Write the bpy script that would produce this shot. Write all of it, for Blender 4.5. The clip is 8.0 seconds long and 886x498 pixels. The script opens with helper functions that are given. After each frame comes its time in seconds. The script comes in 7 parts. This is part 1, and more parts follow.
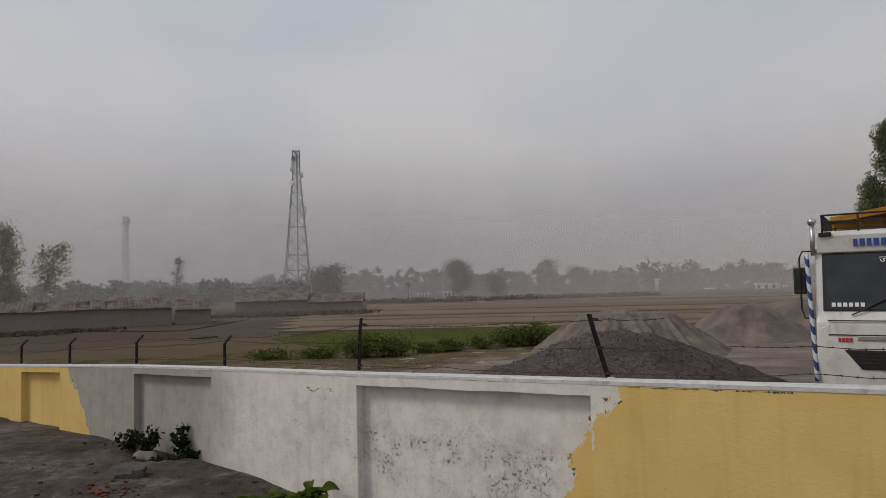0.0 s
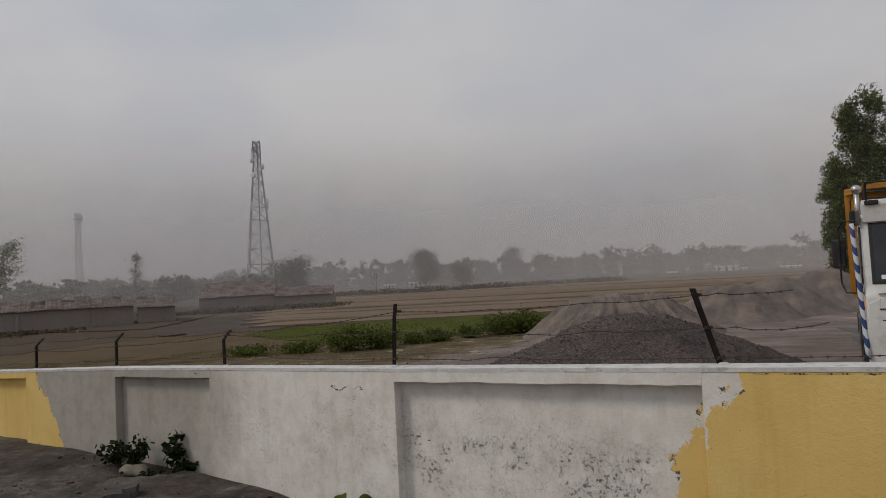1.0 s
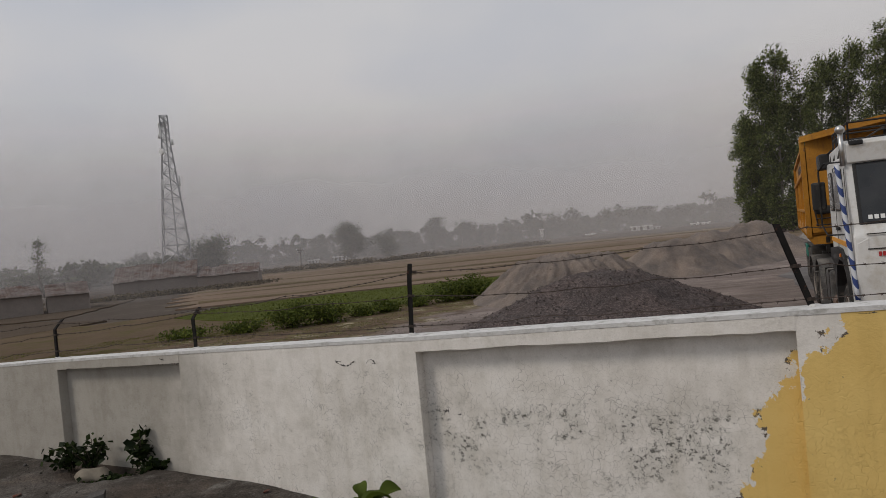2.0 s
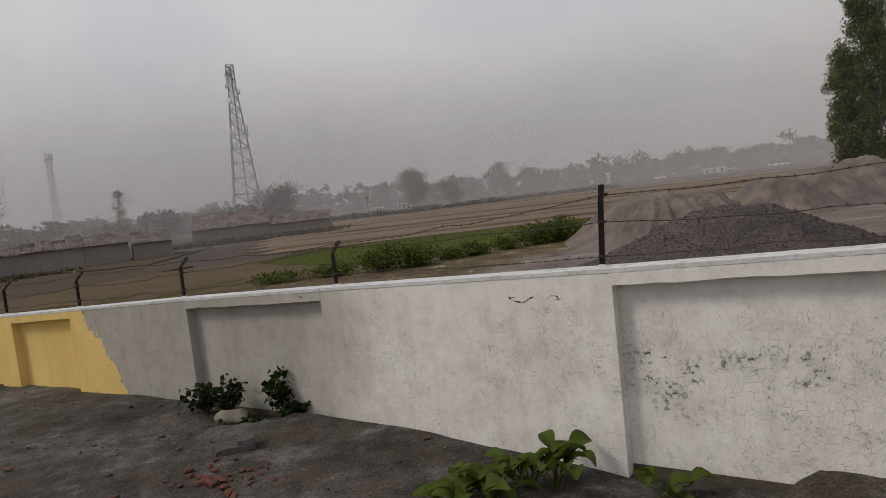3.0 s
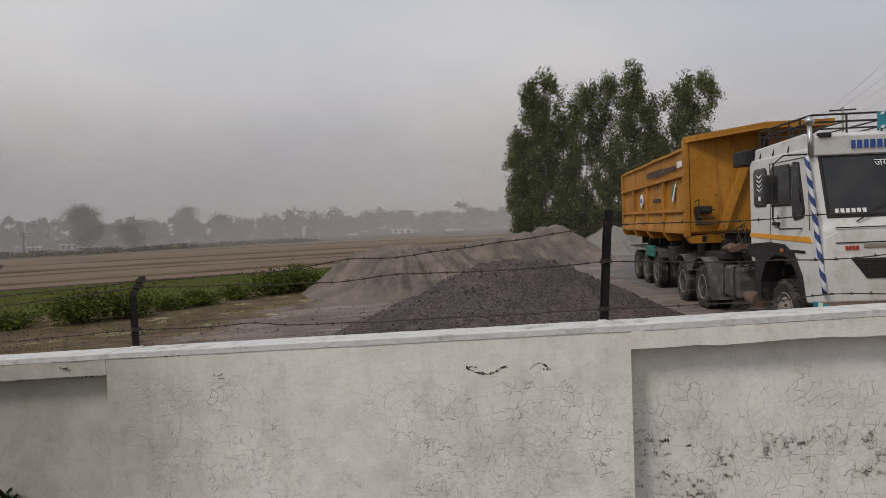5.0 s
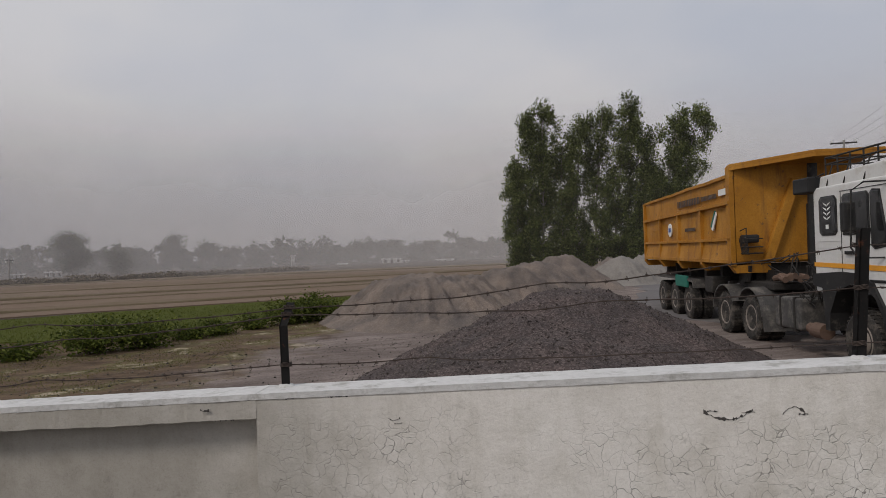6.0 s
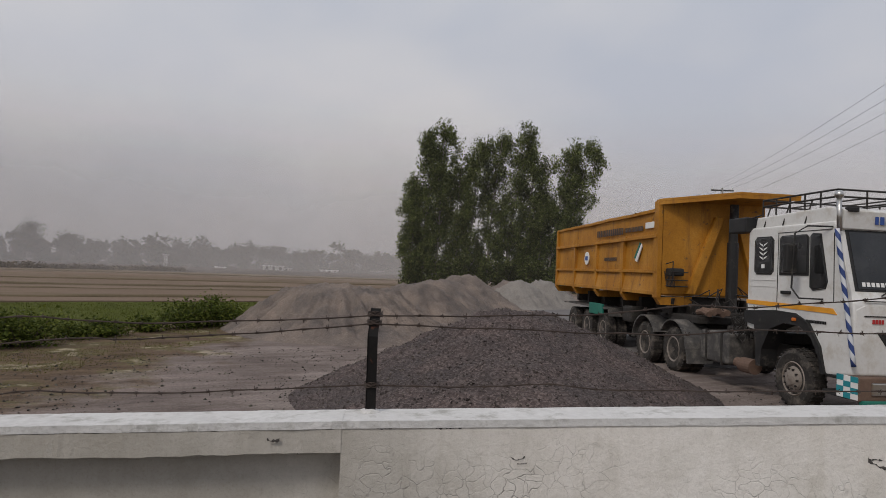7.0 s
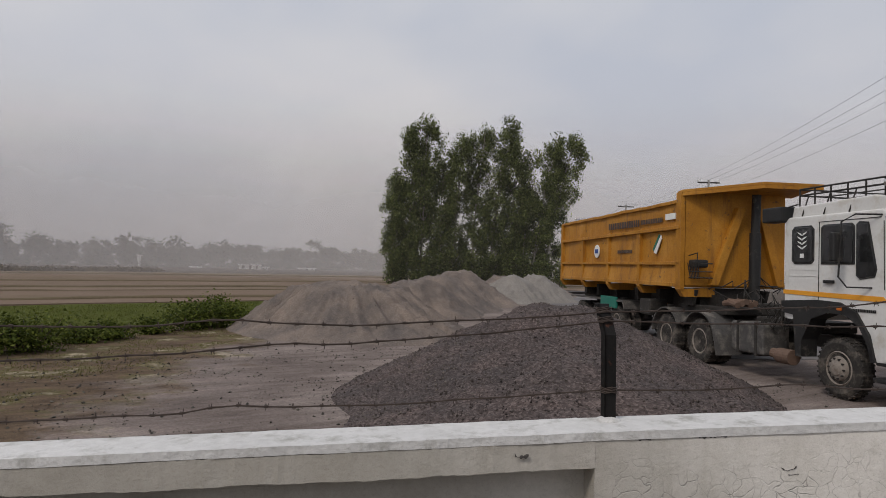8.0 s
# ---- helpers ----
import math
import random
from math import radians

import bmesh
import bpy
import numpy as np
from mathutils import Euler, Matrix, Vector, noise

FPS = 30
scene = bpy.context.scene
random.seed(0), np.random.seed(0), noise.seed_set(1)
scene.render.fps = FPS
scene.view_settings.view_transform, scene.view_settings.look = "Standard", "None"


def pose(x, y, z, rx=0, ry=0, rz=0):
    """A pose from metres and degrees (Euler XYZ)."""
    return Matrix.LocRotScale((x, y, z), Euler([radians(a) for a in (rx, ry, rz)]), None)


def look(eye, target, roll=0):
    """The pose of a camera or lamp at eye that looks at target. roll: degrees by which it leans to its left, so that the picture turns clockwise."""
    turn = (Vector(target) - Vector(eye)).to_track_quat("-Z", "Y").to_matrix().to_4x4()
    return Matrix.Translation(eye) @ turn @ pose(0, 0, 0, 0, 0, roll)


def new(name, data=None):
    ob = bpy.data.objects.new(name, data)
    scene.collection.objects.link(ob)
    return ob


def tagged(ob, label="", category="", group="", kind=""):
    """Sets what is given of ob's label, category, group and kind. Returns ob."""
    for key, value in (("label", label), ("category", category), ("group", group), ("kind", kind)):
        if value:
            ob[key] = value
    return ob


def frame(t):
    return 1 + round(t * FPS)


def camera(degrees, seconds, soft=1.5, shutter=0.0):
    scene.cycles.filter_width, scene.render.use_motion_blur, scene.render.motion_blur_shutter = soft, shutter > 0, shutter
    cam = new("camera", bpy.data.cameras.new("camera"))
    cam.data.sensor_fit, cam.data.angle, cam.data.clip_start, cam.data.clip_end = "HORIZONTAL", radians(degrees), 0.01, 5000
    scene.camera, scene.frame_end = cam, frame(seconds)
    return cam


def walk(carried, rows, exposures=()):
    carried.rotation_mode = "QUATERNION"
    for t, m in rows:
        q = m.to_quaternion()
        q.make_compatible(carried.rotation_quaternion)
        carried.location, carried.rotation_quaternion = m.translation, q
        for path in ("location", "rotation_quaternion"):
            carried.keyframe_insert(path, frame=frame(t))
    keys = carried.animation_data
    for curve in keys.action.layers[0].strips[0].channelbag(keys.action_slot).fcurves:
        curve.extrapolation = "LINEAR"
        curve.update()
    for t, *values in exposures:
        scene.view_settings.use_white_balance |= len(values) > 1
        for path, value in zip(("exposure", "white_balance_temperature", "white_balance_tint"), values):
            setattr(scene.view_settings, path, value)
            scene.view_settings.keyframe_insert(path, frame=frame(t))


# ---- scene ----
cam = camera(67.3, 8.0, soft=0.8)
PATH = [
    (0, (2.45, -0.117, 2.798), (2.002, 1.829, 2.905), -1.4),
    (0.2, (2.134, 0.041, 2.776), (1.57, 1.957, 2.882), -1.9),
    (0.5, (1.78, 0.288, 2.763), (1.229, 2.209, 2.846), -1.9),
    (0.7, (1.583, 0.508, 2.735), (1.111, 2.449, 2.845), -2.0),
    (1, (1.247, 0.841, 2.696), (0.911, 2.812, 2.771), -2.9),
    (1.2, (1.013, 1.0, 2.671), (0.759, 2.984, 2.701), -2.1),
    (2.3, (-0.273, 1.83, 2.55), (-0.356, 3.828, 2.52), -6.2),
    (2.5, (-0.546, 1.969, 2.515), (-0.729, 3.96, 2.502), -4.7),
    (2.7, (-0.786, 2.11, 2.498), (-1.004, 4.097, 2.417), -4.5),
    (3, (-1.115, 2.345, 2.465), (-1.411, 4.316, 2.298), -6.4),
    (3.2, (-1.315, 2.503, 2.399), (-1.69, 4.465, 2.289), -4.2),
    (3.5, (-1.586, 2.869, 2.421), (-1.891, 4.84, 2.276), -5.1),
    (3.7, (-1.75, 3.062, 2.378), (-1.867, 5.052, 2.222), -4.3),
    (4, (-2.014, 3.334, 2.393), (-1.816, 5.318, 2.234), -3.3),
    (4.2, (-2.15, 3.515, 2.365), (-1.775, 5.471, 2.181), -2.0),
    (4.5, (-2.384, 3.923, 2.322), (-1.809, 5.833, 2.174), -1.8),
    (4.7, (-2.576, 4.184, 2.35), (-1.962, 6.083, 2.23), -2.1),
    (6, (-3.929, 5.552, 2.331), (-3.255, 7.435, 2.341), -1.9),
    (6.2, (-4.149, 5.739, 2.318), (-3.402, 7.594, 2.275), -2.0),
    (6.5, (-4.422, 6.025, 2.297), (-3.541, 7.82, 2.262), 1.1),
    (6.7, (-4.592, 6.262, 2.272), (-3.627, 8.013, 2.313), 2.5),
    (7, (-4.839, 6.681, 2.267), (-3.844, 8.415, 2.325), 2.4),
    (7.2, (-5.053, 6.856, 2.249), (-4.065, 8.593, 2.33), 2.9),
    (7.5, (-5.305, 7.096, 2.254), (-4.272, 8.809, 2.278), 1.5),
    (7.7, (-5.452, 7.277, 2.232), (-4.379, 8.965, 2.26), 2.8),
    (8, (-5.658, 7.617, 2.204), (-4.595, 9.311, 2.253), 1.5),
]
walk(cam, [(t, look(eye, target, roll)) for t, eye, target, roll in PATH],
     exposures=[(0, -0.09, 6450, 10), (1.0, -0.17, 6500, 10), (2.5, 0.05, 6500, 10), (3.5, 0.08, 6500, 10), (4.5, 0.17, 6500, 10), (6, 0.02, 6390, 11), (7, 0.08, 6390, 11), (8, 0.16, 6390, 11)])

# ---- light ----
world = bpy.data.worlds.new("dusty_sky")
scene.world = world
world.use_nodes = True
wn, wl = world.node_tree.nodes, world.node_tree.links
wn.clear()
SUN_EL, SUN_AZ = 46.0, 250.0
sky = wn.new("ShaderNodeTexSky")
sky.sky_type = "NISHITA"
sky.sun_disc = False
sky.sun_elevation, sky.sun_rotation = radians(SUN_EL), radians(SUN_AZ)
sky.dust_density, sky.air_density = 4.0, 1.0
wgeo = wn.new("ShaderNodeTexCoord")
wsep = wn.new("ShaderNodeSeparateXYZ")
wl.new(wgeo.outputs["Generated"], wsep.inputs[0])
# dust thickens towards the horizon
wramp = wn.new("ShaderNodeValToRGB")
wl.new(wsep.outputs["Z"], wramp.inputs[0])
cr = wramp.color_ramp
cr.elements[0].position, cr.elements[0].color = 0.0, (0.55, 0.515, 0.50, 1)
cr.elements[1].position, cr.elements[1].color = 1.0, (0.60, 0.62, 0.66, 1)
for p_, c_ in ((0.07, (0.60, 0.57, 0.56, 1)), (0.16, (0.615, 0.597, 0.597, 1)), (0.30, (0.605, 0.602, 0.615, 1)), (0.45, (0.60, 0.615, 0.645, 1))):
    e_ = cr.elements.new(p_)
    e_.color = c_
# broken cloud in the dust
wmap = wn.new("ShaderNodeMapping")
wmap.inputs["Scale"].default_value = (1.3, 1.3, 2.6)
wl.new(wgeo.outputs["Generated"], wmap.inputs[0])
wnoise = wn.new("ShaderNodeTexNoise")
wnoise.inputs["Scale"].default_value = 1.5
wnoise.inputs["Detail"].default_value = 4.0
wnoise.inputs["Roughness"].default_value = 0.5
wl.new(wmap.outputs[0], wnoise.inputs["Vector"])
wcl = wn.new("ShaderNodeValToRGB")
wcl.color_ramp.elements[0].position, wcl.color_ramp.elements[0].color = 0.36, (0.78, 0.84, 0.95, 1)
wcl.color_ramp.elements[1].position, wcl.color_ramp.elements[1].color = 0.62, (1.10, 1.08, 1.06, 1)
wl.new(wnoise.outputs["Fac"], wcl.inputs[0])
wmul = wn.new("ShaderNodeMix")
wmul.data_type, wmul.blend_type = "RGBA", "MULTIPLY"
wmul.inputs["Factor"].default_value = 0.65
wl.new(wramp.outputs[0], wmul.inputs[6])
wl.new(wcl.outputs[0], wmul.inputs[7])
# the dust bank is thicker to the west
wside = wn.new("ShaderNodeMapRange")
for k_, v_ in (("From Min", -0.6), ("From Max", 0.55), ("To Min", 0.98), ("To Max", 0.94)):
    wside.inputs[k_].default_value = v_
wl.new(wsep.outputs["X"], wside.inputs["Value"])
wmul2 = wn.new("ShaderNodeVectorMath")
wmul2.operation = "SCALE"
wl.new(wmul.outputs[2], wmul2.inputs[0])
wl.new(wside.outputs[0], wmul2.inputs["Scale"])
wbg = wn.new("ShaderNodeBackground")
wl.new(wmul2.outputs[0], wbg.inputs[0])
wbg.inputs[1].default_value = 1.0
wsky = wn.new("ShaderNodeBackground")
wl.new(sky.outputs[0], wsky.inputs[0])
wsky.inputs[1].default_value = 0.05
wadd = wn.new("ShaderNodeMixShader")
wadd.inputs[0].default_value = 0.12
wl.new(wbg.outputs[0], wadd.inputs[1])
wl.new(wsky.outputs[0], wadd.inputs[2])
wout = wn.new("ShaderNodeOutputWorld")
wl.new(wadd.outputs[0], wout.inputs[0])

sun = new("sun", bpy.data.lights.new("sun", "SUN"))
sun.data.energy, sun.data.angle, sun.data.color = 1.2, radians(14), (1.0, 0.92, 0.82)
_d = Vector((math.sin(radians(SUN_AZ)) * math.cos(radians(SUN_EL)), math.cos(radians(SUN_AZ)) * math.cos(radians(SUN_EL)), math.sin(radians(SUN_EL))))
sun.matrix_world = look(_d * 80, (0, 0, 0))


# ---- materials ----
def nodes_of(name):
    m = bpy.data.materials.new(name)
    m.use_nodes = True
    return m, m.node_tree.nodes, m.node_tree.links, m.node_tree.nodes["Principled BSDF"]


def noise_node(n, l, vec, scale, detail=5.0, rough=0.6):
    t = n.new("ShaderNodeTexNoise")
    t.inputs["Scale"].default_value, t.inputs["Detail"].default_value, t.inputs["Roughness"].default_value = scale, detail, rough
    l.new(vec, t.inputs["Vector"])
    return t.outputs["Fac"]


def ramp_node(n, l, fac, stops):
    r = n.new("ShaderNodeValToRGB")
    e = r.color_ramp.elements
    e[0].position, e[0].color = stops[0][0], (*stops[0][1], 1) if len(stops[0][1]) == 3 else stops[0][1]
    e[1].position, e[1].color = stops[-1][0], (*stops[-1][1], 1)
    for p, c in stops[1:-1]:
        k = e.new(p)
        k.color = (*c, 1)
    l.new(fac, r.inputs[0])
    return r.outputs[0]


def mix_node(n, l, fac, a, b, mode="MIX"):
    m = n.new("ShaderNodeMix")
    m.data_type, m.blend_type = "RGBA", mode
    for sock, v in ((m.inputs[0], fac), (m.inputs[6], a), (m.inputs[7], b)):
        if isinstance(v, (int, float)):
            sock.default_value = v
        elif isinstance(v, tuple):
            sock.default_value = (*v, 1)
        else:
            l.new(v, sock)
    return m.outputs[2]


def bump_node(n, l, bsdf, height, strength=0.4, dist=0.02):
    b = n.new("ShaderNodeBump")
    b.inputs["Strength"].default_value, b.inputs["Distance"].default_value = strength, dist
    l.new(height, b.inputs["Height"])
    l.new(b.outputs[0], bsdf.inputs["Normal"])


def mat(name, c1, c2, fine=30.0, coarse=2.0, rough=0.8, metal=0.0, bump=0.3, dist=0.01, dirt=None, dirt_at=0.6, dirt_scale=3.0, spec=0.4):
    """Two tones in fine grain and coarse blotches, fine relief, and dirt of its own colour."""
    m, n, l, b = nodes_of(name)
    vec = n.new("ShaderNodeTexCoord").outputs["Object"]
    f1, f2 = noise_node(n, l, vec, fine), noise_node(n, l, vec, coarse, 6)
    mid = tuple((p + q) / 2 for p, q in zip(c1, c2))
    ca = ramp_node(n, l, f1, ((0.3, c1), (0.7, c2)))
    cb = ramp_node(n, l, f2, ((0.3, c1), (0.5, mid), (0.7, c2)))
    col = mix_node(n, l, 0.5, ca, cb)
    if dirt:
        f3 = noise_node(n, l, vec, dirt_scale, 8, 0.7)
        k = ramp_node(n, l, f3, ((dirt_at - 0.06, (0, 0, 0)), (dirt_at + 0.1, (0.85, 0.85, 0.85))))
        col = mix_node(n, l, k, col, dirt)
    l.new(col, b.inputs["Base Color"])
    b.inputs["Roughness"].default_value, b.inputs["Metallic"].default_value = rough, metal
    b.inputs["Specular IOR Level"].default_value = spec
    if bump:
        bump_node(n, l, b, f1, bump, dist)
    return m


def leaf_mat(name, c1, c2, c3):
    m, n, l, b = nodes_of(name)
    g = n.new("ShaderNodeNewGeometry")
    col = ramp_node(n, l, g.outputs["Random Per Island"], ((0.0, c1), (0.6, c2), (1.0, c3)))
    vec = n.new("ShaderNodeTexCoord").outputs["Object"]
    k = ramp_node(n, l, noise_node(n, l, vec, 0.6, 3), ((0.35, (0.65, 0.65, 0.65)), (0.65, (1.2, 1.2, 1.1))))
    col = mix_node(n, l, 1.0, col, k, "MULTIPLY")
    l.new(col, b.inputs["Base Color"])
    b.inputs["Roughness"].default_value = 0.6
    b.inputs["Specular IOR Level"].default_value = 0.15
    tr = n.new("ShaderNodeBsdfTranslucent")
    l.new(col, tr.inputs["Color"])
    mx = n.new("ShaderNodeMixShader")
    mx.inputs[0].default_value = 0.35
    l.new(b.outputs[0], mx.inputs[1])
    l.new(tr.outputs[0], mx.inputs[2])
    l.new(mx.outputs[0], n["Material Output"].inputs["Surface"])
    return m


def wall_paint():
    """Cracked whitewash that ends in ragged edges against cream-yellow paint."""
    m, n, l, b = nodes_of("boundary_wall_paint")
    tc = n.new("ShaderNodeTexCoord")
    vec = tc.outputs["Object"]
    sep = n.new("ShaderNodeSeparateXYZ")
    l.new(vec, sep.inputs[0])

    def mth(op, a, c=0.0):
        k = n.new("ShaderNodeMath")
        k.operation = op
        for s, v in ((k.inputs[0], a), (k.inputs[1], c)):
            if isinstance(v, (int, float)):
                s.default_value = v
            else:
                l.new(v, s)
        return k.outputs[0]

    white = ramp_node(n, l, noise_node(n, l, vec, 1.6, 7, 0.65), ((0.3, (0.715, 0.677, 0.625)), (0.5, (0.79, 0.752, 0.70)), (0.7, (0.845, 0.813, 0.767))))
    grime = ramp_node(n, l, noise_node(n, l, vec, 5.0, 8, 0.7), ((0.45, (1, 1, 1)), (0.75, (0.80, 0.795, 0.77))))
    white = mix_node(n, l, 1.0, white, grime, "MULTIPLY")
    # whitewash darker and greyer towards the far end, with a ragged limit
    worn = n.new("ShaderNodeMapRange")
    for k_, v_ in (("From Min", -3.1), ("From Max", -1.6), ("To Min", 1.0), ("To Max", 0.0)):
        worn.inputs[k_].default_value = v_
    l.new(mth("ADD", sep.outputs["X"], mth("MULTIPLY", noise_node(n, l, vec, 1.2, 6), 2.0)), worn.inputs["Value"])
    white = mix_node(n, l, worn.outputs[0], white, mix_node(n, l, 1.0, white, (0.52, 0.51, 0.485), "MULTIPLY"))
    # crazed cracks, only in patches
    nz = n.new("ShaderNodeTexNoise")
    nz.inputs["Scale"].default_value = 6.0
    l.new(vec, nz.inputs["Vector"])
    add = n.new("ShaderNodeVectorMath")
    add.operation = "MULTIPLY_ADD"
    l.new(nz.outputs["Color"], add.inputs[0])
    add.inputs[1].default_value = (0.20, 0.20, 0.20)
    l.new(vec, add.inputs[2])
    vo = n.new("ShaderNodeTexVoronoi")
    vo.feature = "DISTANCE_TO_EDGE"
    vo.inputs["Scale"].default_value = 15.0
    l.new(add.outputs[0], vo.inputs["Vector"])
    crack = ramp_node(n, l, vo.outputs["Distance"], ((0.0, (1, 1, 1)), (0.030, (0, 0, 0))))
    where = ramp_node(n, l, noise_node(n, l, vec, 1.1, 4), ((0.36, (0.08, 0.08, 0.08)), (0.52, (0.9, 0.9, 0.9))))
    crk = mth("MULTIPLY", mth("MULTIPLY", crack, where), ramp_node(n, l, noise_node(n, l, vec, 7.0, 5, 0.7), ((0.38, (0.05, 0.05, 0.05)), (0.56, (1, 1, 1)))))
    # the upper band and the far panel are sounder
    sound = n.new("ShaderNodeMapRange")
    for k_, v_ in (("From Min", 1.22), ("From Max", 1.5), ("To Min", 1.0), ("To Max", 0.08)):
        sound.inputs[k_].default_value = v_
    l.new(mth("ADD", sep.outputs["Z"], mth("MULTIPLY", mth("SUBTRACT", noise_node(n, l, vec, 1.5, 3), 0.5), 0.9)), sound.inputs["Value"])
    far_end = n.new("ShaderNodeMapRange")
    for k_, v_ in (("From Min", -3.9), ("From Max", -3.3), ("To Min", 0.12), ("To Max", 1.0)):
        far_end.inputs[k_].default_value = v_
    l.new(sep.outputs["X"], far_end.inputs["Value"])
    crk = mth("MULTIPLY", crk, mth("MULTIPLY", sound.outputs[0], far_end.outputs[0]))
    white = mix_node(n, l, crk, white, (0.30, 0.28, 0.255))
    speck = ramp_node(n, l, noise_node(n, l, vec, 75.0, 4, 0.75), ((0.28, (0.86, 0.855, 0.84)), (0.46, (1, 1, 1)), (0.7, (1.04, 1.04, 1.04))))
    white = mix_node(n, l, 1.0, white, speck, "MULTIPLY")
    # flaked spots, mostly at mid height of the panels
    band = n.new("ShaderNodeMapRange")
    band.inputs["From Min"].default_value, band.inputs["From Max"].default_value = 1.15, 0.95
    l.new(sep.outputs["Z"], band.inputs["Value"])
    lowb = n.new("ShaderNodeMapRange")
    for k_, v_ in (("From Min", 0.3), ("From Max", 0.6), ("To Min", 0.25), ("To Max", 1.0)):
        lowb.inputs[k_].default_value = v_
    l.new(sep.outputs["Z"], lowb.inputs["Value"])
    sp = ramp_node(n, l, noise_node(n, l, vec, 24.0, 8, 0.75), ((0.535, (0, 0, 0)), (0.575, (0.92, 0.92, 0.92))))
    spw = ramp_node(n, l, noise_node(n, l, vec, 3.6, 4, 0.6), ((0.49, (0, 0, 0)), (0.58, (1, 1, 1))))
    pan = n.new("ShaderNodeMapRange")
    for k_, v_ in (("From Min", -0.75), ("From Max", -0.35), ("To Min", 0.22), ("To Max", 1.0)):
        pan.inputs[k_].default_value = v_
    l.new(sep.outputs["X"], pan.inputs["Value"])
    flake = mth("MULTIPLY", mth("MULTIPLY", mth("MULTIPLY", sp, spw), mth("MULTIPLY", band.outputs[0], lowb.outputs[0])), pan.outputs[0])
    smudge = mth("MULTIPLY", mth("MULTIPLY", spw, mth("MULTIPLY", band.outputs[0], lowb.outputs[0])), mth("MULTIPLY", pan.outputs[0], 0.22))
    white = mix_node(n, l, smudge, white, (0.40, 0.39, 0.34))
    white = mix_node(n, l, flake, white, (0.12, 0.115, 0.10))
    yellow = ramp_node(n, l, noise_node(n, l, vec, 1.3, 6), ((0.3, (0.70, 0.475, 0.15)), (0.7, (0.80, 0.58, 0.215))))
    spots = ramp_node(n, l, noise_node(n, l, vec, 22.0, 3), ((0.72, (0, 0, 0)), (0.76, (0.6, 0.6, 0.6))))
    yellow = mix_node(n, l, spots, yellow, (0.33, 0.24, 0.12))
    # ragged limits of the yellow coat, one at each end of the whitewash
    rag = mth("MULTIPLY", mth("SUBTRACT", noise_node(n, l, vec, 3.2, 8, 0.7), 0.5), 0.9)
    right_edge = mth("SUBTRACT", mth("ADD", sep.outputs["X"], rag), mth("ADD", mth("MULTIPLY", sep.outputs["Z"], 0.45), 1.74))
    left_edge = mth("SUBTRACT", mth("MULTIPLY", mth("ADD", sep.outputs["X"], rag), -1.0), mth("ADD", mth("MULTIPLY", sep.outputs["Z"], 0.64), 7.34))
    lim = mth("MAXIMUM", right_edge, left_edge)
    isy = mth("GREATER_THAN", lim, 0.0)
    rim = mth("MULTIPLY", mth("LESS_THAN", mth("ABSOLUTE", lim), 0.02), mth("GREATER_THAN", noise_node(n, l, vec, 9.0, 4), 0.57))
    col = mix_node(n, l, isy, white, yellow)
    col = mix_node(n, l, rim, col, (0.12, 0.10, 0.08))
    # rain streaks under the coping
    smap = n.new("ShaderNodeMapping")
    smap.inputs["Scale"].default_value = (7.0, 7.0, 0.5)
    l.new(vec, smap.inputs[0])
    streak = ramp_node(n, l, noise_node(n, l, smap.outputs[0], 1.0, 5), ((0.5, (1, 1, 1)), (0.8, (0.74, 0.72, 0.66))))
    col = mix_node(n, l, 0.45, col, streak, "MULTIPLY")
    l.new(col, b.inputs["Base Color"])
    b.inputs["Roughness"].default_value = 0.9
    b.inputs["Specular IOR Level"].default_value = 0.2
    hgt = mth("SUBTRACT", mth("SUBTRACT", noise_node(n, l, vec, 28.0, 6, 0.7), mth("MULTIPLY", crk, 0.8)), mth("MULTIPLY", flake, 0.6))
    bump_node(n, l, b, hgt, 0.5, 0.012)
    return m


M_WALL = wall_paint()
M_COPING = mat("whitewashed_coping", (0.50, 0.49, 0.475), (0.70, 0.69, 0.675), 22, 1.5, 0.9, dirt=(0.33, 0.32, 0.29), dirt_at=0.58, dirt_scale=7, bump=1.0)


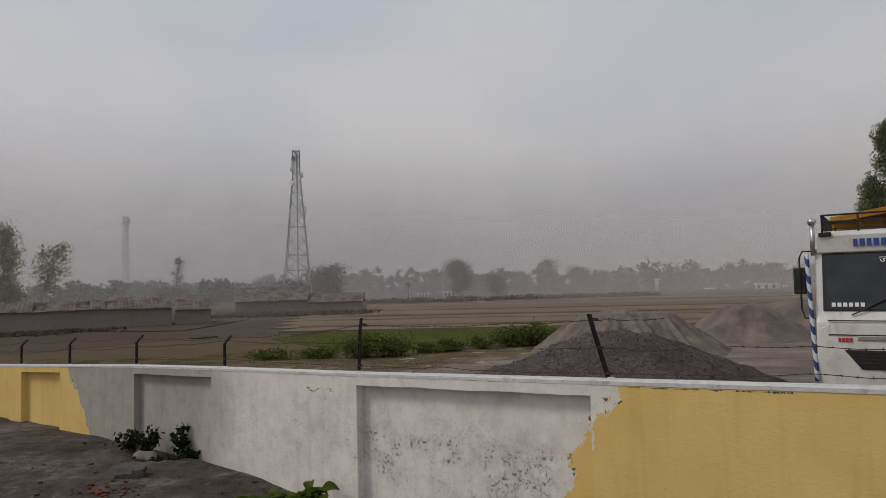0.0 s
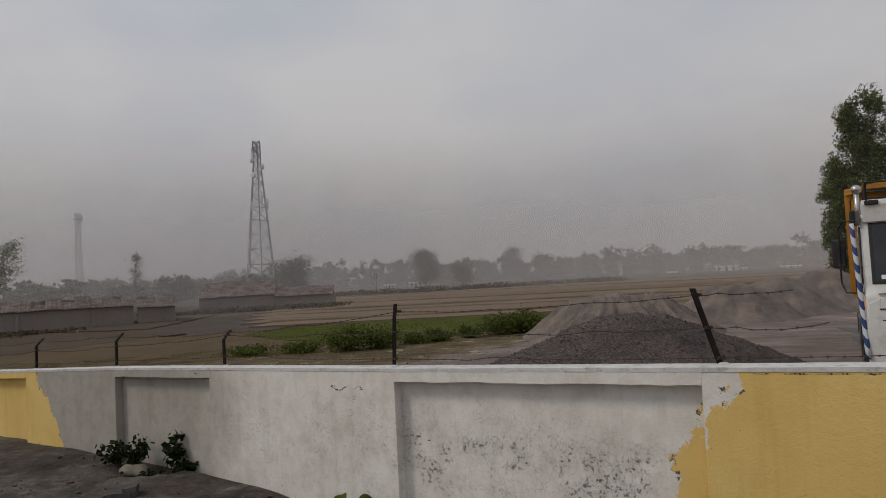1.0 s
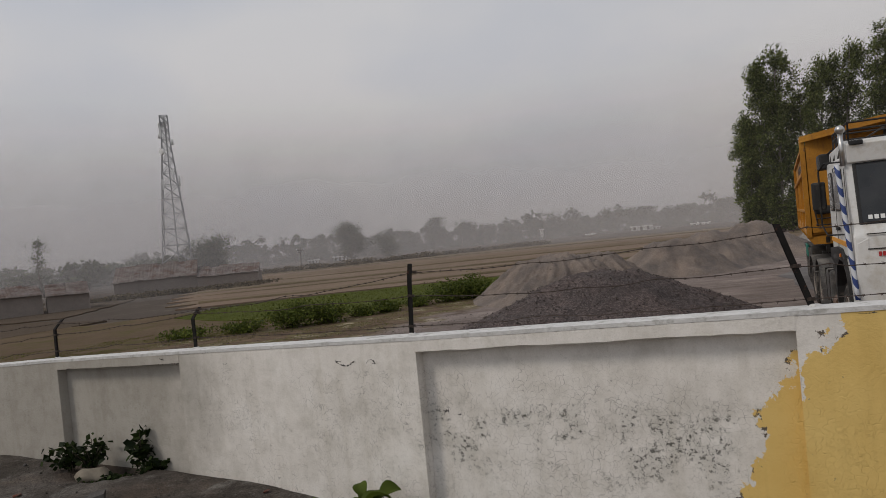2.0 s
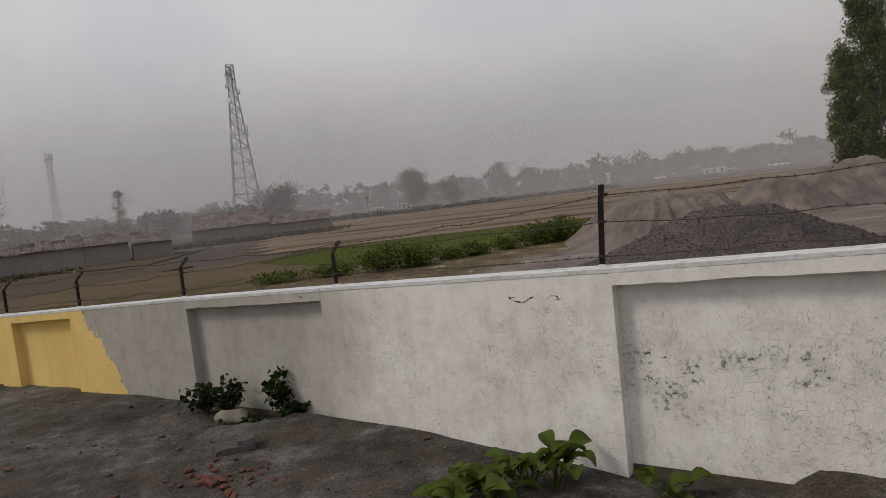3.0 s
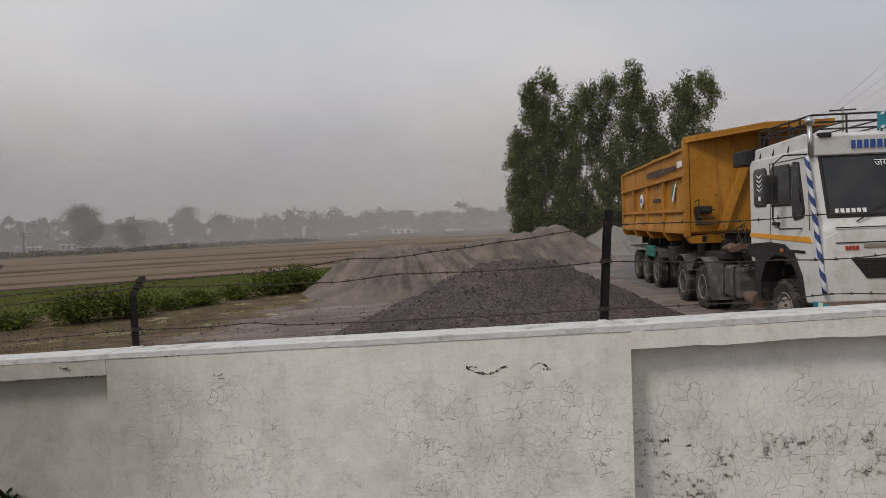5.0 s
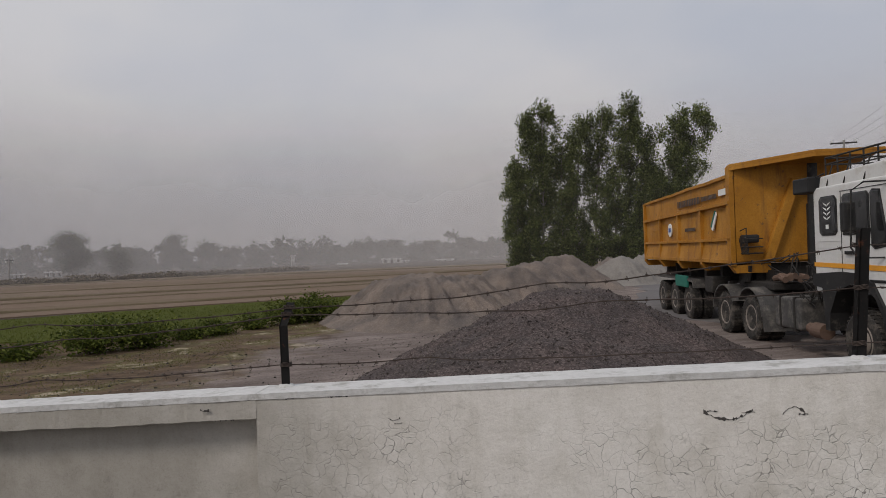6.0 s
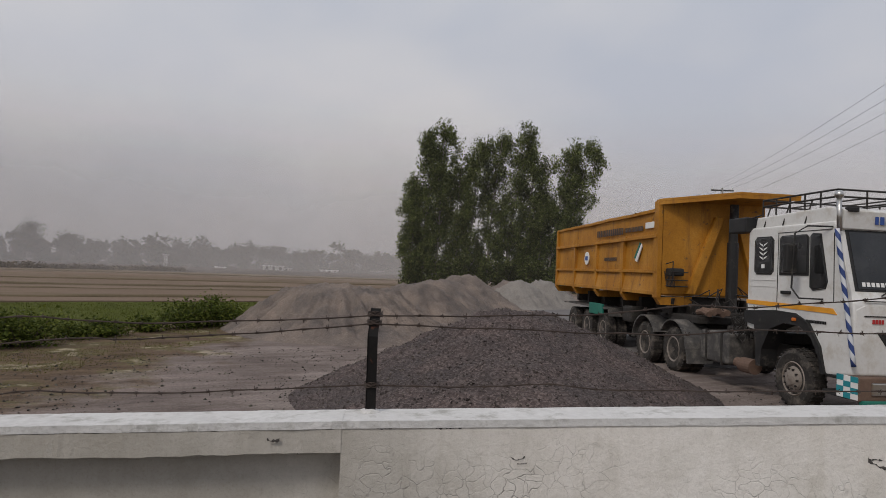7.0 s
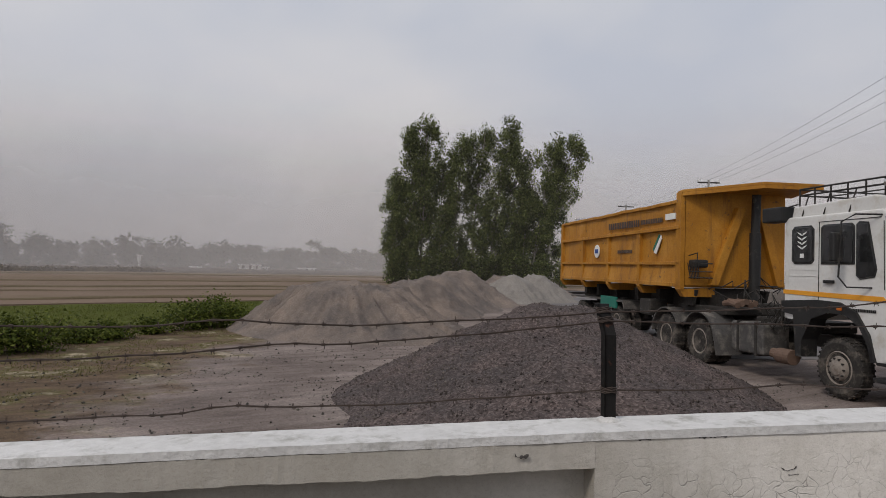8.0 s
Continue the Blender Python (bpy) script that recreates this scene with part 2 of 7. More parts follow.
def yard_mat():
    """Old cement under dirt: dark stains, pale dust and grit at several scales."""
    m, n, l, b = nodes_of("cement_yard")
    vec = n.new("ShaderNodeTexCoord").outputs["Object"]
    big = noise_node(n, l, vec, 0.55, 6, 0.65)
    c = ramp_node(n, l, big, ((0.32, (0.042, 0.035, 0.029)), (0.5, (0.092, 0.079, 0.068)), (0.66, (0.17, 0.153, 0.137))))
    med = ramp_node(n, l, noise_node(n, l, vec, 3.2, 9, 0.72), ((0.30, (0.45, 0.43, 0.41)), (0.55, (1.0, 1.0, 1.0)), (0.72, (1.7, 1.65, 1.55))))
    c = mix_node(n, l, 1.0, c, med, "MULTIPLY")
    pale = ramp_node(n, l, noise_node(n, l, vec, 1.7, 8, 0.75), ((0.53, (0, 0, 0)), (0.68, (0.85, 0.85, 0.85))))
    c = mix_node(n, l, pale, c, (0.20, 0.19, 0.172))
    brown = ramp_node(n, l, noise_node(n, l, vec, 0.8, 5), ((0.52, (0, 0, 0)), (0.66, (0.5, 0.5, 0.5))))
    c = mix_node(n, l, brown, c, (0.088, 0.060, 0.042))
    grit = ramp_node(n, l, noise_node(n, l, vec, 45.0, 4, 0.8), ((0.35, (0.42, 0.42, 0.42)), (0.65, (1.5, 1.5, 1.5))))
    c = mix_node(n, l, 1.0, c, grit, "MULTIPLY")
    l.new(c, b.inputs["Base Color"])
    b.inputs["Roughness"].default_value = 0.95
    b.inputs["Specular IOR Level"].default_value = 0.2
    bump_node(n, l, b, noise_node(n, l, vec, 14.0, 9, 0.75), 1.0, 0.035)
    return m


M_YARD = yard_mat()
M_STEEL = mat("black_post_paint", (0.005, 0.005, 0.005), (0.013, 0.011, 0.010), 40, 6, 0.75, bump=0.25, dirt=(0.14, 0.05, 0.025), dirt_at=0.63, dirt_scale=14, spec=0.2)
M_WIRE = mat("rusty_wire", (0.045, 0.032, 0.026), (0.08, 0.06, 0.05), 60, 9, 0.7, metal=0.4, bump=0)
M_GROUND = mat("bare_earth", (0.062, 0.050, 0.042), (0.115, 0.095, 0.080), 7, 0.10, 0.95, bump=0.8, dist=0.05, dirt=(0.14, 0.12, 0.098), dirt_at=0.62, dirt_scale=0.35, spec=0.06)
M_ROAD = mat("dusty_asphalt", (0.12, 0.110, 0.108), (0.18, 0.168, 0.165), 9, 0.35, 0.8, bump=0.3, dirt=(0.24, 0.225, 0.215), dirt_at=0.56, dirt_scale=0.5, spec=0.06)
M_VERGE = mat("dry_verge", (0.080, 0.055, 0.036), (0.145, 0.105, 0.068), 12, 0.5, 0.95, bump=0.7, dist=0.04, dirt=(0.085, 0.075, 0.028), dirt_at=0.55, dirt_scale=0.7, spec=0.06)
M_WORN = mat("worn_sandy_soil", (0.15, 0.125, 0.09), (0.22, 0.185, 0.14), 14, 1.5, 0.95, bump=0.5, dirt=(0.10, 0.085, 0.05), dirt_at=0.5, dirt_scale=2.5, spec=0.06)
M_STUBBLE2 = mat("stubble_dull", (0.135, 0.102, 0.072), (0.20, 0.152, 0.110), 5, 0.08, 0.95, bump=0.6, dist=0.05, dirt=(0.13, 0.105, 0.06), dirt_at=0.58, dirt_scale=0.2, spec=0.06)
M_CROP = mat("green_crop_soil", (0.062, 0.074, 0.014), (0.090, 0.100, 0.022), 10, 0.3, 0.9, bump=0.8, dist=0.05, spec=0.06)
M_BLADE = leaf_mat("crop_blades", (0.062, 0.080, 0.012), (0.088, 0.104, 0.018), (0.12, 0.126, 0.032))
M_STUBBLE = mat("stubble", (0.15, 0.108, 0.080), (0.225, 0.167, 0.125), 5, 0.08, 0.95, bump=0.6, dist=0.05, dirt=(0.135, 0.112, 0.07), dirt_at=0.6, dirt_scale=0.2, spec=0.06)
M_PLOUGH = mat("ploughed_soil", (0.062, 0.047, 0.035), (0.115, 0.088, 0.065), 6, 0.12, 0.95, bump=0.8, dist=0.06, spec=0.06)
M_BUND = mat("field_bund", (0.115, 0.092, 0.058), (0.175, 0.138, 0.092), 6, 0.3, 0.95, bump=0.8, dist=0.05, spec=0.06)
M_PALE = mat("pale_sand", (0.17, 0.155, 0.14), (0.27, 0.25, 0.228), 10, 0.6, 0.95, bump=0.6, dist=0.04, spec=0.06)
M_STONE = mat("rounded_stone", (0.15, 0.128, 0.096), (0.26, 0.225, 0.175), 18, 3, 0.85, bump=0.5)
M_CONC = mat("broken_concrete", (0.05, 0.045, 0.042), (0.10, 0.092, 0.085), 30, 4, 0.95, bump=0.8)
M_BRICK = mat("broken_red_brick", (0.095, 0.028, 0.017), (0.20, 0.055, 0.030), 30, 9, 0.95, bump=0.8, dirt=(0.085, 0.07, 0.06), dirt_at=0.5, dirt_scale=12)
M_WEED = leaf_mat("weed_leaves", (0.010, 0.018, 0.006), (0.020, 0.034, 0.009), (0.045, 0.068, 0.018))
M_BIGLEAF = leaf_mat("broad_leaves", (0.065, 0.095, 0.014), (0.12, 0.16, 0.026), (0.25, 0.28, 0.065))
M_SHRUB = leaf_mat("shrub_leaves", (0.038, 0.055, 0.010), (0.088, 0.112, 0.020), (0.17, 0.19, 0.045))
M_EUC = leaf_mat("eucalyptus_leaves", (0.046, 0.062, 0.018), (0.108, 0.132, 0.037), (0.22, 0.248, 0.09))
M_FARLEAF = leaf_mat("far_leaves", (0.030, 0.045, 0.020), (0.05, 0.07, 0.03), (0.08, 0.10, 0.045))
M_BARK = mat("pale_bark", (0.20, 0.175, 0.14), (0.34, 0.31, 0.26), 9, 1.2, 0.9, bump=0.5)
M_TWIG = mat("dark_bark", (0.055, 0.042, 0.032), (0.10, 0.08, 0.06), 12, 2, 0.9, bump=0.5)
M_CAB = mat("white_cab_paint", (0.60, 0.595, 0.575), (0.71, 0.705, 0.685), 18, 1.5, 0.35, bump=0.04, dirt=(0.50, 0.465, 0.41), dirt_at=0.57, dirt_scale=2.4, spec=0.5)
def bin_mat():
    """Worn orange-yellow steel: faded blotches, rust runs and dark scuffs."""
    m, n, l, b = nodes_of("worn_orange_paint")
    vec = n.new("ShaderNodeTexCoord").outputs["Object"]
    c = ramp_node(n, l, noise_node(n, l, vec, 0.9, 6, 0.65), ((0.3, (0.31, 0.130, 0.012)), (0.5, (0.405, 0.178, 0.016)), (0.72, (0.50, 0.248, 0.042))))
    c = mix_node(n, l, 1.0, c, ramp_node(n, l, noise_node(n, l, vec, 22.0, 5, 0.7), ((0.3, (0.82, 0.80, 0.78)), (0.6, (1.04, 1.04, 1.04)))), "MULTIPLY")
    mp = n.new("ShaderNodeMapping")
    mp.inputs["Scale"].default_value = (3.2, 3.2, 0.35)
    l.new(vec, mp.inputs[0])
    runs = ramp_node(n, l, noise_node(n, l, mp.outputs[0], 1.6, 6, 0.7), ((0.54, (0, 0, 0)), (0.70, (0.75, 0.75, 0.75))))
    c = mix_node(n, l, runs, c, (0.17, 0.075, 0.022))
    scuff = ramp_node(n, l, noise_node(n, l, vec, 5.5, 8, 0.75), ((0.60, (0, 0, 0)), (0.66, (0.9, 0.9, 0.9))))
    c = mix_node(n, l, scuff, c, (0.10, 0.060, 0.035))
    l.new(c, b.inputs["Base Color"])
    b.inputs["Roughness"].default_value = 0.62
    b.inputs["Specular IOR Level"].default_value = 0.3
    bump_node(n, l, b, noise_node(n, l, vec, 7.0, 6), 0.25, 0.02)
    return m


M_BIN = bin_mat()
M_BLACK = mat("black_plastic", (0.010, 0.010, 0.011), (0.024, 0.023, 0.022), 25, 2, 0.6, bump=0.15, dirt=(0.12, 0.105, 0.09), dirt_at=0.63, dirt_scale=4)
M_CHASSIS = mat("dusty_chassis", (0.012, 0.011, 0.010), (0.042, 0.037, 0.033), 20, 2.5, 0.85, bump=0.3, dirt=(0.085, 0.072, 0.06), dirt_at=0.64, dirt_scale=3)
M_TANK = mat("dusty_grey_tank", (0.04, 0.038, 0.037), (0.085, 0.08, 0.076), 18, 2, 0.7, bump=0.2, dirt=(0.18, 0.165, 0.145), dirt_at=0.55, dirt_scale=3)
M_TYRE = mat("dusty_rubber", (0.014, 0.013, 0.012), (0.045, 0.04, 0.036), 30, 3, 0.9, bump=0.4, dirt=(0.14, 0.12, 0.10), dirt_at=0.55, dirt_scale=4)
M_RIM = mat("dusty_rim", (0.17, 0.145, 0.125), (0.29, 0.255, 0.22), 25, 4, 0.75, bump=0.2, dirt=(0.07, 0.04, 0.025), dirt_at=0.58, dirt_scale=6)
M_STRIPE = mat("orange_stripe", (0.68, 0.28, 0.02), (0.78, 0.36, 0.03), 20, 2, 0.5, bump=0)
M_BLUE = mat("blue_paint", (0.02, 0.055, 0.22), (0.035, 0.085, 0.30), 20, 2, 0.5, bump=0)
M_TEAL = mat("teal_paint", (0.015, 0.20, 0.24), (0.03, 0.28, 0.32), 20, 2, 0.5, bump=0)
M_GREEN = mat("green_paint", (0.01, 0.12, 0.09), (0.02, 0.18, 0.13), 20, 2, 0.6, bump=0)
M_LETTER = mat("dark_lettering", (0.05, 0.035, 0.03), (0.10, 0.07, 0.05), 20, 2, 0.7, bump=0)
M_WHITE = mat("white_paint", (0.70, 0.70, 0.68), (0.80, 0.80, 0.78), 20, 2, 0.6, bump=0)
M_RED = mat("red_lettering", (0.35, 0.02, 0.02), (0.45, 0.03, 0.03), 20, 2, 0.6, bump=0)
M_CHROME = mat("dull_chrome", (0.45, 0.44, 0.42), (0.6, 0.59, 0.57), 20, 3, 0.3, metal=1.0, bump=0)
M_LAMP = mat("amber_lens", (0.5, 0.12, 0.01), (0.6, 0.16, 0.02), 20, 3, 0.3, bump=0)
M_RUSTPIPE = mat("brown_pipe", (0.10, 0.062, 0.045), (0.17, 0.11, 0.08), 20, 3, 0.8, bump=0.2)
M_TIN = mat("rusty_roof_sheet", (0.17, 0.13, 0.115), (0.40, 0.355, 0.33), 2.2, 0.5, 0.8, bump=0.2, dirt=(0.16, 0.085, 0.06), dirt_at=0.52, dirt_scale=0.9)
M_SHED = mat("grey_block_wall", (0.18, 0.152, 0.132), (0.26, 0.225, 0.20), 3, 0.3, 0.9, bump=0.3)
M_GALV = mat("galvanised_steel", (0.20, 0.205, 0.215), (0.32, 0.325, 0.335), 6, 0.5, 0.5, metal=0.3, bump=0)
M_HOUSE = mat("whitewashed_house", (0.62, 0.61, 0.58), (0.76, 0.75, 0.72), 3, 0.3, 0.9, bump=0.1)
M_CLAY = mat("dark_opening", (0.02, 0.02, 0.02), (0.05, 0.045, 0.04), 3, 0.4, 0.9, bump=0)
M_CEMPOLE = mat("cement_pole", (0.22, 0.21, 0.20), (0.32, 0.31, 0.29), 8, 1, 0.9, bump=0.2)


def glass_mat():
    m, n, l, b = nodes_of("dark_window_glass")
    vec = n.new("ShaderNodeTexCoord").outputs["Object"]
    c = ramp_node(n, l, noise_node(n, l, vec, 2.0, 5), ((0.35, (0.008, 0.009, 0.010)), (0.7, (0.028, 0.028, 0.028))))
    l.new(c, b.inputs["Base Color"])
    r = ramp_node(n, l, noise_node(n, l, vec, 3.0, 6), ((0.4, (0.06, 0.06, 0.06)), (0.7, (0.3, 0.3, 0.3))))
    l.new(r, b.inputs["Roughness"])
    b.inputs["Specular IOR Level"].default_value = 0.6
    return m


M_GLASS = glass_mat()


def haze_mat(name, amount, low, high, west=None):
    """Dust haze put into a see-through sheet: denser near the ground, in soft clouds."""
    m, n, l, b = nodes_of(name)
    n.remove(b)
    vec = n.new("ShaderNodeTexCoord").outputs["Object"]
    sep = n.new("ShaderNodeSeparateXYZ")
    l.new(vec, sep.inputs[0])
    mr = n.new("ShaderNodeMapRange")
    mr.interpolation_type = "SMOOTHSTEP"
    for key, v in (("From Min", low), ("From Max", high), ("To Min", amount), ("To Max", 0.0)):
        mr.inputs[key].default_value = v
    l.new(sep.outputs["Z"], mr.inputs["Value"])
    cl = ramp_node(n, l, noise_node(n, l, vec, 0.025, 4), ((0.3, (0.75, 0.75, 0.75)), (0.7, (1.15, 1.15, 1.15))))
    k = n.new("ShaderNodeMath")
    k.operation = "MULTIPLY"
    l.new(mr.outputs[0], k.inputs[0])
    l.new(cl, k.inputs[1])
    if west:
        wx = n.new("ShaderNodeMapRange")
        wx.interpolation_type = "SMOOTHSTEP"
        for key, v in (("From Min", west[0]), ("From Max", west[1]), ("To Min", 1.0), ("To Max", 0.0)):
            wx.inputs[key].default_value = v
        l.new(sep.outputs["X"], wx.inputs["Value"])
        k2 = n.new("ShaderNodeMath")
        k2.operation = "MULTIPLY"
        l.new(k.outputs[0], k2.inputs[0])
        l.new(wx.outputs[0], k2.inputs[1])
        k = k2
    tr = n.new("ShaderNodeBsdfTransparent")
    df, tl = n.new("ShaderNodeBsdfDiffuse"), n.new("ShaderNodeBsdfTranslucent")
    df.inputs["Color"].default_value = tl.inputs["Color"].default_value = (0.76, 0.72, 0.70, 1)
    half = n.new("ShaderNodeMixShader")
    l.new(df.outputs[0], half.inputs[1])
    l.new(tl.outputs[0], half.inputs[2])
    mx = n.new("ShaderNodeMixShader")
    l.new(k.outputs[0], mx.inputs[0])
    l.new(tr.outputs[0], mx.inputs[1])
    l.new(half.outputs[0], mx.inputs[2])
    l.new(mx.outputs[0], n["Material Output"].inputs["Surface"])
    return m


def spiral_mat():
    m, n, l, b = nodes_of("blue_white_spiral")
    vec = n.new("ShaderNodeTexCoord").outputs["Object"]
    w = n.new("ShaderNodeTexWave")
    w.wave_type, w.bands_direction = "BANDS", "DIAGONAL"
    w.inputs["Scale"].default_value = 2.6
    w.inputs["Distortion"].default_value = 0.6
    l.new(vec, w.inputs["Vector"])
    c = ramp_node(n, l, w.outputs["Fac"], ((0.46, (0.02, 0.045, 0.17)), (0.54, (0.55, 0.57, 0.60))))
    l.new(c, b.inputs["Base Color"])
    b.inputs["Roughness"].default_value = 0.6
    return m


M_SPIRAL = spiral_mat()


def gravel_mat(name, dark, mid, light, scale, tint):
    """Crushed stone: every chip its own tone, with relief between chips."""
    m, n, l, b = nodes_of(name)
    vec = n.new("ShaderNodeTexCoord").outputs["Object"]
    v = n.new("ShaderNodeTexVoronoi")
    v.inputs["Scale"].default_value = scale
    l.new(vec, v.inputs["Vector"])
    sp = n.new("ShaderNodeSeparateXYZ")
    l.new(v.outputs["Color"], sp.inputs[0])
    c = ramp_node(n, l, sp.outputs[0], ((0.0, dark), (0.6, mid), (1.0, light)))
    k = ramp_node(n, l, noise_node(n, l, vec, 0.9, 6), ((0.35, (0.75, 0.75, 0.76)), (0.65, tint)))
    c = mix_node(n, l, 1.0, c, k, "MULTIPLY")
    l.new(c, b.inputs["Base Color"])
    b.inputs["Roughness"].default_value = 0.9
    b.inputs["Specular IOR Level"].default_value = 0.25
    bump_node(n, l, b, v.outputs["Distance"], 0.9, 0.02)
    return m


M_GRAVEL = gravel_mat("dark_gravel", (0.050, 0.040, 0.038), (0.090, 0.073, 0.069), (0.15, 0.126, 0.119), 34, (1.15, 1.07, 1.04))
M_SANDY = gravel_mat("grey_quarry_dust", (0.145, 0.122, 0.109), (0.172, 0.147, 0.132), (0.215, 0.186, 0.167), 40, (1.35, 1.27, 1.18))


def lot_mat():
    """Compacted quarry dust that thins out raggedly into the brown verge."""
    m, n, l, b = nodes_of("compacted_quarry_dust")
    vec = n.new("ShaderNodeTexCoord").outputs["Object"]
    sep = n.new("ShaderNodeSeparateXYZ")
    l.new(vec, sep.inputs[0])

    def mth(op, a, c):
        k = n.new("ShaderNodeMath")
        k.operation = op
        for sck, v in ((k.inputs[0], a), (k.inputs[1], c)):
            if isinstance(v, (int, float)):
                sck.default_value = v
            else:
                l.new(v, sck)
        return k.outputs[0]

    dust = ramp_node(n, l, noise_node(n, l, vec, 0.4, 7, 0.65), ((0.32, (0.155, 0.124, 0.110)), (0.52, (0.225, 0.184, 0.165)), (0.70, (0.31, 0.262, 0.235))))
    soil = ramp_node(n, l, noise_node(n, l, vec, 0.8, 8, 0.7), ((0.32, (0.070, 0.047, 0.031)), (0.50, (0.150, 0.104, 0.067)), (0.57, (0.120, 0.103, 0.043)), (0.64, (0.34, 0.285, 0.205))))
    line_ = mth("ADD", mth("MULTIPLY", sep.outputs["X"], 0.855), mth("MULTIPLY", sep.outputs["Y"], -0.518))
    d = mth("ADD", mth("ADD", line_, 13.6), mth("MULTIPLY", mth("SUBTRACT", noise_node(n, l, vec, 0.55, 8, 0.7), 0.5), 7.0))
    mr = n.new("ShaderNodeMapRange")
    mr.interpolation_type = "SMOOTHSTEP"
    mr.inputs["From Min"].default_value, mr.inputs["From Max"].default_value = -0.7, 0.9
    l.new(d, mr.inputs["Value"])
    c = mix_node(n, l, mr.outputs[0], soil, dust)
    # wheel tracks and drag marks along the lot
    mp = n.new("ShaderNodeMapping")
    mp.inputs["Rotation"].default_value = (0, 0, radians(-22))
    mp.inputs["Scale"].default_value = (0.35, 2.2, 1.0)
    l.new(vec, mp.inputs[0])
    tr = ramp_node(n, l, noise_node(n, l, mp.outputs[0], 1.0, 7, 0.7), ((0.35, (0.62, 0.59, 0.56)), (0.55, (1.05, 1.05, 1.05)), (0.72, (1.45, 1.42, 1.38))))
    c = mix_node(n, l, 0.8, c, tr, "MULTIPLY")
    fine = noise_node(n, l, vec, 26.0, 6, 0.8)
    c = mix_node(n, l, 1.0, c, ramp_node(n, l, fine, ((0.35, (0.7, 0.7, 0.7)), (0.65, (1.25, 1.25, 1.25)))), "MULTIPLY")
    l.new(c, b.inputs["Base Color"])
    b.inputs["Roughness"].default_value = 0.95
    b.inputs["Specular IOR Level"].default_value = 0.2
    bump_node(n, l, b, noise_node(n, l, vec, 9.0, 8, 0.75), 0.9, 0.05)
    return m


M_LOT = lot_mat()


# ---- mesh helpers ----
def mesh_of(name, bm, material, smooth=False):
    me = bpy.data.meshes.new(name)
    bmesh.ops.recalc_face_normals(bm, faces=bm.faces)
    bm.to_mesh(me)
    bm.free()
    me.materials.append(material)
    if smooth:
        me.shade_smooth()
    return me


def part(name, bm, material, parent=None, label="", smooth=False):
    """One bmesh as one mesh object, under a thing or a part."""
    ob = new(name, mesh_of(name, bm, material, smooth))
    if parent is not None:
        ob.parent = parent
    if label:
        ob["label"] = label
    return ob


def thing(name, m, label, category, group="", kind=""):
    e = new(name)
    e.empty_display_size = 0.2
    e.matrix_basis = m
    return tagged(e, label, category, group, kind)


def box(bm, x0, x1, y0, y1, z0, z1, m=None):
    vs = [bm.verts.new(v if m is None else m @ Vector(v)) for v in ((x0, y0, z0), (x1, y0, z0), (x1, y1, z0), (x0, y1, z0), (x0, y0, z1), (x1, y0, z1), (x1, y1, z1), (x0, y1, z1))]
    for f in ((3, 2, 1, 0), (4, 5, 6, 7), (0, 1, 5, 4), (1, 2, 6, 5), (2, 3, 7, 6), (3, 0, 4, 7)):
        bm.faces.new([vs[i] for i in f])
    return vs


def bevel(bm, w, seg=2):
    bmesh.ops.bevel(bm, geom=bm.edges[:], offset=w, segments=seg, affect="EDGES", profile=0.6, clamp_overlap=True)
    return bm


def rbox(x0, x1, y0, y1, z0, z1, w=0.02, seg=2):
    bm = bmesh.new()
    box(bm, x0, x1, y0, y1, z0, z1)
    return bevel(bm, w, seg)


def tube(bm, pts, r, n=6, r1=None):
    """A round bar along points."""
    pts = [Vector(p) for p in pts]
    rings = []
    for i, p in enumerate(pts):
        d = (pts[min(i + 1, len(pts) - 1)] - pts[max(i - 1, 0)]).normalized()
        a = d.orthogonal().normalized() if abs(d.z) > 0.95 else d.cross(Vector((0, 0, 1))).normalized()
        b = d.cross(a)
        rr = r if r1 is None else r + (r1 - r) * i / max(1, len(pts) - 1)
        rings.append([bm.verts.new(p + (a * math.cos(2 * math.pi * k / n) + b * math.sin(2 * math.pi * k / n)) * rr) for k in range(n)])
    for q, s in zip(rings, rings[1:]):
        for k in range(n):
            bm.faces.new((q[k], q[(k + 1) % n], s[(k + 1) % n], s[k]))
    bm.faces.new(rings[0][::-1])
    bm.faces.new(rings[-1])


def slab_xz(bm, pts, y0, y1):
    """A profile in X and Z, carried across Y."""
    a = [bm.verts.new((x, y0, z)) for x, z in pts]
    b = [bm.verts.new((x, y1, z)) for x, z in pts]
    bm.faces.new(a)
    bm.faces.new(b[::-1])
    for i in range(len(pts)):
        j = (i + 1) % len(pts)
        bm.faces.new((a[i], b[i], b[j], a[j]))


def slab_yz(bm, pts, x0, x1):
    a = [bm.verts.new((x0, y, z)) for y, z in pts]
    b = [bm.verts.new((x1, y, z)) for y, z in pts]
    bm.faces.new(a)
    bm.faces.new(b[::-1])
    for i in range(len(pts)):
        j = (i + 1) % len(pts)
        bm.faces.new((a[i], b[i], b[j], a[j]))


def lathe_y(bm, prof, n=28, open_face=False):
    """A profile of (radius, y) turned about the Y axis."""
    rings = [[bm.verts.new((r * math.cos(2 * math.pi * k / n), y, r * math.sin(2 * math.pi * k / n))) for k in range(n)] for r, y in prof]
    for q, s in zip(rings, rings[1:]):
        for k in range(n):
            bm.faces.new((q[k], q[(k + 1) % n], s[(k + 1) % n], s[k]))
    if not open_face:
        bm.faces.new(rings[0])
    bm.faces.new(rings[-1][::-1])


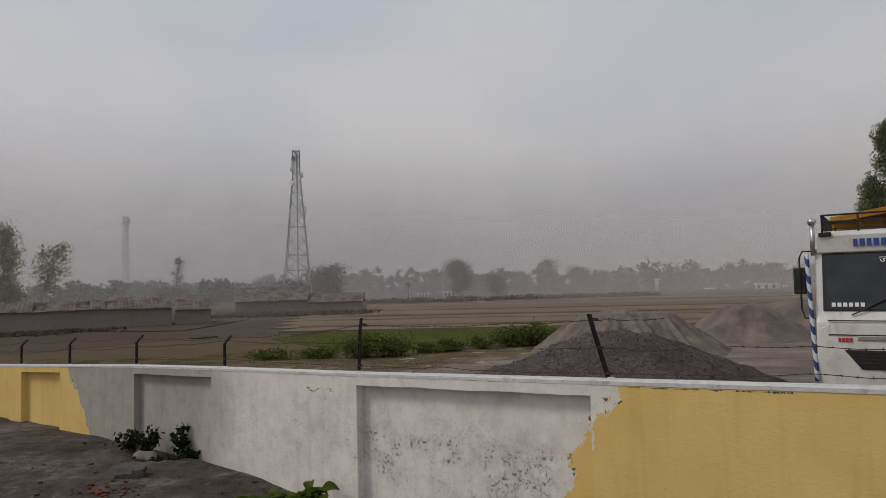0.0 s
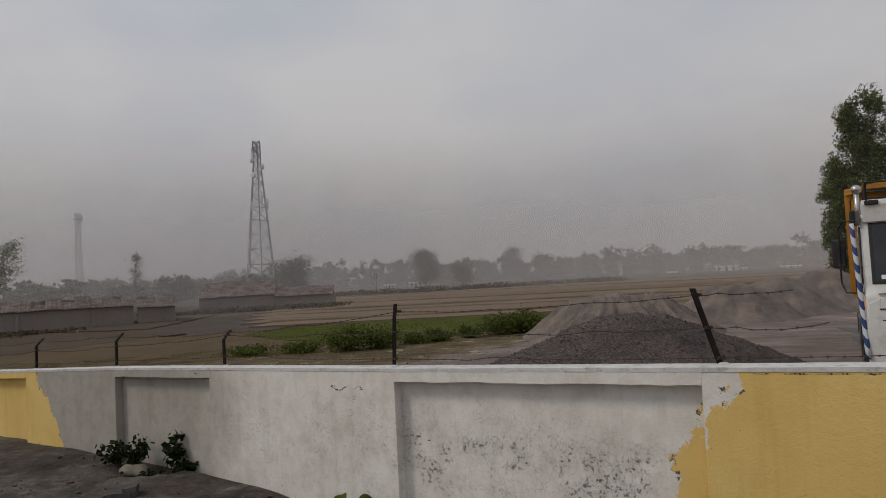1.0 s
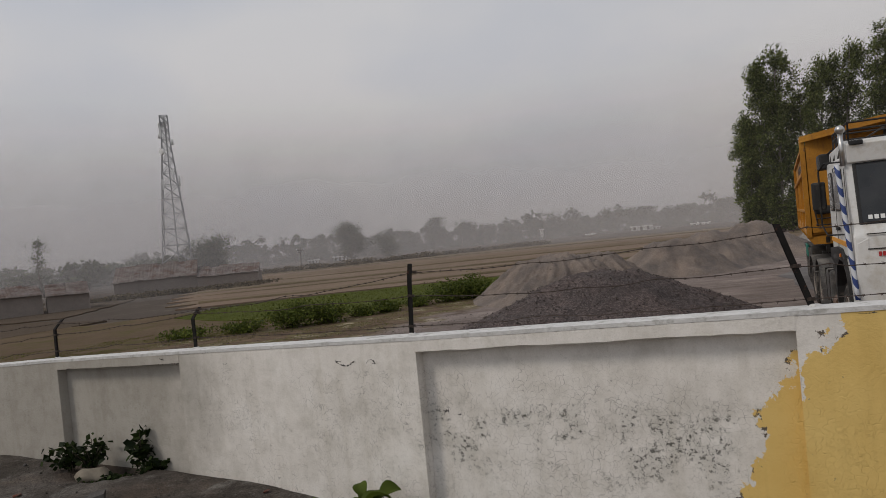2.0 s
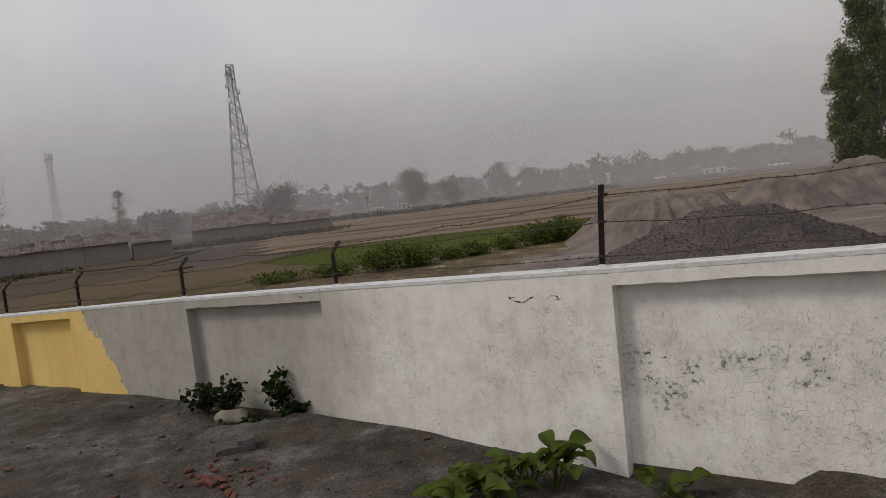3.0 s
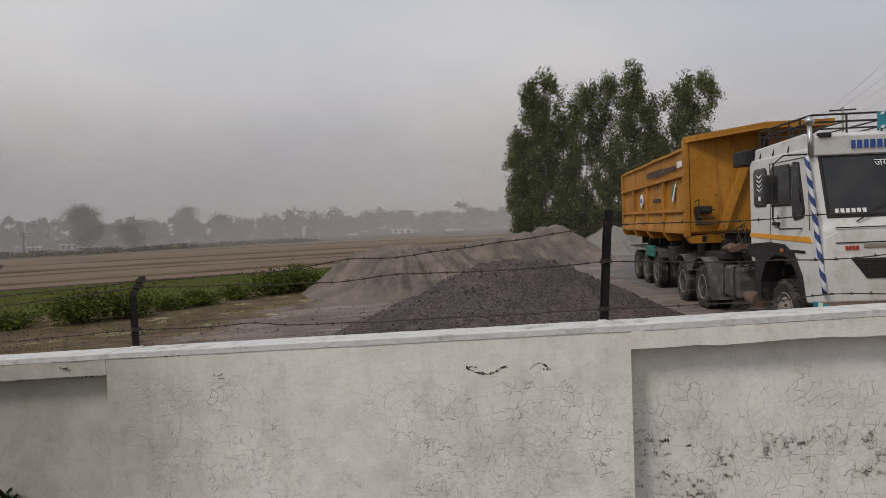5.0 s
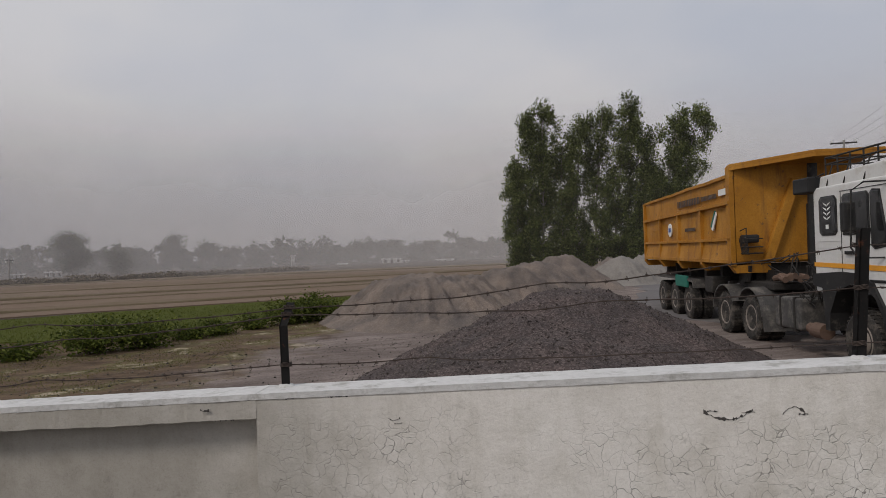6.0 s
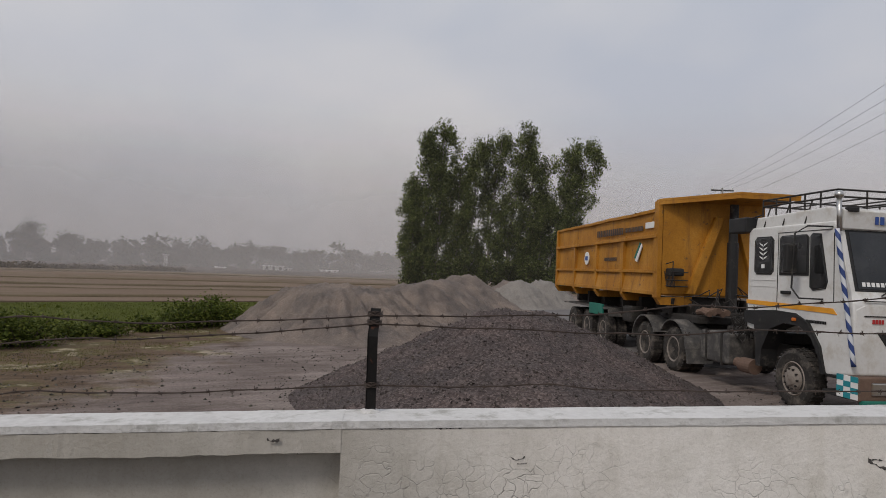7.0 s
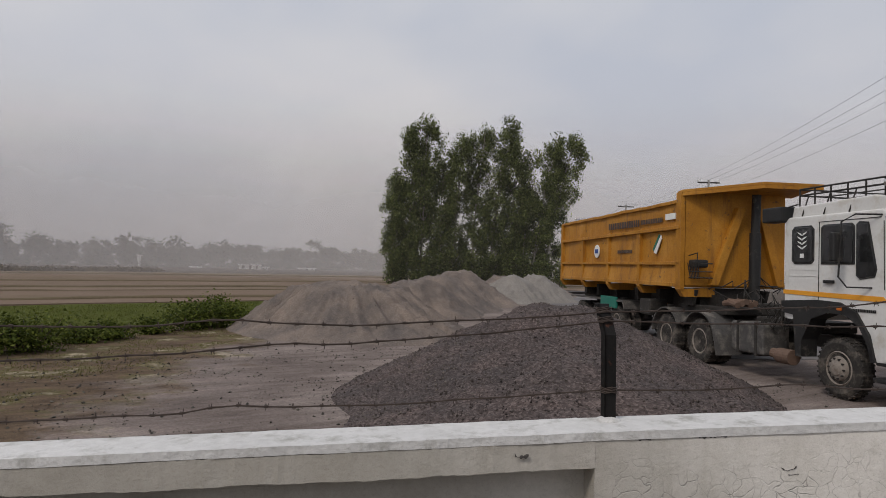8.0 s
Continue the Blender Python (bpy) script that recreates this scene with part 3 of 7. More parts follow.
def raw_mesh(name, verts, faces, material, smooth=False):
    me = bpy.data.meshes.new(name)
    me.from_pydata(verts, [], faces)
    me.materials.append(material)
    if smooth:
        me.shade_smooth()
    return me


def leaves(rng, centres, size, droop=0.5, aspect=0.4):
    """Small folded leaf blades, one at each centre: arrays of corners."""
    n = len(centres)
    c = np.asarray(centres, float)
    d = rng.normal(size=(n, 3))
    d[:, 2] = d[:, 2] * 0.6 - droop
    d /= np.linalg.norm(d, axis=1)[:, None]
    s = np.cross(d, rng.normal(size=(n, 3)))
    s /= np.linalg.norm(s, axis=1)[:, None]
    ln = (size * rng.uniform(0.6, 1.4, n))[:, None]
    tip, base = c + d * ln * 0.5, c - d * ln * 0.5
    mid = c + np.cross(d, s) * ln * 0.06
    v = np.stack([base, mid + s * ln * aspect * 0.5, tip, mid - s * ln * aspect * 0.5], 1).reshape(-1, 3)
    return v


def leaf_mesh(name, v, material):
    k = len(v) // 4
    f = np.arange(k * 4).reshape(-1, 4)
    return raw_mesh(name, v.tolist(), f.tolist(), material)


# ---- ground and fields ----
WALL_LINE = [(9.56, 3.09), (2.344, 6.55), (-0.584, 7.954), (-3.675, 9.578), (-5.975, 10.70), (-8.5, 11.67), (-10.05, 12.25), (-12.24, 13.11), (-13.9, 13.80)]


def build_ground():
    """One sheet to the horizon; it dips under the yard floor inside the wall."""
    def line_y(x):
        if x > WALL_LINE[0][0]:
            return WALL_LINE[0][1] - 0.48 * min(x - WALL_LINE[0][0], 20)
        if x < WALL_LINE[-1][0]:
            return WALL_LINE[-1][1] + 0.42 * min(WALL_LINE[-1][0] - x, 20)
        for (x0, y0), (x1, y1) in zip(WALL_LINE, WALL_LINE[1:]):
            if x1 <= x <= x0:
                return y0 + (y1 - y0) * (x - x0) / (x1 - x0)
    xs = [-2600, -1200, -600, -300, -180, -120, -80, -55, -40, -30, -24, -19, -16.2, -16.1] + [p[0] for p in reversed(WALL_LINE)] + [10.6, 10.7, 13, 17, 22, 28, 36, 46, 60, 80, 120, 180, 300, 600, 1200, 2600]
    ds = [-2600, -1000, -400, -150, -60, -30, -17.1, -17.0, -8, -3, 0.10, 0.14, 1.5, 4, 7, 10, 14, 18, 23, 29, 36, 45, 56, 70, 90, 120, 170, 260, 420, 800, 1500, 2600]
    bm = bmesh.new()
    rows = []
    for x in xs:
        row = []
        for d in ds:
            y = line_y(x) + d
            inside = -16.15 < x < 10.65 and -17.05 < d < 0.12
            z = -0.6 if inside else -0.03 + (0.05 * (noise.noise(Vector((x * 0.15, y * 0.15, 0))) - 0.4) if abs(x) < 120 and abs(d) < 120 else 0)
            row.append(bm.verts.new((x, y, z)))
        rows.append(row)
    for q, r in zip(rows, rows[1:]):
        for k in range(len(ds) - 1):
            bm.faces.new((q[k], r[k], r[k + 1], q[k + 1]))
    tagged(part("ground", bm, M_GROUND, smooth=False), "bare brown earth plain with dust and scattered stones", "ground", kind="structure")


def patch(name, poly, z, material, label, category, rag=0.4, kind="structure", step=1.5):
    """A sheet of soil or crop with an uneven edge."""
    pts = []
    for (x0, y0), (x1, y1) in zip(poly, poly[1:] + poly[:1]):
        d = math.hypot(x1 - x0, y1 - y0)
        k = max(1, min(40, int(d / step)))
        for i in range(k):
            t = i / k
            x, y = x0 + (x1 - x0) * t, y0 + (y1 - y0) * t
            pts.append((x + rag * noise.noise(Vector((x * 0.5, y * 0.5, 3.0))), y + rag * noise.noise(Vector((x * 0.5, y * 0.5, 9.0)))))
    bm = bmesh.new()
    top = [bm.verts.new((x, y, z)) for x, y in pts]
    low = [bm.verts.new((x, y, -0.06)) for x, y in pts]
    f = bm.faces.new(top)
    for i in range(len(pts)):
        j = (i + 1) % len(pts)
        bm.faces.new((top[i], low[i], low[j], top[j]))
    bmesh.ops.triangulate(bm, faces=[f])
    return tagged(part(name, bm, material), label, category, kind=kind)


build_ground()
patch("gravel_lot", [(-15, 14.3), (-4.2, 10.35), (2.3, 6.95), (16, 0.2), (40, 30), (46, 60), (30, 60), (14, 46), (4, 36), (-2.4, 30.0), (-6, 26.6), (-10, 23.8), (-16, 20)], 0.020, M_LOT, "grey gravelled lot thinning into a brown dry verge", "ground", 0.9, step=0.8)
patch("road", [(9, 18), (14, 16), (24, 30), (44, 54), (38, 60), (26, 48), (17, 34), (11, 27)], 0.032, M_ROAD, "pale dusty asphalt road beside the gravel heaps", "road", 0.8)
patch("grass_verge", [(-30, 13.5), (-14, 15.5), (-3.0, 12.4), (-3.0, 23.2), (1.8, 29.4), (5.0, 34.0), (6.5, 43.5), (-2, 41), (-17, 36), (-30, 30)], 0.012, M_VERGE, "dry grass verge with worn sandy patches", "verge", 0.9)
patch("crop_field", [(-6.5, 27.8), (0.6, 32.4), (4.4, 36.5), (5.4, 42.8), (-5.0, 41.2), (-13.5, 38.8), (-15.2, 33.6), (-11, 29.6)], 0.045, M_CROP, "bright green young crop field", "field", 0.5)
v0 = 43.0
for i in range(11):
    w = (3.4, 4.2, 4.8, 5.4, 6.0, 6.8, 7.5, 8.5, 9.0, 10.0, 12.0)[i]
    sl = 0.17 - 0.012 * i
    a, b = v0, v0 + w - 0.12
    xl = -18 - 2 * i
    patch("stubble_strip", [(xl, a + sl * xl), (36 + 7 * i, a + sl * 36 - i), (36 + 7 * i, b + sl * 36 - i), (xl, b + sl * xl)], 0.03 + 0.002 * (i % 2),
          (M_STUBBLE, M_STUBBLE2, M_STUBBLE)[i % 3], "tan stubble field strip between low bunds", "field", 0.5, step=3)
    v0 += w
    if i not in (0, 2, 3, 5, 8):
        continue
    bm = bmesh.new()
    rng_b = random.Random(40 + i)
    n_ = 26
    pts_ = [(xl + (54 + 9 * i) * k / n_, b + 0.1 + sl * (xl + (54 + 9 * i) * k / n_) + rng_b.uniform(-0.3, 0.3)) for k in range(n_ + 1)]
    tube(bm, [(x, y, -0.04 + rng_b.uniform(0, 0.08)) for x, y in pts_], (0.16, 0.07, 0.10, 0.18, 0.06, 0.14, 0.2, 0.1, 0.2, 0.15, 0.2)[i], 6)
    tagged(part("field_bund", bm, M_BUND, smooth=True), "low earth bund with dry grass between fields", "bund", kind="structure")
patch("ploughed_field", [(-24, 27), (-20, 36.2), (-26, 40), (-60, 44), (-62, 26), (-30, 18)], 0.022, M_PLOUGH, "brown ploughed field", "field", 0.6)
patch("ploughed_field", [(-26, 41.5), (-30, 58), (-62, 62), (-64, 46)], 0.018, M_PLOUGH, "dull brown stubble field", "field", 0.6)


# ---- boundary wall ----
def top_z(x):
    return 1.72 + 0.0477 * x


FRONT = WALL_LINE
BACK_N = Vector((0.435, 0.900, 0)).normalized()
SUNK = 0.13
THICK = 0.24


def span(bm, p, q, d0, d1, z0, z1, drop=0.0, cuts=1, ragged=0.0, seed=0):
    """A length of wall between plan points p and q, from depth d0 to d1; the top follows the coping's fall by drop."""
    rg = random.Random(seed)
    prev = None
    for i in range(cuts + 1):
        t = i / cuts
        x, y = p[0] + (q[0] - p[0]) * t, p[1] + (q[1] - p[1]) * t
        lo = z0 if z0 is not None else top_z(x) - z1
        if ragged and 0 < i < cuts:
            chip = max(0.0, noise.noise(Vector((x * 9.0, seed, 1.0))) - 0.25)
            lo += ragged * (1.1 * noise.noise(Vector((x * 1.7, seed, 0))) + 0.7 * noise.noise(Vector((x * 6.0, seed, 3))) + rg.uniform(-0.25, 0.25) + 2.5 * chip)
        hi = top_z(x) - drop + (rg.uniform(-0.5, 0.5) * ragged if ragged else 0)
        wob = ragged * (0.5 * noise.noise(Vector((x * 4.0, seed, 5))) + rg.uniform(-0.15, 0.15)) if ragged else 0
        ring = [bm.verts.new((x + BACK_N.x * (d + w_), y + BACK_N.y * (d + w_), z)) for d, w_, z in ((d0, wob, lo), (d0, wob, hi), (d1, 0, hi), (d1, 0, lo))]
        if prev:
            for k in range(4):
                bm.faces.new((prev[k], prev[(k + 1) % 4], ring[(k + 1) % 4], ring[k]))
        else:
            bm.faces.new(ring)
        prev = ring
    bm.faces.new(prev[::-1])


COP = 0.145
wall = thing("wall_boundary", pose(0, 0, 0), "white and cream-yellow plastered boundary wall with sunken panels", "wall", kind="structure")
for i, (p, q) in enumerate(zip(FRONT, FRONT[1:])):
    bm = bmesh.new()
    sunk = i in (1, 3, 5, 7)
    span(bm, p, q, SUNK if sunk else 0.0, THICK, -0.6, 0, COP if sunk else 0.035, cuts=6)
    part("panel" if sunk else "pier", bm, M_WALL, wall)
    if sunk:
        bm = bmesh.new()
        span(bm, p, q, -0.003, THICK, None, COP, 0.035, cuts=110, ragged=0.009, seed=i)
        part("lintel_band", bm, M_WALL, wall)
    bm = bmesh.new()
    span(bm, p, q, -0.006, THICK + 0.01, None, 0.035, 0.0, cuts=50, ragged=0.0025, seed=i + 20)
    part("coping", bm, M_COPING, wall, "whitewashed cement coping")
def front_y(x):
    for (x0, y0), (x1, y1) in zip(FRONT, FRONT[1:]):
        if x1 <= x <= x0:
            return y0 + (y1 - y0) * (x - x0) / (x1 - x0)
    return FRONT[-1][1]


def scar(mx, mz, mw, bow, fat, depth=0.0, seed=0):
    """A ragged strip where the paint has come off, bowed up or down."""
    bm = bmesh.new()
    ring = []
    n_ = 36
    for k in range(n_ + 1):
        u = k / n_ * 2 - 1
        x = mx + u * mw / 2
        th = fat * max(0.08, 0.45 + 1.7 * noise.noise(Vector((u * mw * 45, seed, 0.5))) - 0.35 * abs(u))
        z = mz + bow * (u * u - 0.5) + 0.6 * fat * noise.noise(Vector((u * mw * 30, seed, 2.2))) + 0.0477 * u * mw / 2
        ring.append([bm.verts.new((x + BACK_N.x * (depth - d), front_y(x) + BACK_N.y * (depth - d), z + t_ * th)) for d, t_ in ((-0.002, -1.0), (0.003, -0.6), (0.003, 0.6), (-0.002, 1.0))])
    for q, r in zip(ring, ring[1:]):
        for k in range(3):
            bm.faces.new((q[k], r[k], r[k + 1], q[k + 1]))
    part("plaster_scar", bm, M_CONC, wall, "dark chipped scar in the plaster")


# broken rings and chips on the near pier, the lintel edge and under the coping
SCARS = [(-1.36, 1.425, 0.22, 0.05, 0.013, 0), (-1.43, 1.445, 0.05, 0.0, 0.008, 0), (-1.27, 1.44, 0.06, 0.0, 0.007, 0), (-1.07, 1.45, 0.10, -0.035, 0.011, 0), (-1.03, 1.43, 0.04, 0.0, 0.010, 0),
         (-2.95, 1.40, 0.06, 0.012, 0.009, 0), (-2.93, 1.375, 0.04, 0.0, 0.006, 0), (-3.25, 1.528, 0.13, 0.0, 0.006, 0), (-3.5, 1.515, 0.06, 0.0, 0.006, 0), (-3.95, 1.452, 0.05, 0.01, 0.007, -0.013),
         (-3.86, 1.37, 0.24, 0.0, 0.016, SUNK), (-4.12, 1.362, 0.16, 0.0, 0.010, SUNK), (-4.9, 1.325, 0.12, 0.0, 0.008, SUNK), (-0.40, 0.95, 0.05, 0.0, 0.022, SUNK), (-0.27, 0.92, 0.03, 0.0, 0.012, SUNK)]
SCARS += [(2.75 + 0.22 * k, top_z(2.75 + 0.22 * k) - 0.05, 0.10 + 0.05 * (k % 3), 0.0, 0.007 + 0.003 * (k % 2), 0) for k in range(6)]
for k, (mx, mz, mw, bow, fat, dep) in enumerate(SCARS):
    scar(mx, mz, mw, bow, fat, dep, k * 3.7)
# the return wall at the far end of the yard
bm = bmesh.new()
cx, cy = FRONT[-1]
for q0, q1, th in (((cx, cy), (cx - 1.7, cy - 8.0), 0.24),):
    dx, dy = q1[0] - q0[0], q1[1] - q0[1]
    ln = math.hypot(dx, dy)
    nx, ny = dy / ln * th, -dx / ln * th
    zt0 = top_z(cx)
    vs = [bm.verts.new(v) for v in ((q0[0], q0[1], -0.5), (q1[0], q1[1], -0.5), (q1[0] + nx, q1[1] + ny, -0.5), (q0[0] + nx, q0[1] + ny, -0.5), (q0[0], q0[1], zt0), (q1[0], q1[1], zt0 + 0.06), (q1[0] + nx, q1[1] + ny, zt0 + 0.06), (q0[0] + nx, q0[1] + ny, zt0))]
    for f in ((3, 2, 1, 0), (4, 5, 6, 7), (0, 1, 5, 4), (1, 2, 6, 5), (2, 3, 7, 6), (3, 0, 4, 7)):
        bm.faces.new([vs[k] for k in f])
tagged(part("wall_return", bm, M_WALL), "cream-yellow plastered return wall", "wall", kind="structure")


# ---- yard ----
def yard_z(x, y):
    z = 0.03 - 0.03 * max(0.0, min(1.0, (-4.5 - x) / 4)) + 0.035 * noise.noise(Vector((x * 0.9, y * 0.9, 1))) + 0.012 * noise.noise(Vector((x * 4, y * 4, 2)))
    z -= 0.15 * max(0.0, min(1.0, (x + 2.6) / 2.2))
    r = math.hypot((x + 4.9) / 0.75, (y - 10.0) / 0.42)
    if r < 1:
        z -= 0.10 * (1 - r * r)
    return z


def build_yard():
    bm = bmesh.new()
    d = Vector((FRONT[0][0] - FRONT[-1][0], FRONT[0][1] - FRONT[-1][1], 0)).normalized()
    nrm = Vector((d.y, -d.x, 0))
    org = Vector((FRONT[-1][0], FRONT[-1][1], 0)) - d * 3 + Vector((0.1, 0.22, 0))
    nu, nv = 150, 90
    rows = []
    for i in range(nu + 1):
        row = []
        for j in range(nv + 1):
            p = org + d * (31 * i / nu) + nrm * (18 * (j / nv) ** 1.2 - 0.15)
            row.append(bm.verts.new((p.x, p.y, yard_z(p.x, p.y))))
        rows.append(row)
    for i in range(nu):
        for j in range(nv):
            bm.faces.new((rows[i][j], rows[i + 1][j], rows[i + 1][j + 1], rows[i][j + 1]))
    tagged(part("yard_floor", bm, M_YARD, smooth=True), "rough grey cement and earth yard with stains and grit", "floor", kind="structure")


build_yard()


def lump(name, x, y, sx, sy, sz, material, label, category, seed, rot=0.0, z=None, group="", rough=0.35, sub=2, sink=0.15):
    """A stone or broken lump that lies on the yard."""
    bm = bmesh.new()
    bmesh.ops.create_icosphere(bm, subdivisions=sub, radius=1.0)
    for v in bm.verts:
        k = 1 + rough * noise.noise(v.co * 1.3 + Vector((seed * 7.1, 0, 0))) + 0.12 * noise.noise(v.co * 4 + Vector((seed, 3, 0)))
        v.co = Vector((v.co.x * sx * k, v.co.y * sy * k, v.co.z * sz * k))
    ob = part(name, bm, material, smooth=sub > 2)
    zz = yard_z(x, y) if z is None else z
    ob.matrix_basis = pose(x, y, zz + sz * (1 - sink), 0, 0, rot)
    return tagged(ob, label, category, group)


lump("stone", -5.08, 9.84, 0.20, 0.17, 0.12, M_STONE, "pale rounded boulder among weeds by the wall", "stone", 3, 20, sub=3, sink=0.4)


def chunk():
    bm = bmesh.new()
    box(bm, -0.18, 0.16, -0.11, 0.10, -0.02, 0.06)
    box(bm, 0.07, 0.24, -0.09, 0.10, -0.02, 0.11)
    bmesh.ops.subdivide_edges(bm, edges=bm.edges[:], cuts=3, use_grid_fill=True)
    for v in bm.verts:
        v.co += Vector((noise.noise(v.co * 6), noise.noise(v.co * 6 + Vector((5, 0, 0))), noise.noise(v.co * 6 + Vector((0, 9, 0))))) * 0.035
    ob = part("concrete_block", bm, M_CONC)
    ob.matrix_basis = pose(-4.52, 8.72, yard_z(-4.5, 8.72) + 0.01, 0, 0, 28)
    tagged(ob, "broken grey concrete block lying in the yard", "rubble")


chunk()
rb = random.Random(5)
for i in range(60):
    a, r = rb.uniform(0, 6.28), abs(rb.gauss(0, 0.5))
    bx_, by_ = -4.4 + r * math.cos(a) * 1.15, 7.95 + r * math.sin(a) * 0.6
    s = rb.uniform(0.008, 0.042)
    lump("brick_piece", bx_, by_, s * 1.4, s, s * 0.7, M_BRICK, "broken red brick piece on the yard", "rubble", i, rb.uniform(0, 180), group="brick rubble", rough=0.7, sub=1)
for i in range(44):
    px, py = rb.uniform(-11, -2), rb.uniform(5.5, 11)
    if py > 8.6 - 0.47 * (px + 0.6) - 0.3:
        continue
    s = rb.uniform(0.012, 0.04)
    lump("pebble", px, py, s * 1.3, s, s * 0.7, M_CONC if i % 3 else M_STONE, "small loose stone on the yard", "stone", i + 60, rb.uniform(0, 180), group="loose stones", rough=0.6, sub=1)
for i, (px, py, s) in enumerate(((-7.1, 8.6, 0.045), (-2.45, 8.75, 0.03), (-5.7, 9.3, 0.035), (-6.4, 9.1, 0.02))):
    lump("brick_piece", px, py, s * 1.4, s, s * 0.6, M_BRICK, "broken red brick piece on the yard", "rubble", i + 200, 30 * i, group="brick rubble", rough=0.7, sub=1)


def yard_grit():
    """Loose grit and crumbs strewn over the yard, too many to count."""
    rg = np.random.default_rng(31)
    vs, fs = [], []
    while len(vs) < 6 * 2600:
        x, y = rg.uniform(-12.5, 1.5), rg.uniform(4.5, 12.6)
        if y > 7.954 - 0.49 * (x + 0.584) - 0.05:
            continue
        if noise.noise(Vector((x * 0.8, y * 0.8, 6))) < -0.05 and rg.uniform() < 0.7:
            continue
        s_ = 0.006 + 0.012 * rg.uniform() ** 3
        o = np.array([(1, 0, 0), (-1, 0, 0), (0, 1, 0), (0, -1, 0), (0, 0, 0.8), (0, 0, -0.8)]) * s_ + rg.normal(size=(6, 3)) * s_ * 0.25 + (x, y, yard_z(x, y) + s_ * 0.3)
        b0 = len(vs)
        vs.extend(o.tolist())
        fs.extend([(b0 + a, b0 + b, b0 + c) for a, b, c in ((0, 2, 4), (2, 1, 4), (1, 3, 4), (3, 0, 4), (2, 0, 5), (1, 2, 5), (3, 1, 5), (0, 3, 5))])
    tagged(new("grit", raw_mesh("grit", vs, fs, M_CHIPS)), "loose grey grit strewn over the yard", "grit", kind="stuff")


M_CHIPS = leaf_mat("yard_grit", (0.05, 0.045, 0.04), (0.12, 0.11, 0.10), (0.26, 0.24, 0.21))
yard_grit()


def earth_heap():
    """Low heap of spilled cement and soil against the foot of the sunken panel."""
    bm = bmesh.new()
    n1, n2 = 40, 14
    rows = []
    for i in range(n1 + 1):
        t = i / n1
        x = 0.35 + 4.6 * t
        y = 7.955 - 0.4795 * (x + 0.584)
        row = []
        for j in range(n2 + 1):
            k = j / n2
            hgt = 0.34 * min(1, t * 14) * (1 - k) ** 0.8 + 0.03 * noise.noise(Vector((x * 4, k * 5, 0)))
            row.append(bm.verts.new((x - BACK_N.x * (k * 0.75 - 0.15), y - BACK_N.y * (k * 0.75 - 0.15), -0.22 + max(0, hgt))))
        rows.append(row)
    for i in range(n1):
        for j in range(n2):
            bm.faces.new((rows[i][j], rows[i + 1][j], rows[i + 1][j + 1], rows[i][j + 1]))
    tagged(part("cement_heap", bm, M_YARD, smooth=True), "low grey heap of spilled cement along the wall foot", "rubble", kind="structure")


earth_heap()


def bent_pipe():
    t_ = thing("stand_pipe", pose(-9.75, 7.9, yard_z(-9.75, 7.9)), "brown bent stand pipe rising from the yard", "pipe")
    bm = bmesh.new()
    tube(bm, [(0, 0, -0.05), (0, 0, 0.38), (0.03, 0, 0.46), (0.1, 0, 0.50), (0.36, 0.02, 0.53)], 0.065, 12)
    part("pipe", bm, M_RUSTPIPE, t_, smooth=True)
    bm = bmesh.new()
    tube(bm, [(0.33, 0.02, 0.53), (0.46, 0.03, 0.55)], 0.035, 10)
    part("spout", bm, M_BLACK, t_)


bent_pipe()


def weed(x, y, h, n, material, label, seed, size, spread, lean=(0, 0)):
    rg = np.random.default_rng(seed)
    t_ = thing("weed", pose(x, y, yard_z(x, y) - 0.02), label, "weed")
    bm = bmesh.new()
    cs = []
    for i in range(n):
        a, k = rg.uniform(0, 6.28), rg.uniform(0.3, 1)
        top = Vector((math.cos(a) * spread * k + lean[0], math.sin(a) * spread * k + lean[1], h * rg.uniform(0.55, 1.0)))
        mid = top * 0.5 + Vector((0, 0, h * 0.12))
        tube(bm, [(0, 0, -0.03), mid, top], 0.007, 4, 0.003)
        for s in range(15):
            f = 0.3 + 0.7 * s / 14
            p = mid * (2 * f) if f < 0.5 else mid + (top - mid) * (2 * f - 1)
            cs.append(p + Vector(rg.normal(size=3) * size * 0.5))
    part("stem", bm, M_TWIG if material is M_WEED else M_SHRUB, t_)
    lf = new("foliage", leaf_mesh("foliage", leaves(rg, cs, size, 0.1, 0.75), material))
    lf.parent = t_
    return t_


weed(-5.22, 10.1, 0.52, 14, M_WEED, "dark green leafy weed at the wall foot", 3, 0.085, 0.26)
weed(-5.5, 10.1, 0.36, 8, M_WEED, "dark green leafy weed at the wall foot", 4, 0.10, 0.22, (-0.12, 0))
weed(-4.5, 10.02, 0.62, 7, M_WEED, "tall dark green weed against the whitewashed wall", 5, 0.12, 0.16)
weed(-4.35, 9.95, 0.2, 12, M_WEED, "low creeping weed beside the boulder", 6, 0.07, 0.42)
weed(-4.8, 9.85, 0.13, 12, M_WEED, "low creeping weed beside the boulder", 7, 0.06, 0.42)


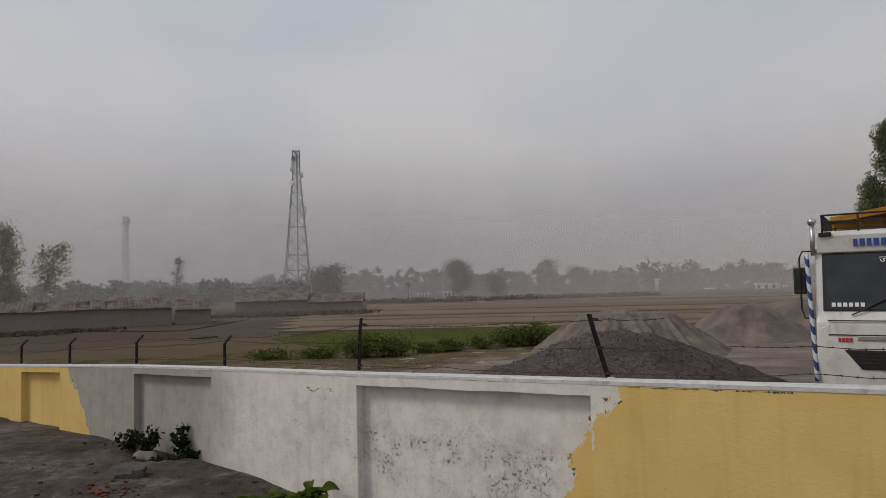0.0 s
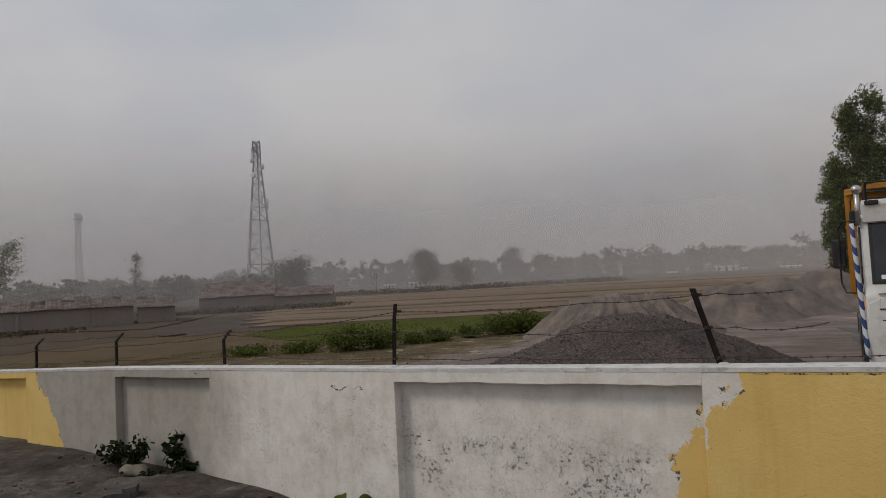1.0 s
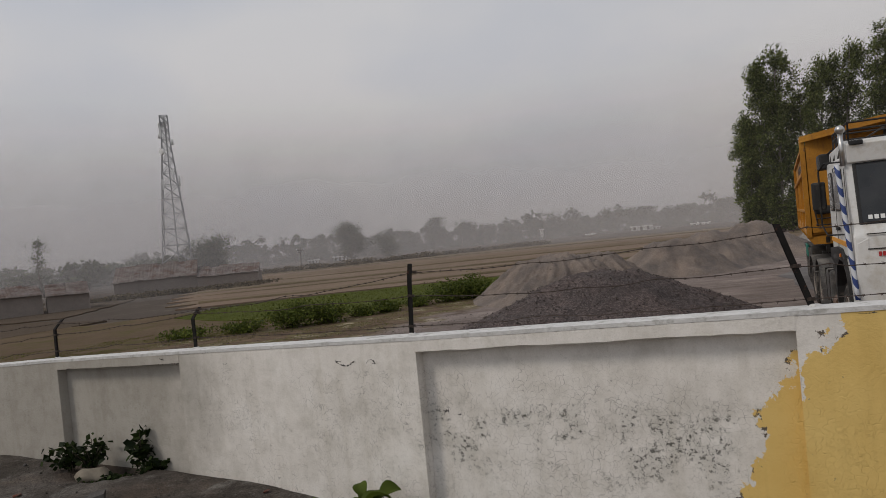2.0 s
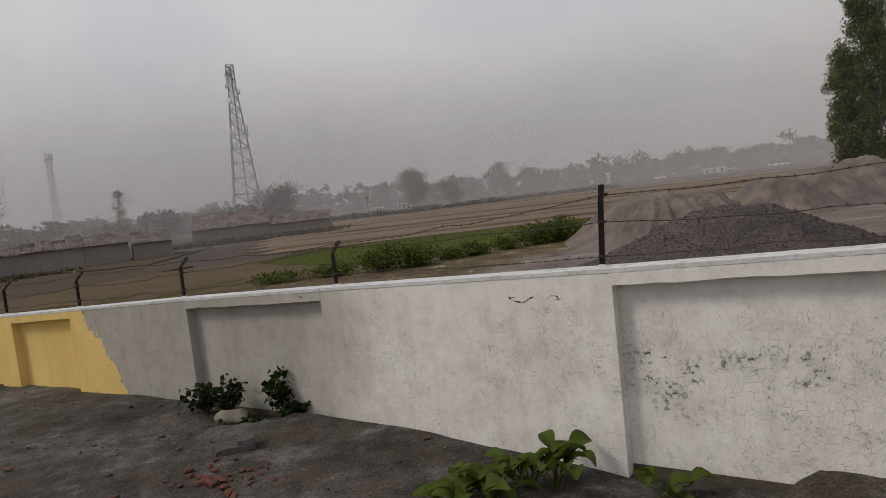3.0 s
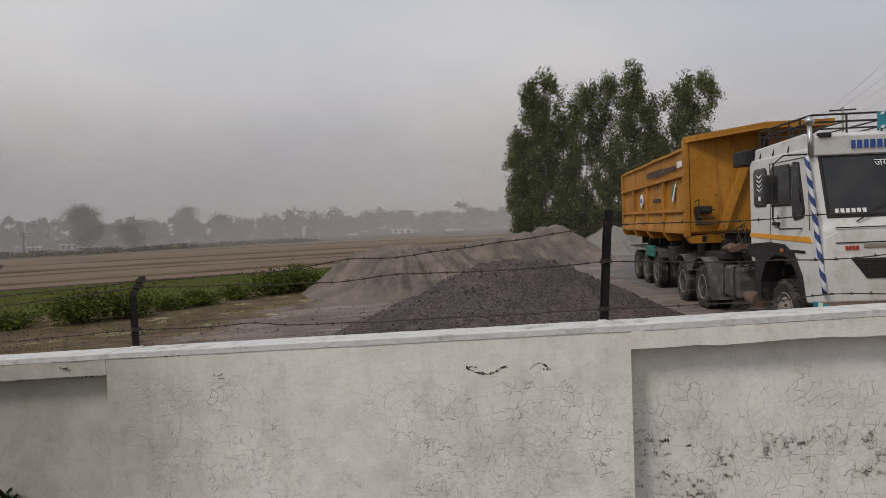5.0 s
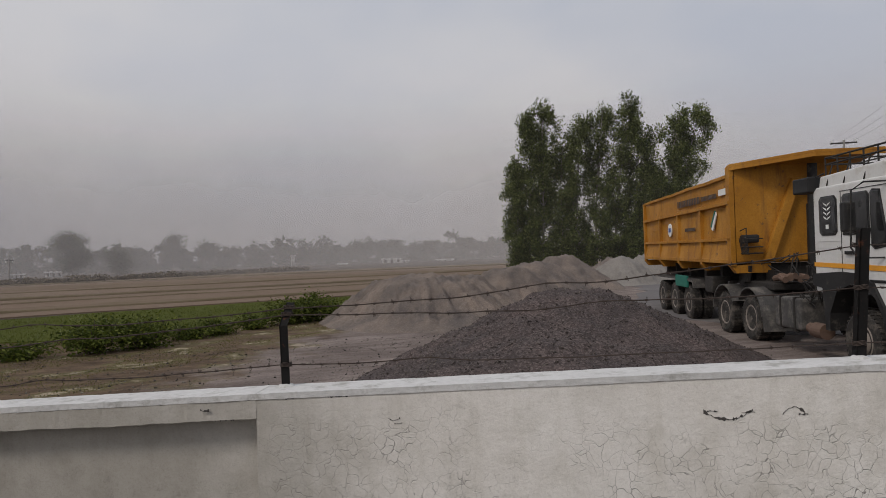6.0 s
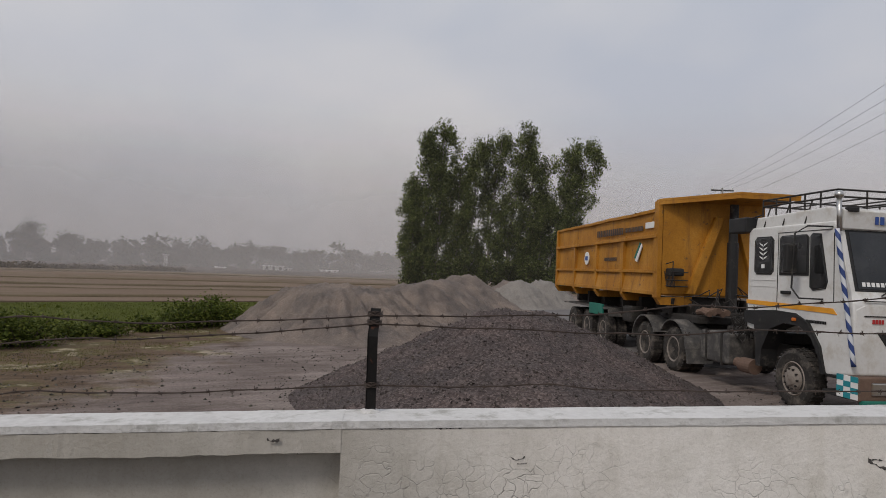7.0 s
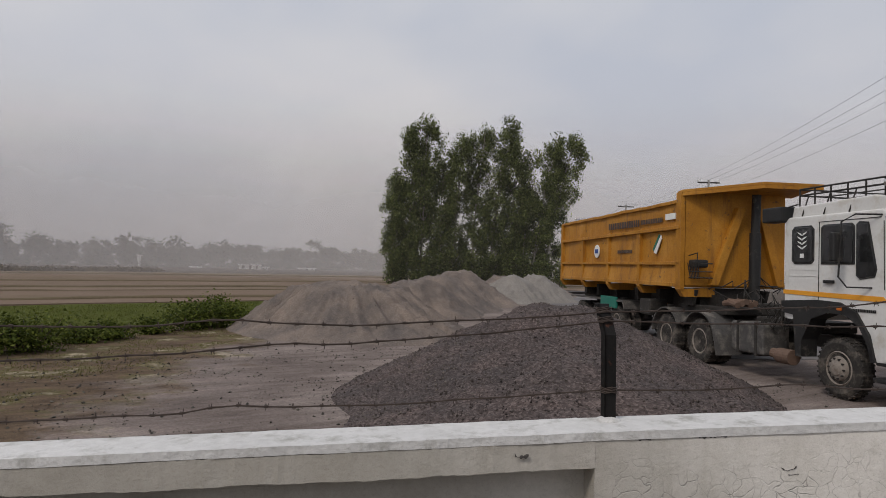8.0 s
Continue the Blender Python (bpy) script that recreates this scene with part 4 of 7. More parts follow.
def broad_plant(x, y, seed, n, h):
    """A low plant with broad, folded, shining leaves on short stalks."""
    rg = random.Random(seed)
    t_ = thing("broadleaf_plant", pose(x, y, yard_z(x, y)), "low plant with broad fresh green leaves", "plant", "broad-leaved plants")
    bs = bmesh.new()
    for i in range(n):
        a = rg.uniform(0, 6.28)
        top = Vector((math.cos(a) * rg.uniform(0.03, 0.26), math.sin(a) * rg.uniform(0.03, 0.26), h * rg.uniform(0.45, 1.0)))
        tube(bs, [(0, 0, -0.03), top * 0.5 + Vector((0, 0, 0.04)), top], 0.006, 5, 0.004)
        L, W = rg.uniform(0.17, 0.26), rg.uniform(0.13, 0.20)
        bm = bmesh.new()
        g = []
        for u in range(7):
            s = u / 6
            w = W * math.sin(math.pi * min(1, s * 0.93 + 0.05)) ** 0.75
            z = 0.05 * math.sin(s * 2.6) - 0.05 * s * s
            g.append([bm.verts.new((s * L, k * w * 0.5, z + abs(k) * w * 0.28)) for k in (-1, -0.5, 0, 0.5, 1)])
        for u in range(6):
            for k in range(4):
                bm.faces.new((g[u][k], g[u + 1][k], g[u + 1][k + 1], g[u][k + 1]))
        lf = part("leaf", bm, M_BIGLEAF, t_, smooth=True)
        lf.matrix_basis = pose(top.x, top.y, top.z, rg.uniform(-25, 25), rg.uniform(-45, 5), math.degrees(a) + rg.uniform(-40, 40))
    part("stem", bs, M_SHRUB, t_)


broad_plant(-1.72, 7.55, 11, 16, 0.17)
broad_plant(-1.42, 7.75, 12, 13, 0.24)
broad_plant(-1.2, 7.72, 13, 14, 0.30)
broad_plant(-1.95, 7.4, 14, 13, 0.14)
broad_plant(-0.38, 7.55, 16, 7, 0.10)


# ---- fence on the wall ----
# place along the wall, lean, height, heights of the three strands
POSTS = [(5.9, 0.0, 0.6, (0.55, 0.32, 0.08)), (2.54, -0.34, 0.62, (0.57, 0.30, 0.05)), (-0.63, 0.07, 0.69, (0.61, 0.38, 0.08)), (-3.49, -0.015, 0.51, (0.47, 0.43, 0.13)), (-6.12, 0.02, 0.56, (0.50, 0.34, 0.10)),
         (-8.42, 0.02, 0.56, (0.50, 0.34, 0.10)), (-10.4, 0.03, 0.56, (0.50, 0.34, 0.10)), (-12.1, 0.02, 0.56, (0.50, 0.34, 0.10)), (-13.5, 0.01, 0.56, (0.50, 0.34, 0.10))]


def fence_post(x, lean, tall, ties, i):
    base = Vector((x - 0.075, front_y(x - 0.075), top_z(x - 0.075))) + BACK_N * 0.17
    t_ = thing("fence_post", Matrix.Translation(base) @ pose(0, 0, 0, 0, 0, -25.6), "black-painted angle-iron fence post set in the wall top", "fence post", "fence posts")
    bm = bmesh.new()
    w, k, h = 0.05, 0.008, tall - 0.14
    for (a0, a1, b0, b1) in ((-w / 2, w / 2, 0, k), (-w / 2, -w / 2 + k, 0, w)):
        vs = box(bm, a0, a1, b0, b1, -0.06, h)
        arm = []
        for v in vs[4:]:
            arm.append(bm.verts.new(v.co + (Vector((0.006, 0.01, 0.15)) if i in (1, 2) else Vector((0.01, 0.12, 0.13)))))
        for q in range(4):
            bm.faces.new((vs[4 + q], vs[4 + (q + 1) % 4], arm[(q + 1) % 4], arm[q]))
        bm.faces.new(arm)
    for v in bm.verts:
        v.co.x += lean * max(0, v.co.z)
    part("post", bm, M_STEEL, t_)
    for z in ties:
        bm = bmesh.new()
        bend = max(0, z - h)
        tube(bm, [(lean * z + 0.07 * bend + 0.036 * math.cos(a), 0.022 + 0.85 * bend + 0.036 * math.sin(a), z - 0.012 + 0.0011 * a + 0.004 * math.sin(a * 3)) for a in [k_ * 0.785 for k_ in range(33)]], 0.0028, 4)
        part("tie_wire", bm, M_WIRE, t_)
    bm = bmesh.new()
    bmesh.ops.create_icosphere(bm, subdivisions=2, radius=0.05)
    for v in bm.verts:
        v.co = Vector((v.co.x * (1 + 0.4 * noise.noise(v.co * 20 + Vector((i, 0, 0)))), v.co.y + 0.015, max(-0.01, v.co.z * 0.4)))
    part("mortar_collar", bm, M_COPING, t_)
    return base


bases = [fence_post(x, ln, tall, ties, i) for i, (x, ln, tall, ties) in enumerate(POSTS)]


# the upper strands are broken beyond the leaning post: row and span, then the lengths that are left
CUT = {(0, 0): ((0.81, 1.0),), (1, 0): ((0.0, 0.68), (0.77, 1.0))}


def wire_run(pieces, seed, sag):
    """One strand: twisted wires with a barb every hand's width."""
    rg = random.Random(seed)
    bm, bb = bmesh.new(), bmesh.new()
    up = Vector((0, 0, 1))
    for s, (a, b, slack) in enumerate(pieces):
        n = max(8, int((b - a).length / 0.11))
        sg = sag * rg.uniform(0.5, 1.3) * slack
        kink = rg.uniform(0.2, 0.8)
        pts = []
        for i in range(n + 1):
            t = i / n
            dz = -sg * 4 * t * (1 - t) + 0.018 * noise.noise(Vector((t * 9, seed * 3.3 + s, 0))) * math.sin(math.pi * t) + 0.03 * math.exp(-((t - kink) / 0.08) ** 2) * math.sin(math.pi * t)
            pts.append(a.lerp(b, t) + up * dz + BACK_N * 0.015 * noise.noise(Vector((t * 7, seed, s))))
        tube(bm, pts, 0.0034, 5)
        tube(bm, [v + Vector((0.0024 * math.sin(i * 2.1), 0, 0.004 * math.cos(i * 2.1))) for i, v in enumerate(pts)], 0.0024, 4)
        for i in range(1, n):
            c = pts[i]
            d = (pts[i + 1] - pts[i - 1]).normalized()
            for k in range(4):
                r = Vector((rg.uniform(-1, 1), rg.uniform(-1, 1), rg.uniform(-1, 1))).cross(d).normalized()
                o = d * rg.uniform(-0.008, 0.008)
                tube(bb, [c + o, c + o + r * rg.uniform(0.013, 0.02)], 0.0018, 3)
            tube(bb, [c - d * 0.008, c + d * 0.008], 0.0064, 5)
    return bm, bb


def strand(row, sag, seed):
    runs, ends = [], []
    for s, (p, q) in enumerate(zip(bases, bases[1:])):
        l0, l1 = POSTS[s][1], POSTS[s + 1][1]
        up = Vector((0, 0, 1))
        h0, h1 = POSTS[s][3][row], POSTS[s + 1][3][row]
        a = p + up * h0 + Vector((l0 * h0 * 0.9, -l0 * h0 * 0.43, 0)) + BACK_N * 0.03
        b = q + up * h1 + Vector((l1 * h1 * 0.9, -l1 * h1 * 0.43, 0)) + BACK_N * 0.03
        cut = CUT.get((row, s))
        if not cut:
            runs.append((a, b, 1.0))
        else:
            for u0, u1 in cut:
                (runs if u1 == 1.0 else ends).append((a.lerp(b, u0), a.lerp(b, u1), 0.5))
    for group_, label in ((runs, "rusty twisted barbed wire strand along the wall"), (ends, "loose broken end of rusty barbed wire")):
        if group_:
            bm, bb = wire_run(group_, seed, sag)
            ob = tagged(part("barbed_wire", bm, M_WIRE), label, "barbed wire", "wire strands")
            part("barbing", bb, M_WIRE, ob)["kind"] = "stuff"


strand(0, 0.05, 1)
strand(1, 0.06, 2)
strand(2, 0.02, 3)


# ---- heaps ----
def heap(name, peaks, base_z, material, label, seed, ext, n=90, stones=0, stone_mat=None, stone=0.03, rough=0.10, flute=0.0, turn=0.0):
    """A loose heap with one or more tips, slopes at the angle of repose."""
    x0, x1, y0, y1 = ext

    ct, st = math.cos(radians(turn)), math.sin(radians(turn))

    def hz(x, y):
        h, far, ang = 0, 1.0, 0.0
        for (px, py, ph, rx, ry, flat) in peaks:
            dx, dy = x - px, y - py
            r = math.hypot((dx * ct + dy * st) / rx, (dy * ct - dx * st) / ry)
            al = math.atan2(dy, dx)
            r *= 1 + 0.13 * noise.noise(Vector((math.cos(al) * 1.6, math.sin(al) * 1.6, seed + px)))
            k = ph * min(1 - flat * 0.35 * r, (1 - r) / (1 - flat) if r > flat else 1.0)
            if k > h:
                h, far, ang = k, r, al
        if h <= 0:
            return -0.04
        # gullies down the flanks, with slumped toes
        if flute:
            g = abs(noise.noise(Vector((ang * 5.5, seed, far * 0.6)))) + 0.55 * abs(noise.noise(Vector((ang * 14.0, seed + 4, far * 1.2))))
            h -= flute * g * min(1, h * 1.4) * max(0.0, min(1, (far - 0.22) * 3.0))
        h += rough * min(1, h * 2) * (noise.noise(Vector((x * 1.6, y * 1.6, seed))) + 0.6 * noise.noise(Vector((x * 5, y * 5, seed))) + 0.3 * noise.noise(Vector((x * 11, y * 11, seed))))
        return max(0, h) - 0.04

    bm = bmesh.new()
    rows = [[bm.verts.new((x0 + (x1 - x0) * i / n, y0 + (y1 - y0) * j / n, base_z + hz(x0 + (x1 - x0) * i / n, y0 + (y1 - y0) * j / n))) for j in range(n + 1)] for i in range(n + 1)]
    for i in range(n):
        for j in range(n):
            f = (rows[i][j], rows[i + 1][j], rows[i + 1][j + 1], rows[i][j + 1])
            if max(v.co.z for v in f) > base_z - 0.035:
                bm.faces.new(f)
    bmesh.ops.delete(bm, geom=[v for v in bm.verts if not v.link_faces], context="VERTS")
    ob = tagged(part(name, bm, material, smooth=True), label, "heap", "loose mounds")
    if stones:
        rg = np.random.default_rng(seed)
        vs, fs = [], []
        oct_v = np.array([(1, 0, 0), (-1, 0, 0), (0, 1, 0), (0, -1, 0), (0, 0, 1), (0, 0, -1)], float)
        oct_f = [(0, 2, 4), (2, 1, 4), (1, 3, 4), (3, 0, 4), (2, 0, 5), (1, 2, 5), (3, 1, 5), (0, 3, 5)]
        k = 0
        while k < stones:
            x, y = rg.uniform(x0, x1), rg.uniform(y0, y1)
            z = hz(x, y)
            if z < -0.035:
                k += 1
                continue
            s = stone * rg.uniform(0.5, 1.5)
            o = oct_v * s * rg.uniform(0.6, 1.2, (6, 1)) + rg.normal(size=(6, 3)) * s * 0.2 + (x, y, base_z + z + s * 0.2)
            b0 = len(vs)
            vs.extend(o.tolist())
            fs.extend([tuple(b0 + q for q in f) for f in oct_f])
            k += 1
        st = new("gravel", raw_mesh("gravel", vs, fs, stone_mat))
        st.parent = ob
        st["kind"] = "stuff"
    return ob


M_CHIP = leaf_mat("gravel_chips", (0.07, 0.058, 0.055), (0.115, 0.096, 0.091), (0.21, 0.182, 0.172))
heap("gravel_mound", [(2.9, 17.1, 1.5, 3.8, 5.3, 0.16), (3.9, 16.9, 0.95, 2.8, 3.4, 0.12), (0.8, 14.2, 1.0, 3.5, 4.2, 0.12)], 0.02, M_GRAVEL, "dark grey crushed stone gravel heap on the lot", 2, (-5, 10, 9.6, 24), 170, 26000, M_CHIP, 0.016, turn=-39.7)
heap("gravel_mound", [(3.3, 28.0, 1.56, 3.5, 5.0, 0.42), (4.5, 28.4, 1.48, 3.1, 4.6, 0.3)], 0.02, M_SANDY, "long grey-brown quarry dust heap with eroded flanks", 5, (-3, 11, 21.5, 35), 170, 900, M_CHIP, 0.014, flute=0.48, rough=0.15)
heap("gravel_mound", [(15.1, 38.9, 1.9, 3.6, 3.4, 0.2), (11.8, 35.8, 1.65, 3.6, 3.2, 0.25), (9.0, 33.0, 1.55, 3.3, 2.9, 0.25)], 0.02, M_SANDY, "grey stone dust heaps behind the others", 8, (5, 20, 29, 44), 110, flute=0.3, rough=0.16)
heap("sand_mound", [(20.6, 41.0, 1.62, 3.0, 2.8, 0.2), (22.9, 41.4, 1.68, 2.8, 2.8, 0.2)], 0.02, M_PALE, "pale sand heap beside the road", 9, (16, 28, 37, 46), 90, flute=0.3, rough=0.24)
heap("sand_mound", [(24.5, 47.0, 1.5, 4.0, 3.0, 0.2), (28, 47.6, 1.3, 4.0, 3.0, 0.2)], 0.02, M_SANDY, "low grey sand heap near the trees", 10, (19, 33, 42, 52), 80, flute=0.2, rough=0.2)


def lot_grit():
    """Loose chippings and clods on the trodden lot and along the verge."""
    rg = np.random.default_rng(77)
    vs, fs = [], []
    base = np.array([(1, 0, 0), (-1, 0, 0), (0, 1, 0), (0, -1, 0), (0, 0, 0.7), (0, 0, -0.7)])
    while len(vs) < 6 * 4500:
        x, y = rg.uniform(-11, 7), rg.uniform(13.5, 24)
        if noise.noise(Vector((x * 0.5, y * 0.9, 2))) < 0.0 and rg.uniform() < 0.75:
            continue
        s_ = 0.010 + 0.020 * rg.uniform() ** 4
        b0 = len(vs)
        vs.extend((base * s_ + rg.normal(size=(6, 3)) * s_ * 0.25 + (x, y, 0.022 + s_ * 0.25)).tolist())
        fs.extend([(b0 + a, b0 + b, b0 + c) for a, b, c in ((0, 2, 4), (2, 1, 4), (1, 3, 4), (3, 0, 4), (2, 0, 5), (1, 2, 5), (3, 1, 5), (0, 3, 5))])
    tagged(new("lot_grit", raw_mesh("lot_grit", vs, fs, M_CHIPS)), "loose chippings and clods strewn over the lot", "grit", kind="stuff")


lot_grit()


# ---- truck ----
HEAD = math.degrees(math.atan2(-0.931, -0.365))
TRUCK_AT = pose(6.6, 13.9, 0.03, 0, -0.2, HEAD)
TRAILER_AT = TRUCK_AT @ pose(-5.05, 0, 0, 0, 0.2, -2.7) @ pose(5.05, 0, 0)
truck = thing("truck", TRUCK_AT, "dusty white tractor truck with orange stripe, parked on the lot", "truck")
# X ahead, Y across from the near side, Z up; the front axle stands at X = 0


def tpart(name, bm, m, parent=None, label="", smooth=False):
    return part(name, bm, m, truck if parent is None else parent, label, smooth)


def wheel(parent, x, y, r=0.53, w=0.29, deep=True, flip=False):
    s = -1 if flip else 1
    e = new("wheel")
    e.parent = parent
    e.matrix_basis = pose(x, y, r, 0, random.Random(int(x * 100)).uniform(0, 90), 0)
    bm = bmesh.new()
    lathe_y(bm, [(r * 0.56, 0.02 * s), (r * 0.62, 0.0), (r * 0.84, -0.012 * s), (r * 0.95, 0.015 * s), (r, 0.05 * s), (r, (w - 0.05) * s), (r * 0.95, (w - 0.015) * s), (r * 0.6, w * s)], 40)
    for k in range(36):
        a = 2 * math.pi * k / 36
        m_ = Matrix.Rotation(a, 4, "Y")
        for j in (0.045, w * 0.5, w - 0.06):
            box(bm, -0.018, 0.018, j * s - 0.03, j * s + 0.03, r - 0.012, r + 0.012, m_)
    part("tyre", bm, M_TYRE, e)
    bm = bmesh.new()
    if deep:
        lathe_y(bm, [(r * 0.58, 0.01 * s), (r * 0.55, 0.0), (r * 0.50, 0.02 * s), (r * 0.46, 0.13 * s), (r * 0.30, 0.16 * s), (r * 0.27, 0.06 * s), (r * 0.16, 0.03 * s), (r * 0.10, 0.02 * s)], 28, True)
    else:
        lathe_y(bm, [(r * 0.58, 0.01 * s), (r * 0.55, -0.005 * s), (r * 0.50, 0.03 * s), (r * 0.44, 0.05 * s), (r * 0.38, -0.02 * s), (r * 0.26, -0.05 * s), (r * 0.22, -0.07 * s), (r * 0.12, -0.085 * s)], 28, True)
    part("rim", bm, M_RIM, e)
    bm = bmesh.new()
    for k in range(10):
        a = 2 * math.pi * k / 10
        rr = r * (0.22 if deep else 0.33)
        y0 = (0.06 if deep else -0.035) * s
        tube(bm, [(rr * math.cos(a), y0 + 0.03 * s, rr * math.sin(a)), (rr * math.cos(a), y0 - 0.03 * s, rr * math.sin(a))], 0.017, 6)
    tagged(part("hub", bm, M_CHASSIS, e), kind="stuff")
    return e


PROFILE = [(-1.42, 1.30), (-1.42, 3.22), (-1.30, 3.30), (0.92, 3.30), (1.02, 3.22), (1.30, 2.12), (1.40, 1.95), (1.42, 1.35), (1.40, 0.80), (0.80, 0.72), (0.72, 1.02), (0.52, 1.34), (0.22, 1.52), (-0.22, 1.54), (-0.62, 1.40), (-0.86, 1.32), (-1.02, 1.36), (-1.30, 1.36)]
bm = bmesh.new()
slab_xz(bm, PROFILE, 0.02, 2.48)
bevel(bm, 0.045, 3)
cab = tpart("cab", bm, M_CAB, label="white painted sleeper cab, dusty")
# raised roof with a peaked visor
bm = bmesh.new()
slab_xz(bm, [(-1.28, 3.27), (-1.22, 3.50), (0.70, 3.56), (1.02, 3.50), (1.08, 3.24), (0.9, 3.27)], 0.06, 2.44)
bevel(bm, 0.04, 3)
tpart("roof", bm, M_CAB)
# sun visor band
bm = bmesh.new()
slab_xz(bm, [(1.02, 3.16), (1.09, 3.16), (1.13, 3.46), (1.04, 3.50)], 0.06, 2.44)
bevel(bm, 0.015)
visor = tpart("visor", bm, M_CAB)


def bars(rows, x, y0, y1, z, h, m, parent, seed, along="Y"):
    """Lettering too small to read: short bars in a row."""
    rg = random.Random(seed)
    b_ = bmesh.new()
    u = y0
    while u < y1:
        w = rg.uniform(0.4, 0.75) * h
        if along == "Y":
            box(b_, x, x + 0.006, u, u + w, z, z + h)
        else:
            box(b_, u, u + w, x - 0.006, x, z, z + h)
        u += w + h * 0.22
    return part("lettering", b_, m, parent, "painted lettering as plain bars")


bars(1, 1.117, 0.62, 1.95, 3.25, 0.13, M_BLUE, visor, 3)
# windscreen, raked, with black surround
rake = math.degrees(math.atan2(0.28, 1.10))


def raked(bm_, y0, y1, s0, s1, d0, d1):
    """A slab on the raked front: s runs up the slope from its foot, d is proud of it."""
    c, s = math.cos(radians(rake)), math.sin(radians(rake))
    o = (1.30, 2.12)
    vs = []
    for yy, ss, dd in ((y0, s0, d0), (y1, s0, d0), (y1, s0, d1), (y0, s0, d1), (y0, s1, d0), (y1, s1, d0), (y1, s1, d1), (y0, s1, d1)):
        vs.append(bm_.verts.new((o[0] - s * ss + c * dd, yy, o[1] + c * ss + s * dd)))
    for f in ((3, 2, 1, 0), (4, 5, 6, 7), (0, 1, 5, 4), (1, 2, 6, 5), (2, 3, 7, 6), (3, 0, 4, 7)):
        bm_.faces.new([vs[i] for i in f])


bm = bmesh.new()
raked(bm, 0.13, 2.37, 0.02, 1.06, -0.02, 0.012)
bevel(bm, 0.012)
seal = tpart("windscreen_seal", bm, M_BLACK)
bm = bmesh.new()
raked(bm, 0.18, 2.32, 0.06, 1.02, -0.01, 0.018)
shield = tpart("windscreen", bm, M_GLASS, label="dark windscreen with dust and stickers")
b_ = bmesh.new()
for k in range(6):
    raked(b_, 0.26 + k * 0.085, 0.26 + k * 0.085 + 0.06, 0.10, 0.17, 0.018, 0.021)
part("lettering", b_, M_WHITE, shield, "white plate lettering as plain bars")
b_ = bmesh.new()
for k in range(28):
    a0, a1 = 2 * math.pi * k / 28, 2 * math.pi * (k + 1) / 28
    c, s = math.cos(radians(rake)), math.sin(radians(rake))
    q = []
    for a, r in ((a0, 0.17), (a1, 0.17), (a1, 0.205), (a0, 0.205)):
        yy, ss = 1.34 + r * math.cos(a), 0.60 + r * math.sin(a)
        q.append(b_.verts.new((1.30 - s * ss + c * 0.022, yy, 2.12 + c * ss + s * 0.022)))
    b_.faces.new(q)
for k in range(3):
    a = 2 * math.pi * k / 3 + 0.5
    c, s = math.cos(radians(rake)), math.sin(radians(rake))
    q = []
    for r, w in ((0.0, 0.03), (0.17, 0.012), (0.17, -0.012), (0.0, -0.03)):
        yy, ss = 1.34 + r * math.cos(a) - w * math.sin(a), 0.60 + r * math.sin(a) + w * math.cos(a)
        q.append(b_.verts.new((1.30 - s * ss + c * 0.022, yy, 2.12 + c * ss + s * 0.022)))
    b_.faces.new(q)
part("sticker", b_, M_WHITE, shield, "round white sticker with three arms")


def words(text, size, m):
    cu = bpy.data.curves.new("words", "FONT")
    cu.body, cu.size, cu.extrude = text, size, 0.002
    ob = new("words", cu)
    bpy.context.view_layer.update()
    me = bpy.data.meshes.new_from_object(ob.evaluated_get(bpy.context.evaluated_depsgraph_get()))
    bpy.data.objects.remove(ob)
    me.materials.clear()
    me.materials.append(m)
    return me


jm = new("lettering", words("जय माता", 0.17, M_WHITE))
jm.parent = shield
jm["label"] = "white words on the glass"
jm.matrix_basis = pose(1.30 - 0.246 * 0.86 + 0.03, 0.98, 2.12 + 0.97 * 0.86, 90 - rake, 0, 90)
for y in (0.55, 1.5):
    bm = bmesh.new()
    tube(bm, [(1.36, y, 2.08), (1.345, y + 0.15, 2.16), (1.27, y + 0.62, 2.40)], 0.012, 5)
    tube(bm, [(1.33, y + 0.22, 2.2), (1.24, y + 0.78, 2.52)], 0.016, 4)
    tpart("wiper", bm, M_BLACK)


def side_window(pts, name="side_window"):
    b1 = bmesh.new()
    slab_xz(b1, pts, -0.004, 0.03)
    bevel(b1, 0.015)
    w_ = tpart(name, b1, M_GLASS)
    cx_ = sum(p[0] for p in pts) / len(pts)
    cz_ = sum(p[1] for p in pts) / len(pts)
    b2 = bmesh.new()
    big = [(cx_ + (p[0] - cx_) * 1.09, cz_ + (p[1] - cz_) * 1.06) for p in pts]
    slab_xz(b2, big, 0.003, 0.03)
    bevel(b2, 0.01)
    part("seal", b2, M_BLACK, w_)
    return w_


sleeper = side_window([(-1.17, 2.46), (-1.17, 3.02), (-1.10, 3.09), (-0.70, 3.09), (-0.63, 3.02), (-0.63, 2.46), (-0.70, 2.40), (-1.10, 2.40)])
bm = bmesh.new()
for k in range(4):
    for s_ in (-1, 1):
        cx_, cz_ = -0.9, 2.66 + 0.085 * k
        vs = [bm.verts.new((cx_ + s_ * a, -0.008, cz_ + b)) for a, b in ((0.0, 0.0), (0.10, 0.05), (0.13, 0.085), (0.02, 0.045))]
        bm.faces.new(vs)
box(bm, -0.95, -0.85, -0.009, -0.005, 2.50, 2.58)
part("sticker", bm, M_WHITE, sleeper, "white leaf-shaped sticker")
